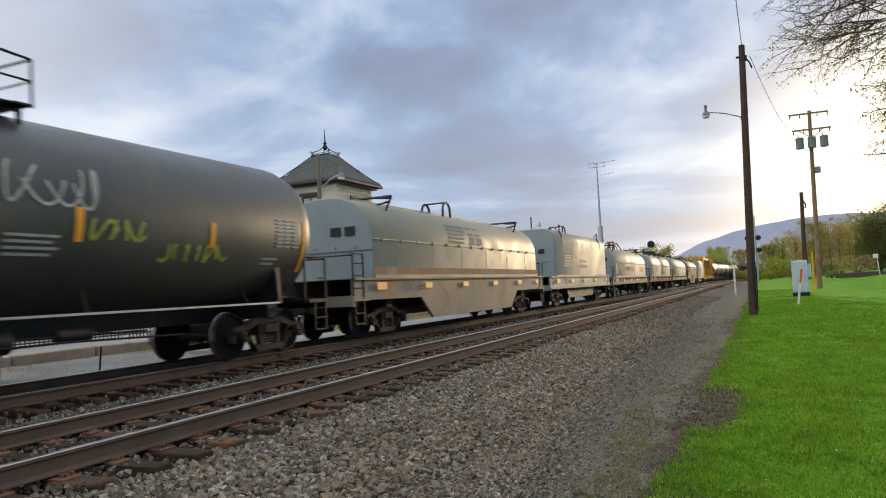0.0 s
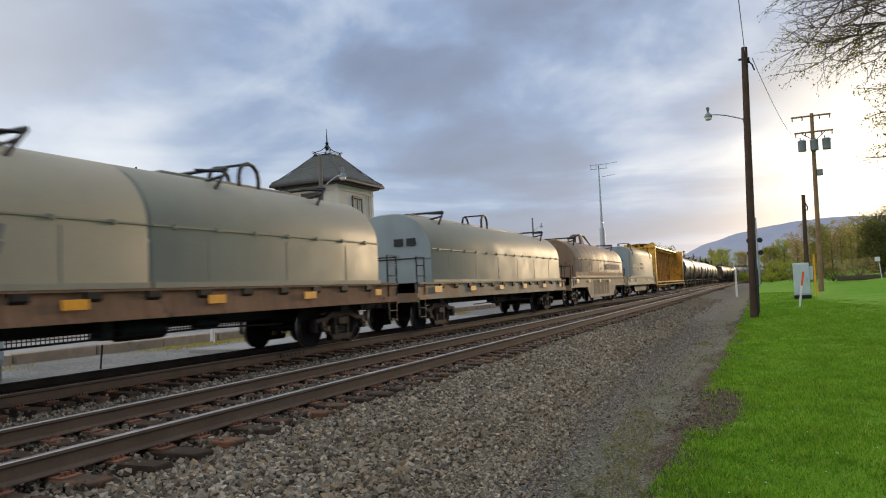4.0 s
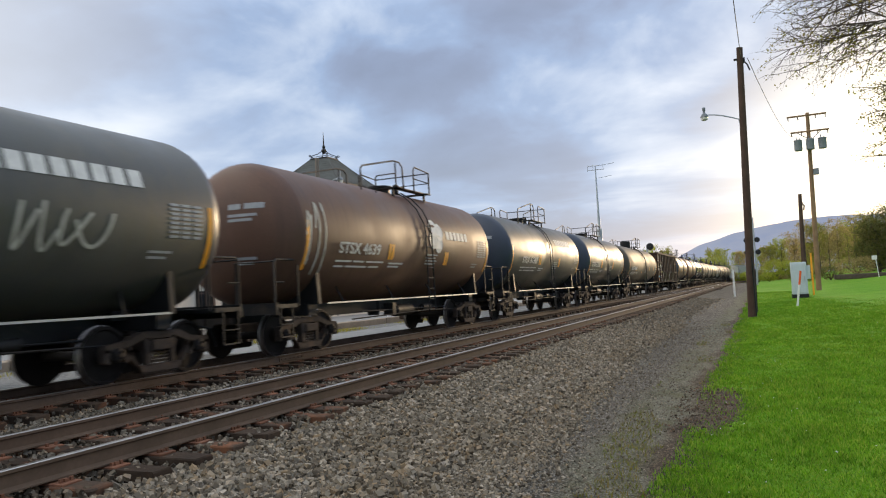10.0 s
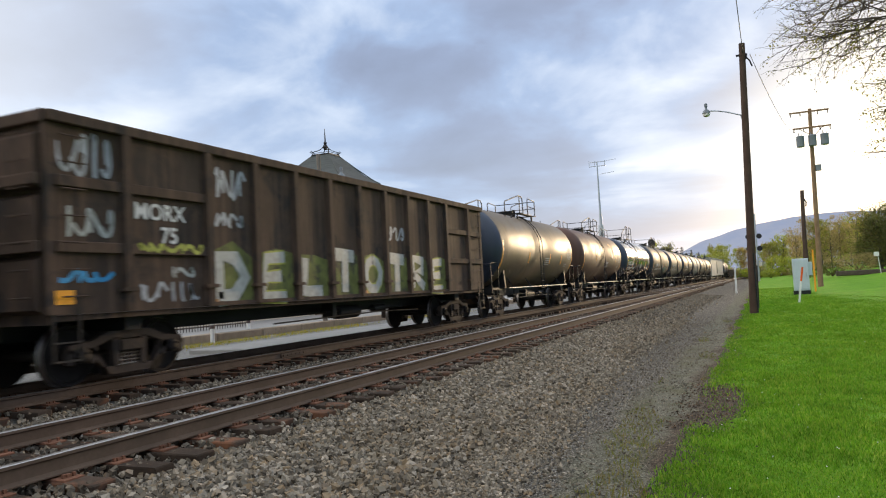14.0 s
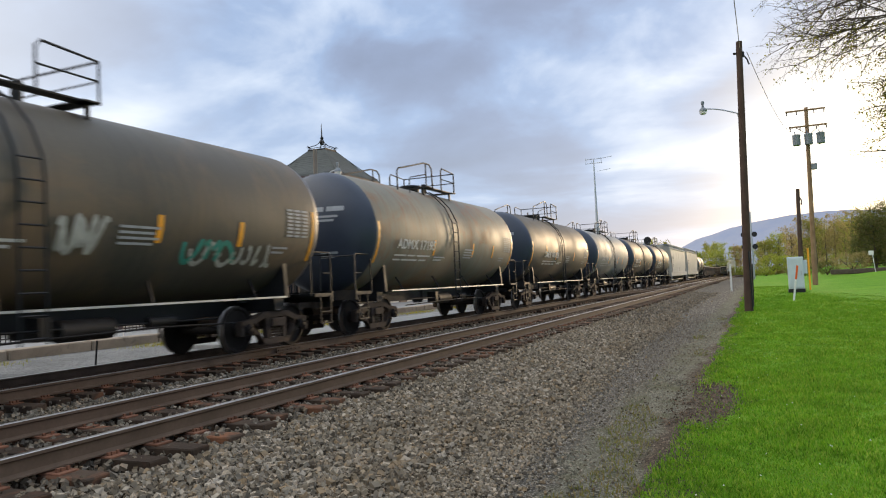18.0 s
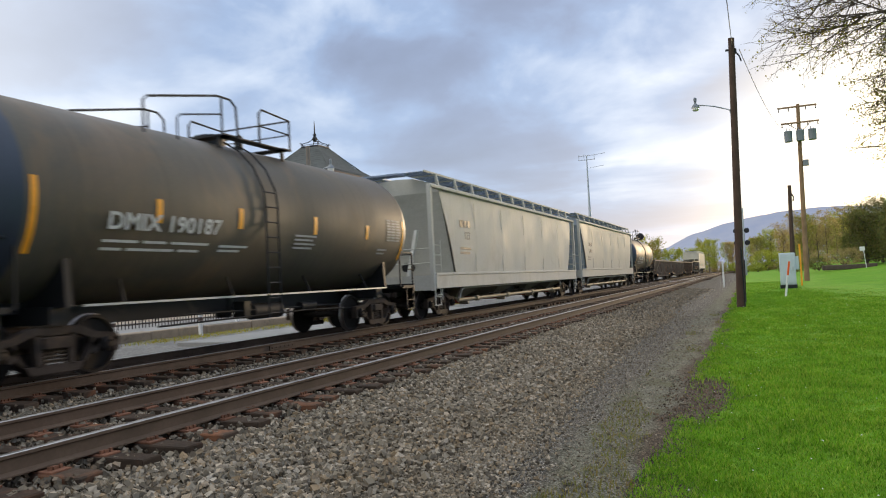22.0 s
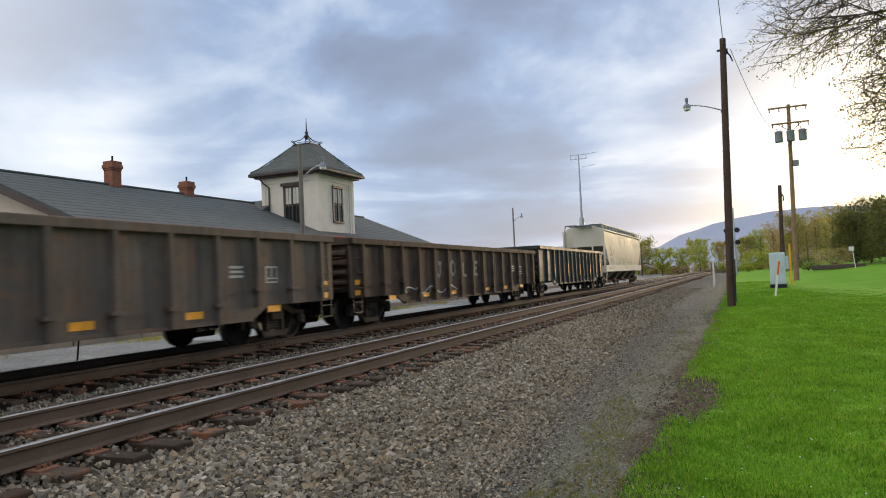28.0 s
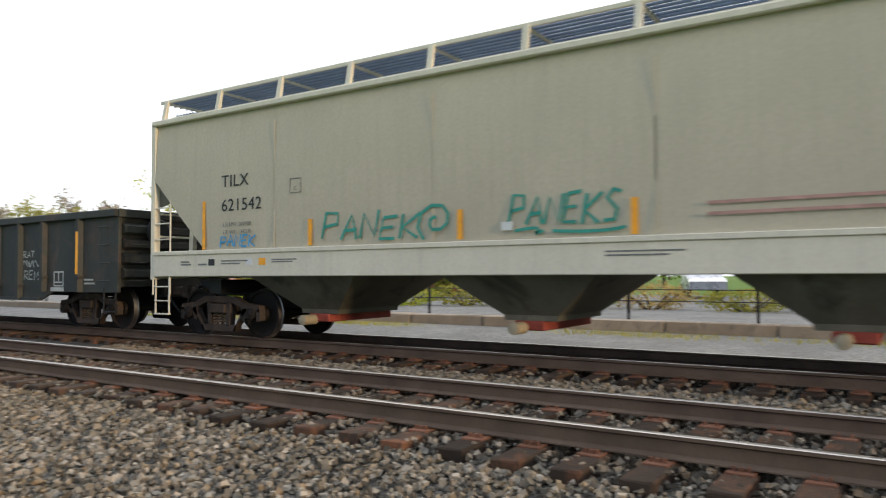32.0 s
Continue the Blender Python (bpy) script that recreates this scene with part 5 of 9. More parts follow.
def hopper_car(length, label, paint, sill_mat, end_mat, walkway, bay_mat, sill0=1.1, inset=0.12, bays=4, z_side=4.15, cut=None, lean=1.06):
    """A covered hopper: sill0 is the lower edge of the side sill, inset the step from the end post to the body's end."""
    car = car_base("covered_hopper_car", label, length, length - 4.46, M_BLACK, 0.98, inset < 0.2)
    L = length / 2 - 0.75
    Lt = L - inset
    s0, zs0, zs1, w = sill0, sill0 + 0.46, z_side, 1.50
    cut = cut or zs0 + 1.42
    pts = [(w - 0.02, zs0), (w + 0.012, zs0 + 0.7), (w + 0.012, zs0 + 1.5), (w - 0.02, zs1 - 0.35), (w - 0.06, zs1), (w - 0.35, zs1 + 0.2), (0.55, zs1 + 0.36), (0.0, zs1 + 0.4)]
    S = pts + [(-x, z) for x, z in pts[-2::-1]]
    b = Build()
    b.loft([[(x, y, z) for x, z in S] for y in (-Lt, -Lt + 1.7, -3.0, 0.0, 3.0, Lt - 1.7, Lt)], closed=False, caps=False)
    me = b.mesh("hopper_body", paint)
    # the lower end corners are cut away under the slope sheets
    bm = bmesh.new()
    bm.from_mesh(me)
    for s in (-1, 1):
        bmesh.ops.bisect_plane(bm, geom=bm.verts[:] + bm.edges[:] + bm.faces[:], plane_co=Vector((0, s * (Lt + 0.01), cut)), plane_no=Vector((0, s, -lean)).normalized(), clear_outer=True)
    bm.to_mesh(me)
    bm.free()
    part("hopper_body", me, car)
    seam = Build().box(-0.004, 0.004, -0.012, 0.012, zs0 + 0.05, zs1 - 0.3).mesh("side_seam", paint)
    for sx in (-1, 1):
        for k in range(1, 6):
            part("side_seam", seam, car, "", pose(sx * (w + 0.008), -Lt + k * Lt / 3, 0))
    for s in (-1, 1):
        top = [(x, s * Lt, z) for x, z in S if z > cut]
        b = Build().add([(1.49, s * Lt, cut)] + top + [(-1.49, s * Lt, cut)], [tuple(range(len(top) + 2))])
        part("end_sheet", b.mesh("end_sheet", end_mat), car)
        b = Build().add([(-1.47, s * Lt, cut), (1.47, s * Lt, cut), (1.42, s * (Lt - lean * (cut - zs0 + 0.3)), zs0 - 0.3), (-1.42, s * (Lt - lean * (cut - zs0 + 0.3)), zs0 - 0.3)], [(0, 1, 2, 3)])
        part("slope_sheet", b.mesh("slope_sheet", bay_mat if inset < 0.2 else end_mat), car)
        for sx in (-1, 1):
            b = Build().box(*sorted((sx * 1.38, sx * 1.512)), *sorted((s * (L + 0.03), s * (L - 0.10))), s0 - 0.06, zs1 + 0.05, 0.01)
            part("end_post", b.mesh("end_post", sill_mat), car)
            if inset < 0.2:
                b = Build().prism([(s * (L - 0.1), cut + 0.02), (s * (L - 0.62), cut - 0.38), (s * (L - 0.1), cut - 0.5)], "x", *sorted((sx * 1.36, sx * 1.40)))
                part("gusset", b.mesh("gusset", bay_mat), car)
            ladder(car, "side_ladder", sx * 1.5, s * (L - 0.05), s * (L - 0.58), s0 - 0.35, s0 + 1.5, 6, sill_mat, 0.018)
            stirrup(car, s * (L - 0.3), sill_mat, sx * 1.47, s0)
        b = Build().box(-1.38, 1.38, *sorted((s * (L - 0.08), s * L)), s0 - 0.04, s0 + 0.42)
        b.box(-1.38, 1.38, *sorted((s * (L - 2.2), s * (L - 0.08))), s0 + 0.34, s0 + 0.42)
        part("end_sill", b.mesh("end_sill", sill_mat), car)
        for x in (-0.6, 0.6):
            b = Build().prism([(s * (L - 0.02), s0 + 0.42), (s * (L - 0.14), s0 + 0.42), (s * (Lt - 0.12), s0 + 1.9), (s * (Lt - 0.0), s0 + 1.9)], "x", x - 0.05, x + 0.05)
            part("end_strut", b.mesh("end_strut", sill_mat), car)
        ladder(car, "end_ladder", s * (L + 0.06), s * 0.95, s * 1.4, 1.1, zs1 - 0.3, 10, sill_mat, 0.018, "x")
        for z in (s0 + 0.8, s0 + 1.25):
            part("end_railing", Build().tube([(-1.38, s * (L - 0.04), z), (1.38, s * (L - 0.04), z)], 0.02, 5).mesh("end_railing", sill_mat), car)
        b = Build().lathe([(s * (L - 0.62), 0.14), (s * (L - 0.2), 0.14)], "y", 12, (0.45, 0, s0 + 0.7))
        part("air_reservoir", b.mesh("air_reservoir", M_BLACK), car)
        b = Build()
        for x in np.arange(-0.62, 0.63, 0.06):
            b.box(float(x) - 0.012, float(x) + 0.012, *sorted((s * (L - 0.1), s * (L + 0.42))), zs1 + 0.37, zs1 + 0.40)
        for d0 in np.arange(-0.1, 0.43, 0.104):
            b.box(-0.64, 0.64, s * (L + float(d0)) - 0.014, s * (L + float(d0)) + 0.014, zs1 + 0.36, zs1 + 0.41)
        part("crossover_platform", mesh_from("crossover_platform", b.v, b.f, walkway), car)
    for sx in (-1, 1):
        part("side_sill", Build().box(*sorted((sx * 1.40, sx * 1.53)), -L + 0.1, L - 0.1, s0, zs0 - 0.02, 0.012).mesh("side_sill", sill_mat), car)
        part("sill_lip", Build().box(*sorted((sx * 1.38, sx * 1.552)), -L + 0.1, L - 0.1, zs0 - 0.05, zs0 + 0.03, 0.01).mesh("sill_lip", sill_mat), car)
        part("roof_rail", Build().box(*sorted((sx * (w - 0.09), sx * (w + 0.04))), -L, L, zs1 - 0.05, zs1 + 0.06, 0.02).mesh("roof_rail", sill_mat), car)
    # outlet bays
    pitch = 4.1 if length > 20.5 else (2 * L - 4.4) / bays
    for k in range(bays):
        yc = (k - (bays - 1) / 2) * pitch
        q4 = lambda hy, hx, z: [(-hx, yc - hy, z), (hx, yc - hy, z), (hx, yc + hy, z), (-hx, yc + hy, z)]
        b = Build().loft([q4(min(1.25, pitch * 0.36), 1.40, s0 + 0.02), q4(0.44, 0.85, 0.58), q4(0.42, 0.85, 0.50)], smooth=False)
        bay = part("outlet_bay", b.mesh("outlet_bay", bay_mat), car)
        b = Build().box(-0.9, 0.9, yc - 0.24, yc + 0.24, 0.36, 0.50, 0.02)
        part("outlet_gate", b.mesh("outlet_gate", M_GATE), bay, "rust-red outlet gate")
        b = Build().lathe([(0.88, 0.09), (1.2, 0.09), (1.21, 0.05)], "x", 10, (0, yc - 0.1, 0.40))
        part("gate_pinion", b.mesh("gate_pinion", M_PINION), bay)
    # roof hatch and running boards
    part("roof_hatch", Build().box(-0.35, 0.35, -Lt + 0.6, Lt - 0.6, zs1 + 0.36, zs1 + 0.47, 0.02).mesh("roof_hatch", sill_mat), car)
    bar = Build().box(-0.4, 0.4, -0.04, 0.04, zs1 + 0.36, zs1 + 0.5).mesh("hatch_bar", sill_mat)
    for y in np.arange(-Lt + 1.2, Lt - 0.6, 1.4):
        part("hatch_bar", bar, car, "", pose(0, float(y), 0))
    zr = zs1 + 0.45
    for sx in (-1, 1):
        b = Build()
        for y in np.arange(-L + 0.05, L - 0.02, 0.055):
            b.box(*sorted((sx * 0.45, sx * 1.30)), float(y), float(y) + 0.018, zr, zr + 0.025)
        for x in (0.45, 0.6, 0.72, 0.86, 1.0, 1.14, 1.28):
            b.box(*sorted((sx * x, sx * (x + 0.015))), -L, L, zr - 0.01, zr + 0.03)
        part("running_board", mesh_from("running_board", b.v, b.f, walkway), car, "open steel grating walkway")
        brk = Build().prism([(sx * 1.46, zs1 - 0.02), (sx * 1.36, zr + 0.02), (sx * 1.30, zr + 0.02), (sx * 1.38, zs1 - 0.02)], "y", -0.045, 0.045)
        brk.box(*sorted((sx * 0.5, sx * 1.34)), -0.02, 0.02, zr - 0.04, zr)
        brk = brk.mesh("walkway_bracket", sill_mat)
        for y in np.arange(-Lt + 0.1, Lt, 1.6):
            part("walkway_bracket", brk, car, "", pose(0, float(y), 0))
        part("walkway_edge", Build().box(*sorted((sx * 1.29, sx * 1.33)), -L, L, zr - 0.01, zr + 0.05).mesh("walkway_edge", sill_mat), car)
    if inset > 0.3:
        brake_gear(car, 0.0)
        b = Build().tube([(1.25, -L + 2.6, 0.55), (1.3, -L + 2.7, 0.85), (1.32, -L + 3.0, 0.92), (1.32, L - 3.2, 0.92), (1.3, L - 2.9, 0.7)], 0.045, 8)
        part("train_pipe", b.mesh("train_pipe", sill_mat), car, "pale pipe along the lower side")
        b = Build().tube([(1.2, -L + 2.6, 0.50), (1.22, L - 2.8, 0.50)], 0.06, 8)
        for k in range(bays):
            b.lathe([(-0.14, 0.10), (0.14, 0.10)], "y", 10, (1.21, (k - (bays - 1) / 2) * 3.6, 0.50))
        part("unloading_pipe", b.mesh("unloading_pipe", M_PINION), car, "tan unloading pipe under the outlets")
    return car, L, Lt, w


M_GATE = material("rusty_red_gate", (0.30, 0.07, 0.05), 0.8, 0.1, 0.35, 5.0, 0.2, 30)
M_PINION = material("pinion_tan", (0.33, 0.28, 0.19), 0.7, 0.1, 0.25, 5.0, 0.1, 30)
# steel grating, with the sky seen through its mesh painted in as blue
M_GRATE = material("sky_tinted_grating", (0.22, 0.27, 0.36), 0.5, 0.5, 0.2, 5.0, 0.05, 40)

# paints
P_RUSTBAND = material("rust_streaked_skirt", (0.33, 0.19, 0.105), 0.75, 0, 0.25, 1.5, 0.05, 30, stain=(0.36, 0.30, 0.21), stain_scale=1.2, stain_cut=0.5, streak=0.5, streak_col=(0.26, 0.10, 0.05))
C_DRIP = material("pale_drip", (0.46, 0.41, 0.34), 0.8, 0, 0.25, 5.0, 0.0)
C_DIM = material("dim_white_print", (0.36, 0.37, 0.38), 0.6, 0, 0.2, 6.0, 0.0)
P_SAGE = material("sage_hood_paint", (0.28, 0.255, 0.185), 0.58, 0.0, 0.14, 0.7, 0.04, 30, stain=(0.29, 0.24, 0.17), stain_scale=0.7, stain_cut=0.58, streak=0.35, streak_col=(0.30, 0.25, 0.18))
P_SAGE_END = material("blue_grey_hood_end", (0.30, 0.35, 0.36), 0.5, 0.0, 0.10, 0.7, 0.04, 30, streak=0.25)
P_PALE = material("pale_grey_hood_paint", (0.31, 0.285, 0.225), 0.6, 0.0, 0.10, 0.6, 0.04, 30, streak=0.3, streak_col=(0.33, 0.28, 0.21))
P_BROWN_HOOD = material("brown_hood_paint", (0.25, 0.16, 0.10), 0.6, 0.0, 0.2, 0.7, 0.06, 30, stain=(0.12, 0.08, 0.06), stain_scale=0.8, streak=0.35, streak_col=(0.42, 0.36, 0.30))
P_SILL = material("weathered_frame_paint", (0.27, 0.24, 0.185), 0.65, 0.0, 0.2, 0.9, 0.06, 30, stain=(0.30, 0.15, 0.06), stain_scale=0.9, stain_cut=0.5, streak=0.6, streak_col=(0.33, 0.17, 0.07))
P_RUSTSILL = material("rusty_frame_paint", (0.26, 0.15, 0.09), 0.8, 0.0, 0.3, 1.2, 0.1, 30, stain=(0.12, 0.08, 0.06), stain_scale=1.5, streak=0.5)
P_YELLOW = material("centerbeam_yellow", (0.82, 0.44, 0.06), 0.55, 0.0, 0.2, 0.9, 0.05, 30, stain=(0.22, 0.10, 0.03), stain_scale=1.4, stain_cut=0.52, streak=0.75, streak_col=(0.24, 0.12, 0.04))
P_TANK_BLACK = material("tank_black", (0.066, 0.067, 0.060), 0.46, 0.0, 0.25, 0.7, 0.04, 25, stain=(0.085, 0.078, 0.06), stain_scale=0.8, stain_cut=0.52, streak=0.5, streak_col=(0.08, 0.07, 0.05))
P_TANK_GLOSS = material("tank_gloss_black", (0.018, 0.019, 0.020), 0.2, 0.0, 0.2, 0.7, 0.01, 25, coat=0.4)
P_TANK_HEAD = material("tank_head_blue_black", (0.034, 0.043, 0.064), 0.46, 0.0, 0.25, 0.8, 0.03, 25)
P_TANK_BROWN = material("tank_brown", (0.125, 0.066, 0.044), 0.54, 0.0, 0.18, 0.7, 0.04, 25, streak=0.35, streak_col=(0.05, 0.03, 0.025))
P_TANK_DIRT = material("tank_dusty_black", (0.092, 0.080, 0.062), 0.6, 0.0, 0.22, 0.6, 0.03, 25, stain=(0.135, 0.098, 0.064), stain_scale=0.5, stain_cut=0.5, streak=0.22, streak_col=(0.03, 0.03, 0.028))
P_TANK_TAN = material("tank_tan_dust", (0.15, 0.11, 0.065), 0.5, 0.0, 0.3, 0.7, 0.05, 25, stain=(0.06, 0.05, 0.04), stain_scale=0.6, stain_cut=0.55, streak=0.4)
P_TANK_RUST = material("tank_rusty_grey", (0.20, 0.187, 0.145), 0.6, 0.0, 0.3, 0.7, 0.05, 25, stain=(0.24, 0.11, 0.045), stain_scale=0.55, stain_cut=0.54, streak=0.5, streak_col=(0.2, 0.1, 0.05))
P_TANK_GREY = material("tank_grey", (0.25, 0.255, 0.24), 0.62, 0.0, 0.25, 0.6, 0.04, 25, stain=(0.09, 0.085, 0.075), stain_scale=0.7, stain_cut=0.54, streak=0.4)
P_GON = material("gondola_black", (0.13, 0.103, 0.080), 0.75, 0.0, 0.4, 0.9, 0.2, 18, stain=(0.17, 0.105, 0.07), stain_scale=1.4, stain_cut=0.5, streak=0.4, streak_col=(0.03, 0.03, 0.03))
P_GON_RUST = material("gondola_rust_brown", (0.075, 0.050, 0.036), 0.8, 0.0, 0.4, 0.9, 0.2, 18, stain=(0.03, 0.028, 0.026), stain_scale=1.2, stain_cut=0.5, streak=0.6, streak_col=(0.16, 0.10, 0.07))
P_GON_GREEN = material("gondola_dark_olive", (0.036, 0.037, 0.031), 0.62, 0.0, 0.45, 1.6, 0.35, 9, stain=(0.065, 0.046, 0.036), stain_scale=1.6, stain_cut=0.52, streak=0.3)
P_HOP = material("hopper_putty_grey", (0.48, 0.425, 0.32), 0.66, 0.0, 0.07, 0.5, 0.03, 20, streak=0.22, streak_col=(0.34, 0.30, 0.22))
P_HOP_SILL = material("hopper_cream_sill", (0.63, 0.58, 0.465), 0.66, 0.0, 0.07, 0.6, 0.02, 20, streak=0.15)
# bays and slope sheets: darker than the hopper sides, with darker patches
P_HOP_BAY = material("hopper_dark_bay", (0.14, 0.13, 0.10), 0.7, 0.0, 0.35, 0.9, 0.1, 20, stain=(0.06, 0.055, 0.045), stain_scale=1.0)
P_HOP_WHITE = material("hopper_pale_grey", (0.49, 0.475, 0.42), 0.72, 0.0, 0.08, 0.5, 0.03, 20, stain=(0.38, 0.36, 0.31), stain_scale=0.5, streak=0.3, streak_col=(0.34, 0.32, 0.27))
P_HOP_GREY = material("hopper_mid_grey", (0.39, 0.39, 0.35), 0.72, 0.0, 0.08, 0.5, 0.03, 20, streak=0.3)
P_HOP_BLUE = material("hopper_blue_grey_frame", (0.30, 0.35, 0.40), 0.5, 0.0, 0.12, 0.6, 0.03, 20, streak=0.3)
C_TEAL = material("teal_spray", (0.04, 0.27, 0.21), 0.6, 0, 0.2, 6.0, 0.0)
C_BLUE = material("blue_spray", (0.05, 0.30, 0.55), 0.6, 0, 0.2, 6.0, 0.0)
C_PALE = material("pale_spray", (0.40, 0.40, 0.36), 0.6, 0, 0.3, 6.0, 0.0)
C_LIME = material("lime_spray", (0.34, 0.36, 0.06), 0.6, 0, 0.3, 6.0, 0.0)
C_MOSS = material("dull_lime_spray", (0.15, 0.16, 0.05), 0.7, 0, 0.4, 3.0, 0.0, stain=(0.05, 0.045, 0.04), stain_scale=2.5, stain_cut=0.5)
C_RED = material("red_spray", (0.34, 0.10, 0.065), 0.6, 0, 0.3, 6.0, 0.0)
C_ORANGE = material("orange_spray", (0.60, 0.28, 0.10), 0.6, 0, 0.3, 6.0, 0.0)
C_REDPALE = material("faded_red_stripe", (0.42, 0.24, 0.20), 0.6, 0, 0.3, 4.0, 0.0)
C_FADED_INK = material("worn_black_print", (0.075, 0.06, 0.05), 0.7, 0, 0.3, 6.0, 0.0)
C_FADED = material("faded_print", (0.18, 0.18, 0.17), 0.7, 0, 0.2, 6.0, 0.0)

# ---- the train: places along the line at the start ----
JOINTS = [-2.9, 14.36, 32.06, 47.56, 64.72, 83, 101, 118.2, 133.74, 160.66, 174.44, 188.48, 202.56, 216.55, 234.56, 252.3, 265.92,
          280, 293.82, 308.11, 321.94, 335.98, 350.06, 363.85, 378.04, 399.16, 420.75, 434.82, 453.14, 471.61, 489.86, 508.16, 529.76]
TRAIN, ROLLING = [], []


def couple(car):
    i = len(TRAIN)
    TRAIN.append((car, (JOINTS[i] + JOINTS[i + 1]) / 2))
    while len(ROLLING) < len(WHEELSETS):
        wheels, axle = WHEELSETS[len(ROLLING)]
        ROLLING.append((wheels, axle, (JOINTS[i] + JOINTS[i + 1]) / 2))


def car_length():
    i = len(TRAIN)
    return JOINTS[i + 1] - JOINTS[i]


def assemble():
    std = ((-1.9, 2.05, 2.5), (1.3, 2.05, 2.5), (3.3, 2.05, 2.5))
    c, sf, hl = tank_car(car_length(), "black tank car with pale and lime graffiti along its side", P_TANK_BLACK, P_TANK_HEAD, 1.51, 2.54, strips=((-3.2, 2.2, 2.8), (1.6, 2.1, 2.6), (4.35, 2.1, 2.55)))
    scrawl(c, 0.5, 2.0, 2.55, 3.2, C_PALE, 3, sf, strokes=4)
    scrawl(c, 1.8, 2.9, 2.1, 2.5, C_LIME, 4, sf, strokes=4, r=0.03)
    scrawl(c, 3.1, 4.7, 1.85, 2.15, C_LIME, 5, sf, strokes=6, r=0.03)
    couple(c)
    c, hl, zb, zt = coil_car(car_length(), "sage-grey coil car with a round steel hood and rust-streaked deep frame", P_SAGE, P_SAGE_END, P_SILL, belly=True, number="165192", num_mat=M_INK, z_top=3.70)
    side_logo(c, -2.3, zb + 1.08, C_FADED, lambda q: 0.19 + 1.25 * math.sqrt(max(0.0, 1 - max(0.0, (q - zt + 1.15) / 1.15) ** 2)), 0.62)
    couple(c)
    c, hl, zb, zt = coil_car(car_length(), "pale grey coil car with a tall flat-sided hood", P_PALE, P_SAGE_END, P_PALE, tall=True, number="163585", num_mat=M_INK)
    side_logo(c, -4.4, zb + 0.5, M_INK, 1.435, 0.6)
    bars(c, [(-0.95 + 0.232 * k, -0.77 + 0.232 * k, zb + 0.73, 0.16) for k in range(7)] + [(-1.08 + 0.24 * k, -0.89 + 0.24 * k, zb + 0.47, 0.16) for k in range(8)], M_INK, x=1.44)
    couple(c)
    c, hl, zb, zt = coil_car(car_length(), "sage-grey coil car with a red painted-over side and dark stakes", P_SAGE, P_SAGE_END, P_SILL, number="165149", num_mat=M_INK, arch="plate")
    side_logo(c, -5.9, zb + 0.42, C_FADED, 1.435, 0.5)
    scrawl(c, -3.3, 0.8, zb + 0.48, zb + 0.72, C_RED, 8, None, 1.437, 0.09, 11)
    part("orange_patch", Build().box(1.437, 1.441, -6.62, -6.25, zb + 0.2, zb + 0.95).mesh("orange_patch", C_ORANGE), c, "orange rust-coloured sprayed patch")
    scrawl(c, 4.2, 5.4, zb + 0.35, zb + 0.8, C_RED, 9, None, 1.437, 0.03, 4)
    couple(c)
    c, hl, zb, zt = coil_car(car_length(), "sage-grey coil car with two hoods on a rusty frame", P_SAGE, P_SAGE_END, P_RUSTSILL, halves=2, number="163801", num_mat=M_WHITE)
    side_logo(c, -4.4, zb + 0.45, C_FADED, 1.435, 0.4)
    couple(c)
    c, hl, zb, zt = coil_car(car_length(), "sage-grey coil car with a single round hood", P_SAGE, P_SAGE_END, P_SILL)
    couple(c)
    c, hl, zb, zt = coil_car(car_length(), "brown coil car with pale streaks and a graffiti-covered deep frame", P_BROWN_HOOD, P_BROWN_HOOD, P_SILL, belly=True, arch="plate", z_top=3.6)
    side_logo(c, -5.2, zb + 0.36, C_FADED_INK, 1.435, 0.5)
    bars(c, [(1.0 + 0.5 * k, 1.35 + 0.5 * k, zb + 0.5, 0.32) for k in range(9)], C_FADED)
    for k in range(9):
        y = -5.3 + 1.25 * k + 0.12 * math.sin(k * 2.3)
        line = [(y + 0.012 * q * (1 if k % 2 else -1), zt - 0.1 - q * (0.24 + 0.03 * (k % 3))) for q in range(7)]
        v, f = ribbon(line, 0.03)
        part("bird_lime_streak", mesh_from("bird_lime_streak", [(0.192 + 1.25 * math.sqrt(max(0.0, 1 - max(0.0, (z - zt + 1.15) / 1.15) ** 2)), yy, z) for yy, z in v], f, C_DRIP), c, "pale drip down the brown hood")
    for k, (y0, y1) in enumerate(((-2.6, -1.75), (-1.65, -0.6), (-0.5, 0.55), (0.65, 1.2), (1.3, 2.1))):
        b = Build()
        for q in range(2 if k != 3 else 1):
            ya = y0 + (y1 - y0) * 0.5 * q
            yb = ya + (y1 - y0) * (0.38 if k != 3 else 0.7)
            b.add([(1.405, ya, 0.52), (1.405, yb, 0.52), (1.405, yb + 0.1, 1.36), (1.405, ya - 0.05, 1.36)], [(0, 1, 2, 3)])
        b.add([(1.406, y0, 1.12), (1.406, y1, 1.0), (1.406, y1, 1.30), (1.406, y0, 1.36)], [(0, 1, 2, 3)])
        part("painted_letter", mesh_from("painted_letter", b.v, b.f, C_FADED_INK), c, "large dark painted letter shape")
    for y in (-3.2, 3.0):
        v, f = ribbon([(y, 0.55), (y - 0.2, 0.95), (y, 1.38), (y + 0.2, 0.95), (y, 0.55), (y - 0.12, 0.9), (y + 0.1, 1.0)], 0.018)
        part("chalk_mark", mesh_from("chalk_mark", [(1.404, yy, z) for yy, z in v], f, C_FADED_INK), c)
    couple(c)
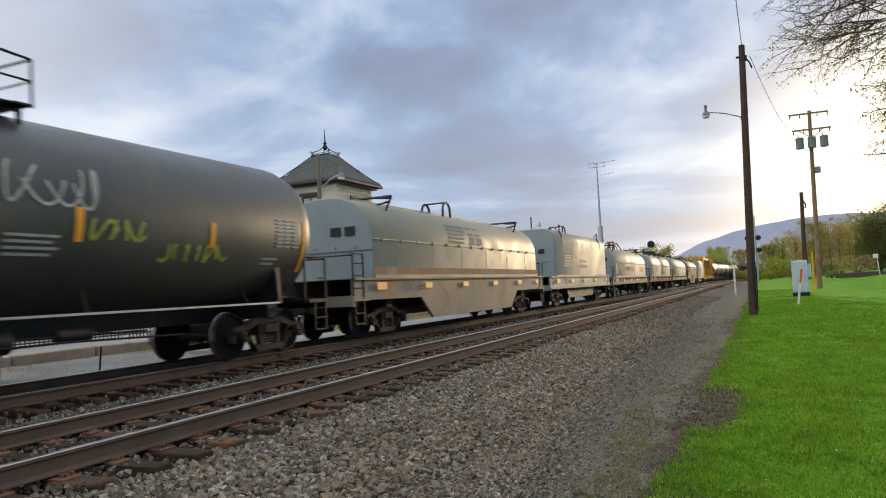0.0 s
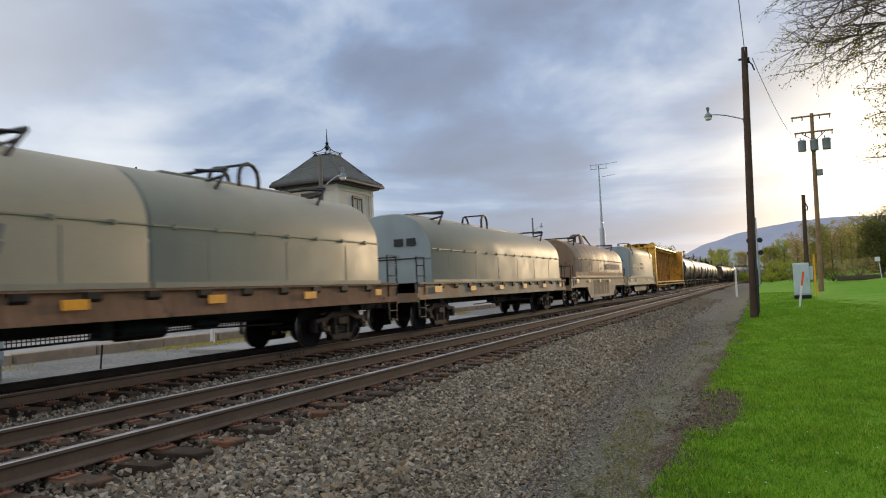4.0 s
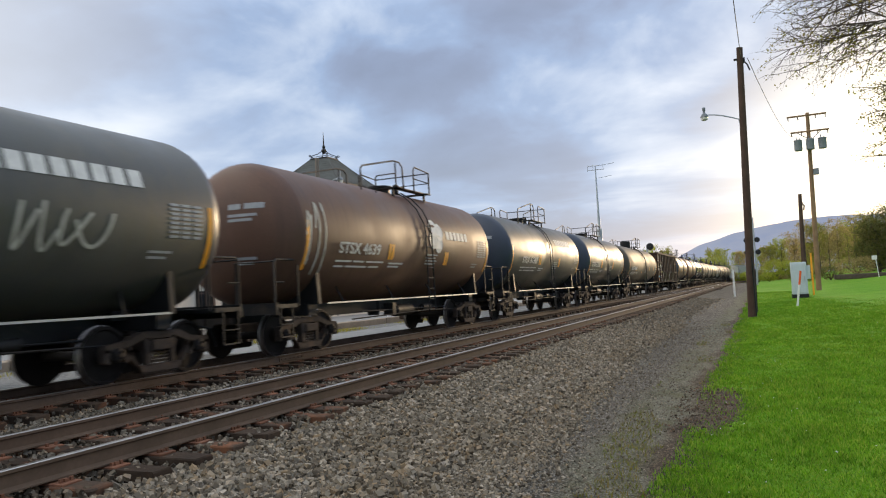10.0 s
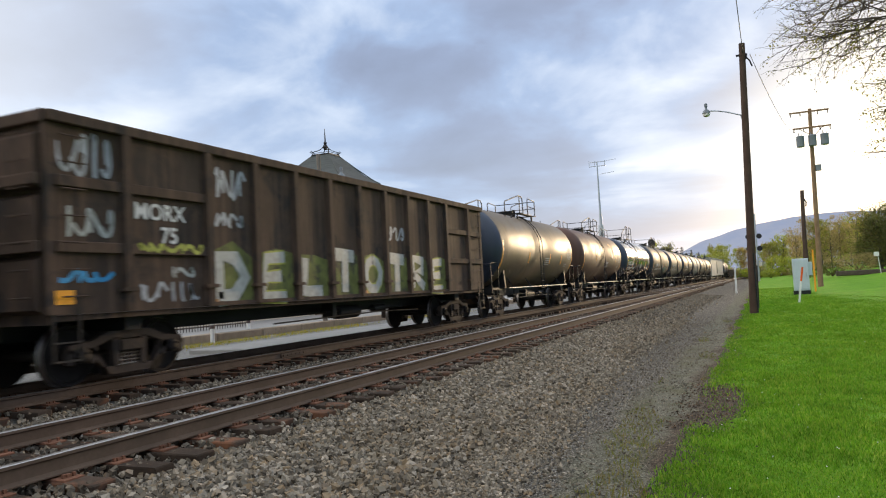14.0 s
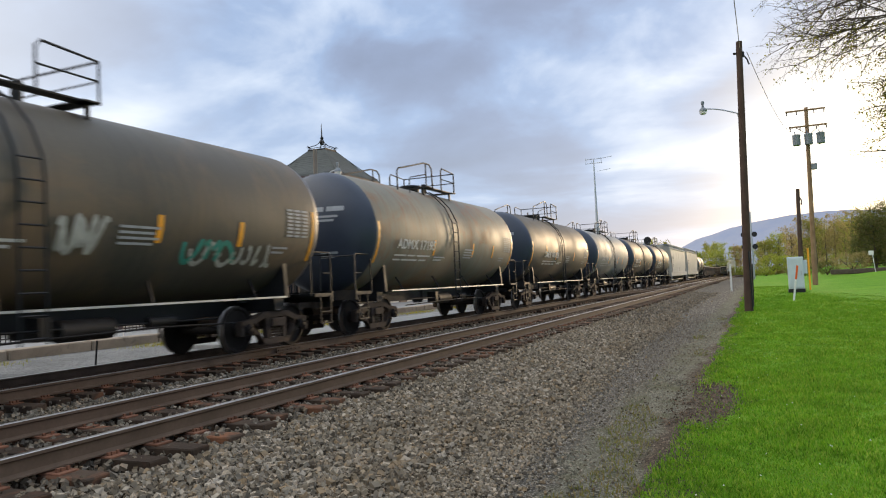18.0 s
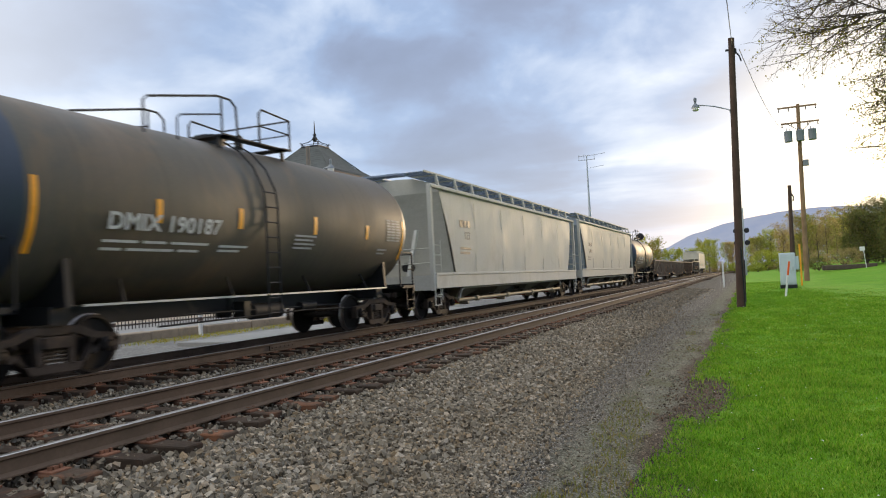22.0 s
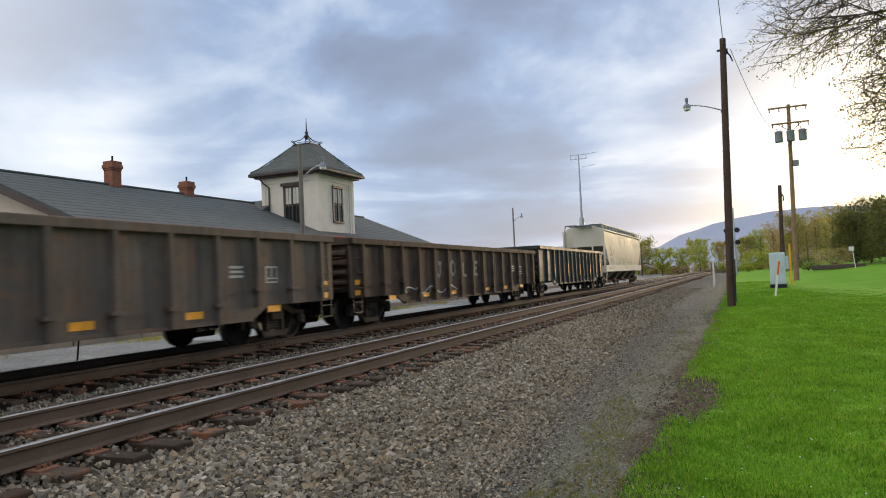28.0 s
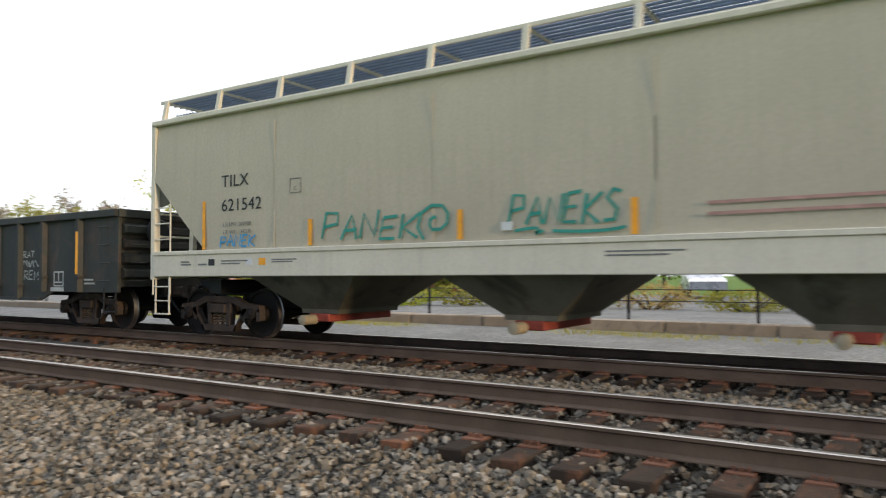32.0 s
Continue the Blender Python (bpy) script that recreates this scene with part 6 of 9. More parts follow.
    c, hl, zb, zt = coil_car(car_length(), "pale grey coil car with a tall flat-sided hood and blue-grey ends", P_PALE, P_SAGE_END, P_PALE, tall=True, number="162751", num_mat=M_INK)
    side_logo(c, -4.6, zb + 0.5, M_INK, 1.435, 0.54)
    bars(c, [(-1.25 + 0.21 * k, -1.09 + 0.21 * k, zb + 0.95, 0.17) for k in range(7)] + [(-1.25 + 0.22 * k, -1.08 + 0.22 * k, zb + 0.64, 0.17) for k in range(8)], M_INK, x=1.44)
    couple(c)
    couple(centerbeam_car(car_length(), "empty yellow centerbeam flat car with oval openings, rust stained", P_YELLOW, P_RUSTSILL))
    c, sf, hl = tank_car(car_length(), "black tank car with white lettering and chalky graffiti", P_TANK_BLACK, P_TANK_HEAD, marks="STSX 51028", mark_y=-4.4, strips=())
    scrawl(c, 1.7, 3.2, 2.0, 2.7, C_PALE, 21, sf, strokes=4, r=0.03)
    bars(c, [(1.02 + 0.335 * k, 1.27 + 0.335 * k, 3.06, 0.28) for k in range(9)], M_WHITE, surface=lambda z: sf(z) + 0.003)
    couple(c)
    c, sf, hl = tank_car(car_length(), "brown tank car with a white round floral emblem", P_TANK_BROWN, P_TANK_BROWN, mid=0.95, marks="STSX 4639", mark_y=-4.3, strips=((-1.75, 2.1, 2.5), (-1.58, 2.1, 2.5), (1.9, 2.0, 2.4), (2.05, 2.0, 2.4)))
    b = Build()
    for k in range(4):
        a = k * 1.5708 + 0.5
        cy, cz = 1.2 + 0.27 * math.cos(a), 2.85 + 0.27 * math.sin(a)
        ring_ = [(cy + 0.27 * math.cos(q * 0.5236), cz + 0.27 * math.sin(q * 0.5236)) for q in range(12)]
        b.add([(sf(z) + 0.004 + 0.001 * k, y, z) for y, z in ring_], [tuple(range(12))])
    part("round_emblem", mesh_from("round_emblem", b.v, b.f, M_WHITE), c, "plain white flower-shaped emblem")
    bars(c, [(1.95 + 0.3 * k, 2.17 + 0.3 * k, 2.78, 0.26) for k in range(6)], M_WHITE, surface=lambda z: sf(z) + 0.003)
    scrawl(c, -5.6, -4.7, 1.7, 3.3, C_PALE, 31, sf, strokes=3, r=0.03)
    couple(c)
    c, sf, hl = tank_car(car_length(), "black tank car with white lettering and yellow strips", P_TANK_BLACK, P_TANK_HEAD, mid=0.35, marks="STSX 61387", mark_y=-4.4, strips=((-1.8, 2.15, 2.6), (-1.6, 2.15, 2.6), (1.5, 2.1, 2.5), (1.66, 2.1, 2.5)))
    bars(c, [(1.2 + 0.32 * k, 1.44 + 0.32 * k, 3.1, 0.3) for k in range(9)], M_WHITE, surface=lambda z: sf(z) + 0.003)
    couple(c)
    c, sf, hl = tank_car(car_length(), "black tank car with dusty flanks and white lettering", P_TANK_BLACK, P_TANK_HEAD, mid=-0.3, marks="STSX 51358", mark_y=-5.1, strips=((-2.22, 2.15, 2.62), (-2.01, 2.15, 2.62), (1.46, 2.1, 2.55), (1.62, 2.1, 2.55)))
    couple(c)
    c, sf, hl = tank_car(car_length(), "long brown-black tank car with a tall dome on top", P_TANK_DIRT, P_TANK_DIRT, 1.56, 2.58, mid=0.75, marks="GATX 88880", mark_y=-6.7, dome="big", strips=((-4.3, 2.05, 2.4), (-1.3, 1.85, 2.05), (-1.16, 1.85, 2.05), (3.0, 2.1, 2.4), (5.6, 2.1, 2.5)))
    couple(c)
    half = car_length() / 2 - 0.5
    c, L, w, ys = gondola_car(car_length(), "tall rust-brown scrap gondola covered in graffiti", P_GON_RUST, 3.9, 11, 1.08, 1.08, rib_w=0.18, rib_places=[-half + 1.3] + [(half - 3.1) * (k - 4) / 4 for k in range(9)] + [half - 1.3], end_rows=3)
    lettering(c, "MORX", ys[0] + 0.18, 2.52, 0.27, M_WHITE, w + 0.01, bold=0.008)
    lettering(c, "75", ys[0] + 0.72, 2.15, 0.27, M_WHITE, w + 0.01, bold=0.008)
    scrawl(c, ys[0] + 0.2, ys[1] - 0.2, 2.0, 2.12, C_LIME, 86, None, w + 0.075, 0.035, 7)
    scrawl(c, ys[0] + 0.2, ys[1] - 0.3, 1.2, 1.5, C_DIM, 87, None, w + 0.004, 0.03, 6)
    scrawl(c, ys[0] + 0.9, ys[1] - 0.3, 1.6, 1.75, C_PALE, 85, None, w + 0.004, 0.03, 3)
    bays = list(zip(ys[1:], ys[2:]))
    for k, ch in enumerate("DELTOTRE"):
        ya, yb = bays[k]
        wide = (yb - ya) - 0.36
        v = [(w + 0.003, ya + 0.12, 1.12), (w + 0.003, yb - 0.12, 1.10), (w + 0.003, yb - 0.12, 1.95 + 0.12 * (k % 2)), (w + 0.003, (ya + yb) / 2, 2.25 - 0.1 * (k % 3)), (w + 0.003, ya + 0.12, 2.05)]
        part("graffiti_ground", mesh_from("graffiti_ground", v, [(0, 1, 2, 3, 4)], C_MOSS), c, "dull lime sprayed ground of the graffiti")
        sprayed_word(c, ch, ya + 0.2, 1.2, wide, 0.80, C_LIME if k % 3 == 1 else C_PALE, w + 0.008, 0.15, 50 + k, label="pale sprayed letter")
        sprayed_word(c, ch, ya + 0.2, 1.2, wide, 0.80, C_PALE, w + 0.012, 0.115, 50 + k, label="pale sprayed letter")
        part("orange_dab", Build().box(w + 0.004, w + 0.006, ya + 0.14, ya + 0.14 + 0.3 * wide, 1.12, 1.24).mesh("orange_dab", C_ORANGE), c) if k in (0, 1, 4, 7) else None
    for y0, y1, z0, z1, mat, seed in ((-L + 0.2, ys[0] - 0.2, 3.05, 3.7, C_DIM, 88), (-L + 0.2, ys[0] - 0.2, 2.2, 2.6, C_PALE, 84), (-L + 0.1, ys[0] - 0.3, 1.55, 1.7, C_BLUE, 83), (ys[1] + 0.2, ys[2] - 0.2, 3.0, 3.6, C_DIM, 89), (ys[1] + 0.2, ys[2] - 0.3, 2.5, 2.75, C_DIM, 82), (ys[6] + 0.2, ys[7] - 0.2, 2.5, 2.9, C_DIM, 81)):
        scrawl(c, y0, y1, z0, z1, mat, seed, None, w + 0.004, 0.035, 4)
    for a, bb in ((-L, ys[0]), (ys[0], ys[1]), (ys[-2], ys[-1]), (ys[-1], L)):
        for z in (1.95, 2.88):
            part("panel_rail", Build().box(w, w + 0.075, a + 0.09, bb - 0.09, z, z + 0.16, 0.01).mesh("panel_rail", P_GON_RUST), c)
    for z in (1.95, 2.88):
        part("end_beam", Build().box(-w + 0.02, w - 0.02, -L - 0.2, -L - 0.1, z, z + 0.16, 0.01).mesh("end_beam", P_GON_RUST), c)
    strip(c, -L + 0.22, 1.22, 1.42, 0.3, w + 0.02)
    couple(c)
    c, sf, hl = tank_car(car_length(), "tan-dusted black tank car with dark heads", P_TANK_TAN, P_TANK_HEAD, strips=std)
    couple(c)
    c, sf, hl = tank_car(car_length(), "dark brown tank car with a leaf-shaped emblem", P_TANK_BROWN, P_TANK_BROWN, strips=((-2.4, 2.3, 2.95), (3.7, 2.3, 2.95)))
    b = Build()
    ring_ = [(2.35 + 0.55 * math.cos(a), 3.0 + 0.5 * math.sin(a)) for a in (0.1, 0.8, 1.3, 1.9, 2.6, 3.4, 4.0, 4.6, 5.3, 5.9)]
    b.add([(sf(z) + 0.004, y, z) for y, z in ring_], [tuple(range(10))])
    part("leaf_emblem", mesh_from("leaf_emblem", b.v, b.f, C_ORANGE), c, "orange plain emblem patch")
    ring_ = [(2.3 + 0.36 * math.cos(a * 0.6283), 2.9 + 0.36 * math.sin(a * 0.6283)) for a in range(10)]
    b = Build().add([(sf(z) + 0.007, y, z) for y, z in ring_], [tuple(range(10))])
    part("leaf_disc", mesh_from("leaf_disc", b.v, b.f, M_WHITE), c)
    couple(c)
    c, sf, hl = tank_car(car_length(), "glossy black tank car with white lettering", P_TANK_GLOSS, P_TANK_HEAD, mid=-0.7, marks="ADMX 16369", mark_y=-5.4, rail_h=1.0, strips=((-3.1, 2.05, 2.5), (-1.41, 2.05, 2.5), (1.06, 2.05, 2.5), (3.35, 2.05, 2.5)))
    couple(c)
    c, sf, hl = tank_car(car_length(), "dusty black tank car with patchy paint", P_TANK_DIRT, P_TANK_HEAD, mid=-0.6, marks="ADMX 16676", mark_y=-4.4, strips=std)
    scrawl(c, -0.6, 0.2, 1.85, 2.4, C_PALE, 91, sf, strokes=4, r=0.05)
    scrawl(c, 2.2, 4.4, 1.7, 2.1, C_PALE, 92, sf, strokes=7, r=0.04)
    scrawl(c, 2.0, 3.2, 1.75, 2.15, C_TEAL, 96, sf, strokes=4, r=0.05)
    couple(c)
    c, sf, hl = tank_car(car_length(), "grey tank car with rust patches on its flanks", P_TANK_RUST, P_TANK_HEAD, marks="ADMX 17195", mark_y=-4.4, strips=std)
    couple(c)
    c, sf, hl = tank_car(car_length(), "dark grey tank car with blue-black heads", P_TANK_DIRT, P_TANK_HEAD, marks="DMIX 191038", mark_y=-3.7, strips=((-3.3, 2.35, 2.75), (-1.5, 2.1, 2.55), (2.2, 2.1, 2.55)))
    couple(c)
    c, sf, hl = tank_car(car_length(), "grey tank car with dark blue head", P_TANK_GREY, P_TANK_HEAD, marks="DMIX 190343", mark_mat=C_DIM, mark_y=-4.4, strips=std)
    couple(c)
    c, sf, hl = tank_car(car_length(), "black tank car with tan dust and yellow strips", P_TANK_DIRT, P_TANK_HEAD, marks="DMIX 191125", mark_y=-4.7, strips=((-3.74, 2.12, 2.5), (-1.82, 2.0, 2.35), (1.26, 2.0, 2.35), (3.21, 2.05, 2.4)))
    couple(c)
    c, sf, hl = tank_car(car_length(), "black tank car scrawled with pale marks on its head", P_TANK_DIRT, P_TANK_HEAD, marks="DMIX 190187", mark_y=-4.4, strips=((-3.35, 2.33, 2.72), (-1.30, 2.33, 2.72), (1.25, 2.33, 2.72), (3.59, 2.3, 2.65)))
    couple(c)
    c, L, Lt, w = hopper_car(car_length(), "pale grey covered hopper with bowed sides and black number", P_HOP_WHITE, P_HOP_WHITE, P_HOP_WHITE, M_GRATE, P_HOP_BAY, sill0=0.94, inset=0.75, z_side=4.12, cut=4.0, lean=0.42)
    lettering(c, "123", -Lt + 1.9, 2.55, 0.28, M_INK, w + 0.02)
    bars(c, [(-Lt + 1.55, -Lt + 1.85, 2.95, 0.24), (-Lt + 1.93, -Lt + 2.18, 2.95, 0.24), (-Lt + 2.26, -Lt + 2.52, 2.95, 0.24), (-Lt + 1.5, -Lt + 2.5, 2.2, 0.07), (-Lt + 1.5, -Lt + 2.4, 2.05, 0.07)], M_INK, x=w + 0.016)
    couple(c)
    c, L, Lt, w = hopper_car(car_length(), "grey covered hopper with blue-grey end frames", P_HOP_GREY, P_HOP_GREY, P_HOP_BLUE, M_GRATE, P_HOP_BAY, sill0=1.0, inset=0.35, z_side=4.26, cut=4.05, lean=0.5)
    lettering(c, "NAHX", -Lt + 2.05, 2.85, 0.24, M_INK, w + 0.018)
    lettering(c, "60844", -Lt + 2.05, 2.45, 0.24, M_INK, w + 0.02)
    bars(c, [(-Lt + 1.7, -Lt + 2.5, 2.15, 0.06), (-Lt + 1.7, -Lt + 2.4, 2.02, 0.06)], C_FADED, x=w + 0.016)
    couple(c)
    c, sf, hl = tank_car(car_length(), "black tank car with a green sprayed mark and dusty top", P_TANK_DIRT, P_TANK_HEAD, marks="VTGX 190009", mark_y=-4.4, strips=std)
    scrawl(c, 0.9, 2.3, 1.9, 2.3, C_TEAL, 95, sf, strokes=4)
    couple(c)
    gons = (("dark brown mill gondola with heavy ribs and orange plates", P_GON), ("dark weathered gondola with a white data panel", P_GON), ("rusty black gondola with faded pale letters", P_GON_RUST), ("black gondola with yellow strips and a framed white stencil", P_GON_GREEN))
    for k, (lab, paint) in enumerate(gons):
        if k < 3:
            c, L, w, ys = gondola_car(car_length(), lab, paint, 2.27, 15, 0.52, 0.80)
            mid = [(a + bb) / 2 for a, bb in zip(ys, ys[1:])]
            plates = [(y, 0.66) for y in (mid[1], mid[3], mid[5], mid[8], mid[10], mid[12])] + [(-L + 0.25, 0.86), (-L + 0.25, 1.12), (L - 0.25, 0.86), (L - 0.25, 1.12)]
            for y, z in plates:
                b = Build().add([(w + 0.006, y - 0.22, z), (w + 0.006, y + 0.22, z), (w + 0.006, y + 0.22, z + 0.13), (w + 0.006, y - 0.22, z + 0.13)], [(0, 1, 2, 3)])
                part("reflector", mesh_from("reflector", b.v, b.f, M_YELLOW), c, "orange-yellow reflective plate")
            bars(c, [(mid[11] - 0.2, mid[11] + 0.2, 1.55 - 0.09 * q, 0.05) for q in range(3)], C_PALE, x=w + 0.003)
            yq, zq = mid[12] - 0.25, 1.25
        else:
            n = car_length()
            e, inner = n / 2 - 0.5 - 1.34, n / 2 - 0.5 - 2.80
            k_in = round(2 * inner / 1.08)
            c, L, w, ys = gondola_car(n, lab, paint, 2.55, 11, 0.62, 0.83, rib_places=[-e] + [-inner + 2 * inner * i / k_in for i in range(k_in + 1)] + [e])
            strip(c, ys[-1], 1.22, 2.15, 0.10, w + 0.103)
            for i in (-4, -7, -10, -13):
                strip(c, ys[i], 1.05, 1.70, 0.10, w + 0.103)
            sprayed_word(c, "RAT", L - 3.75, 1.62, 0.17, 0.15, C_PALE, w + 0.006, 0.014, 3)
            scrawl(c, L - 3.72, L - 3.1, 1.4, 1.55, C_PALE, 103, None, w + 0.004, 0.014, 5)
            sprayed_word(c, "REM", L - 3.7, 1.1, 0.22, 0.2, C_PALE, w + 0.006, 0.016, 5)
            bars(c, [(L - 1.2, L - 0.85, 1.08, 0.04), (L - 1.2, L - 0.8, 1.0, 0.04), (L - 2.55, L - 2.0, 0.84, 0.09)], C_PALE, x=w + 0.003)
            yq, zq = L - 2.42, 0.95
        if k == 0:
            for ch, q in (("5", 6), ("B", 7)):
                sprayed_word(c, ch, mid[q] - 0.2, 1.35, 0.4, 0.3, C_PALE, w + 0.006, 0.05, q)
        if k == 2:
            for i, ch in enumerate("ELOJ"):
                sprayed_word(c, ch, mid[7 - i] - 0.24, 1.27, 0.5, 0.42, C_FADED, w + 0.006, 0.055, i, label="faded pale painted letter")
            scrawl(c, mid[2] - 0.3, mid[5] + 0.3, 0.75, 1.0, C_PALE, 105, None, w + 0.004, 0.02, 5)
        for a, bb, cc, dd in ((0, 0.4, 0.0, 0.03), (0, 0.4, 0.31, 0.34), (0, 0.03, 0.03, 0.31), (0.37, 0.4, 0.03, 0.31), (0.185, 0.215, 0.12, 0.31), (0.05, 0.35, 0.08, 0.11)):
            b = Build().box(w + 0.002, w + 0.005, yq + a, yq + bb, zq + cc, zq + dd)
            part("stencil_line", b.mesh("stencil_line", C_PALE), c)
        couple(c)
    c, L, Lt, w = hopper_car(car_length(), "putty-grey covered hopper with cream sill and teal graffiti", P_HOP, P_HOP_SILL, P_HOP_SILL, M_GRATE, P_HOP_BAY, sill0=1.16, inset=0.12, z_side=4.19)
    x = w + 0.020
    lettering(c, "TILX", -L + 2.08, 2.79, 0.23, M_INK, x, 0, 1.09)
    lettering(c, "621542", -L + 2.08, 2.35, 0.23, M_INK, x, 0, 1.09)
    lettering(c, "LD LMT  219700", -L + 2.13, 2.07, 0.075, C_FADED, x)
    lettering(c, "LT  WT    66300", -L + 2.13, 1.93, 0.075, C_FADED, x)
    for a, bb, cc, dd in ((0, 0.26, 0.0, 0.012), (0, 0.26, 0.24, 0.252), (0, 0.012, 0.012, 0.24), (0.248, 0.26, 0.012, 0.24)):
        part("stencil_line", Build().box(x, x + 0.003, -L + 3.82 + a, -L + 3.82 + bb, 2.57 + cc, 2.57 + dd).mesh("stencil_line", C_FADED), c)
    lettering(c, "C", -L + 3.91, 2.62, 0.07, C_FADED, x)
    sprayed_word(c, "PANEK", -L + 2.05, 1.70, 0.19, 0.20, C_BLUE, x, 0.018, 4, 0.1)
    sprayed_word(c, "PANEK@", -L + 4.56, 1.75, 0.395, 0.38, C_TEAL, x, 0.026, 2, 0.15)
    sprayed_word(c, "PANEKS", -L + 8.00, 1.84, 0.27, 0.38, C_TEAL, x, 0.026, 6, 0.25)
    scrawl(c, -L + 8.0, -L + 9.5, 1.72, 1.8, C_TEAL, 113, None, x - 0.002, 0.022, 2)
    for k in range(2):
        part("red_stripe", Build().box(x, x + 0.003, -L + 10.65, -L + 13.4, 1.86 + 0.13 * k, 1.90 + 0.13 * k).mesh("red_stripe", C_REDPALE), c)
    for y, z0, z1 in ((1.60, 1.66, 2.56), (4.29, 1.67, 2.11), (7.22, 1.68, 2.11), (9.78, 1.67, 2.13), (13.0, 1.67, 2.11), (15.9, 1.67, 2.11), (18.5, 1.66, 2.56)):
        strip(c, -L + y, z0, z1, 0.09, x + 0.004)
    xs = 1.532
    bars(c, [(-L + 0.95, -L + 1.2, 1.42, 0.03), (-L + 0.95, -L + 1.25, 1.37, 0.03), (-L + 1.45, -L + 1.7, 1.37, 0.03), (-L + 2.1, -L + 2.8, 1.43, 0.025), (-L + 2.1, -L + 2.6, 1.38, 0.025), (-L + 3.4, -L + 4.0, 1.44, 0.02), (-L + 3.4, -L + 3.9, 1.40, 0.02),
             (-L + 9.4, -L + 10.4, 1.45, 0.02), (-L + 9.4, -L + 10.2, 1.40, 0.02), (-L + 14.0, -L + 15.0, 1.45, 0.02), (-L + 14.0, -L + 14.8, 1.40, 0.02)], C_FADED, x=xs)
    for y, mat in ((1.75, M_INK), (2.75, M_WHITE), (3.08, M_YELLOW), (7.9, M_WHITE)):
        z = 1.78 if y > 7 else 1.36
        part("small_placard", Build().box(xs if y < 7 else x, (xs if y < 7 else x) + 0.003, -L + y, -L + y + 0.17, z, z + 0.12).mesh("small_placard", mat), c)
    couple(c)


assemble()


# ---- station ----
M_WALL = material("cream_stucco", (0.72, 0.65, 0.54), 0.85, 0, 0.06, 1.5, 0.08, 50, stain=(0.58, 0.55, 0.48), stain_scale=0.7, stain_cut=0.58, streak=0.12)
M_ROOF = material("slate_shingle", (0.098, 0.104, 0.098), 0.8, 0, 0.2, 1.2, 0.3, 22, stain=(0.075, 0.08, 0.075), stain_scale=0.8, streak=0.3)
M_TRIM = material("brown_trim", (0.085, 0.06, 0.055), 0.6, 0, 0.2, 3.0, 0.05, 40)
M_REDTRIM = material("barn_red_trim", (0.28, 0.055, 0.05), 0.65, 0, 0.2, 3.0, 0.05, 40)
M_BRICK = material("chimney_brick", (0.27, 0.115, 0.07), 0.85, 0, 0.25, 6.0, 0.3, 30)
M_GLASS = material("window_glass", (0.02, 0.022, 0.025), 0.06, 0, 0.1, 2.0, 0.0, 30)
M_BLIND = material("roller_blind", (0.62, 0.60, 0.50), 0.8, 0, 0.05, 3.0, 0.02, 60)
M_WOODPOLE = material("dark_pole_timber", (0.085, 0.055, 0.042), 0.85, 0, 0.3, 2.0, 0.3, 30, streak=0.4)
M_WOODPALE = material("weathered_pole_timber", (0.27, 0.17, 0.10), 0.85, 0, 0.25, 2.0, 0.3, 30, streak=0.4)
# grey paint darkened in its colour for standing against the bright sky
M_TRANSFORMER = material("transformer_backlit_grey", (0.20, 0.22, 0.24), 0.55, 0.0, 0.1, 1.5, 0.02, 50, streak=0.3)
M_GREYPOLE = material("grey_pole_timber", (0.21, 0.18, 0.15), 0.85, 0, 0.2, 2.0, 0.2, 30, streak=0.4)
M_PAINTGREY = material("pale_cabinet_paint", (0.52, 0.58, 0.62), 0.5, 0.0, 0.07, 1.5, 0.02, 50, streak=0.2)
M_CONC = material("concrete", (0.28, 0.275, 0.26), 0.85, 0, 0.12, 1.2, 0.12, 40, stain=(0.2, 0.19, 0.17), stain_scale=0.9)
M_KERB = material("sandstone_kerb", (0.36, 0.29, 0.215), 0.9, 0, 0.2, 2.0, 0.3, 30, stain=(0.20, 0.17, 0.13), stain_scale=2.0, rand=0.25)
M_PVC = material("white_post_paint", (0.72, 0.71, 0.68), 0.55, 0, 0.08, 4.0, 0.02, 50)
M_CABLE = material("black_cable", (0.02, 0.02, 0.02), 0.6, 0, 0.1, 4.0, 0.0, 50)
M_ORANGE = material("orange_marker", (0.75, 0.12, 0.02), 0.5, 0, 0.1, 4.0, 0.0, 50)
M_CONTAINER = material("yellow_trailer_paint", (0.62, 0.44, 0.11), 0.6, 0, 0.12, 0.8, 0.03, 40, streak=0.3, streak_col=(0.34, 0.2, 0.06))
M_LAMPGLASS = material("lamp_lens", (0.75, 0.73, 0.68), 0.3, 0, 0.05, 4.0, 0.0, 50)


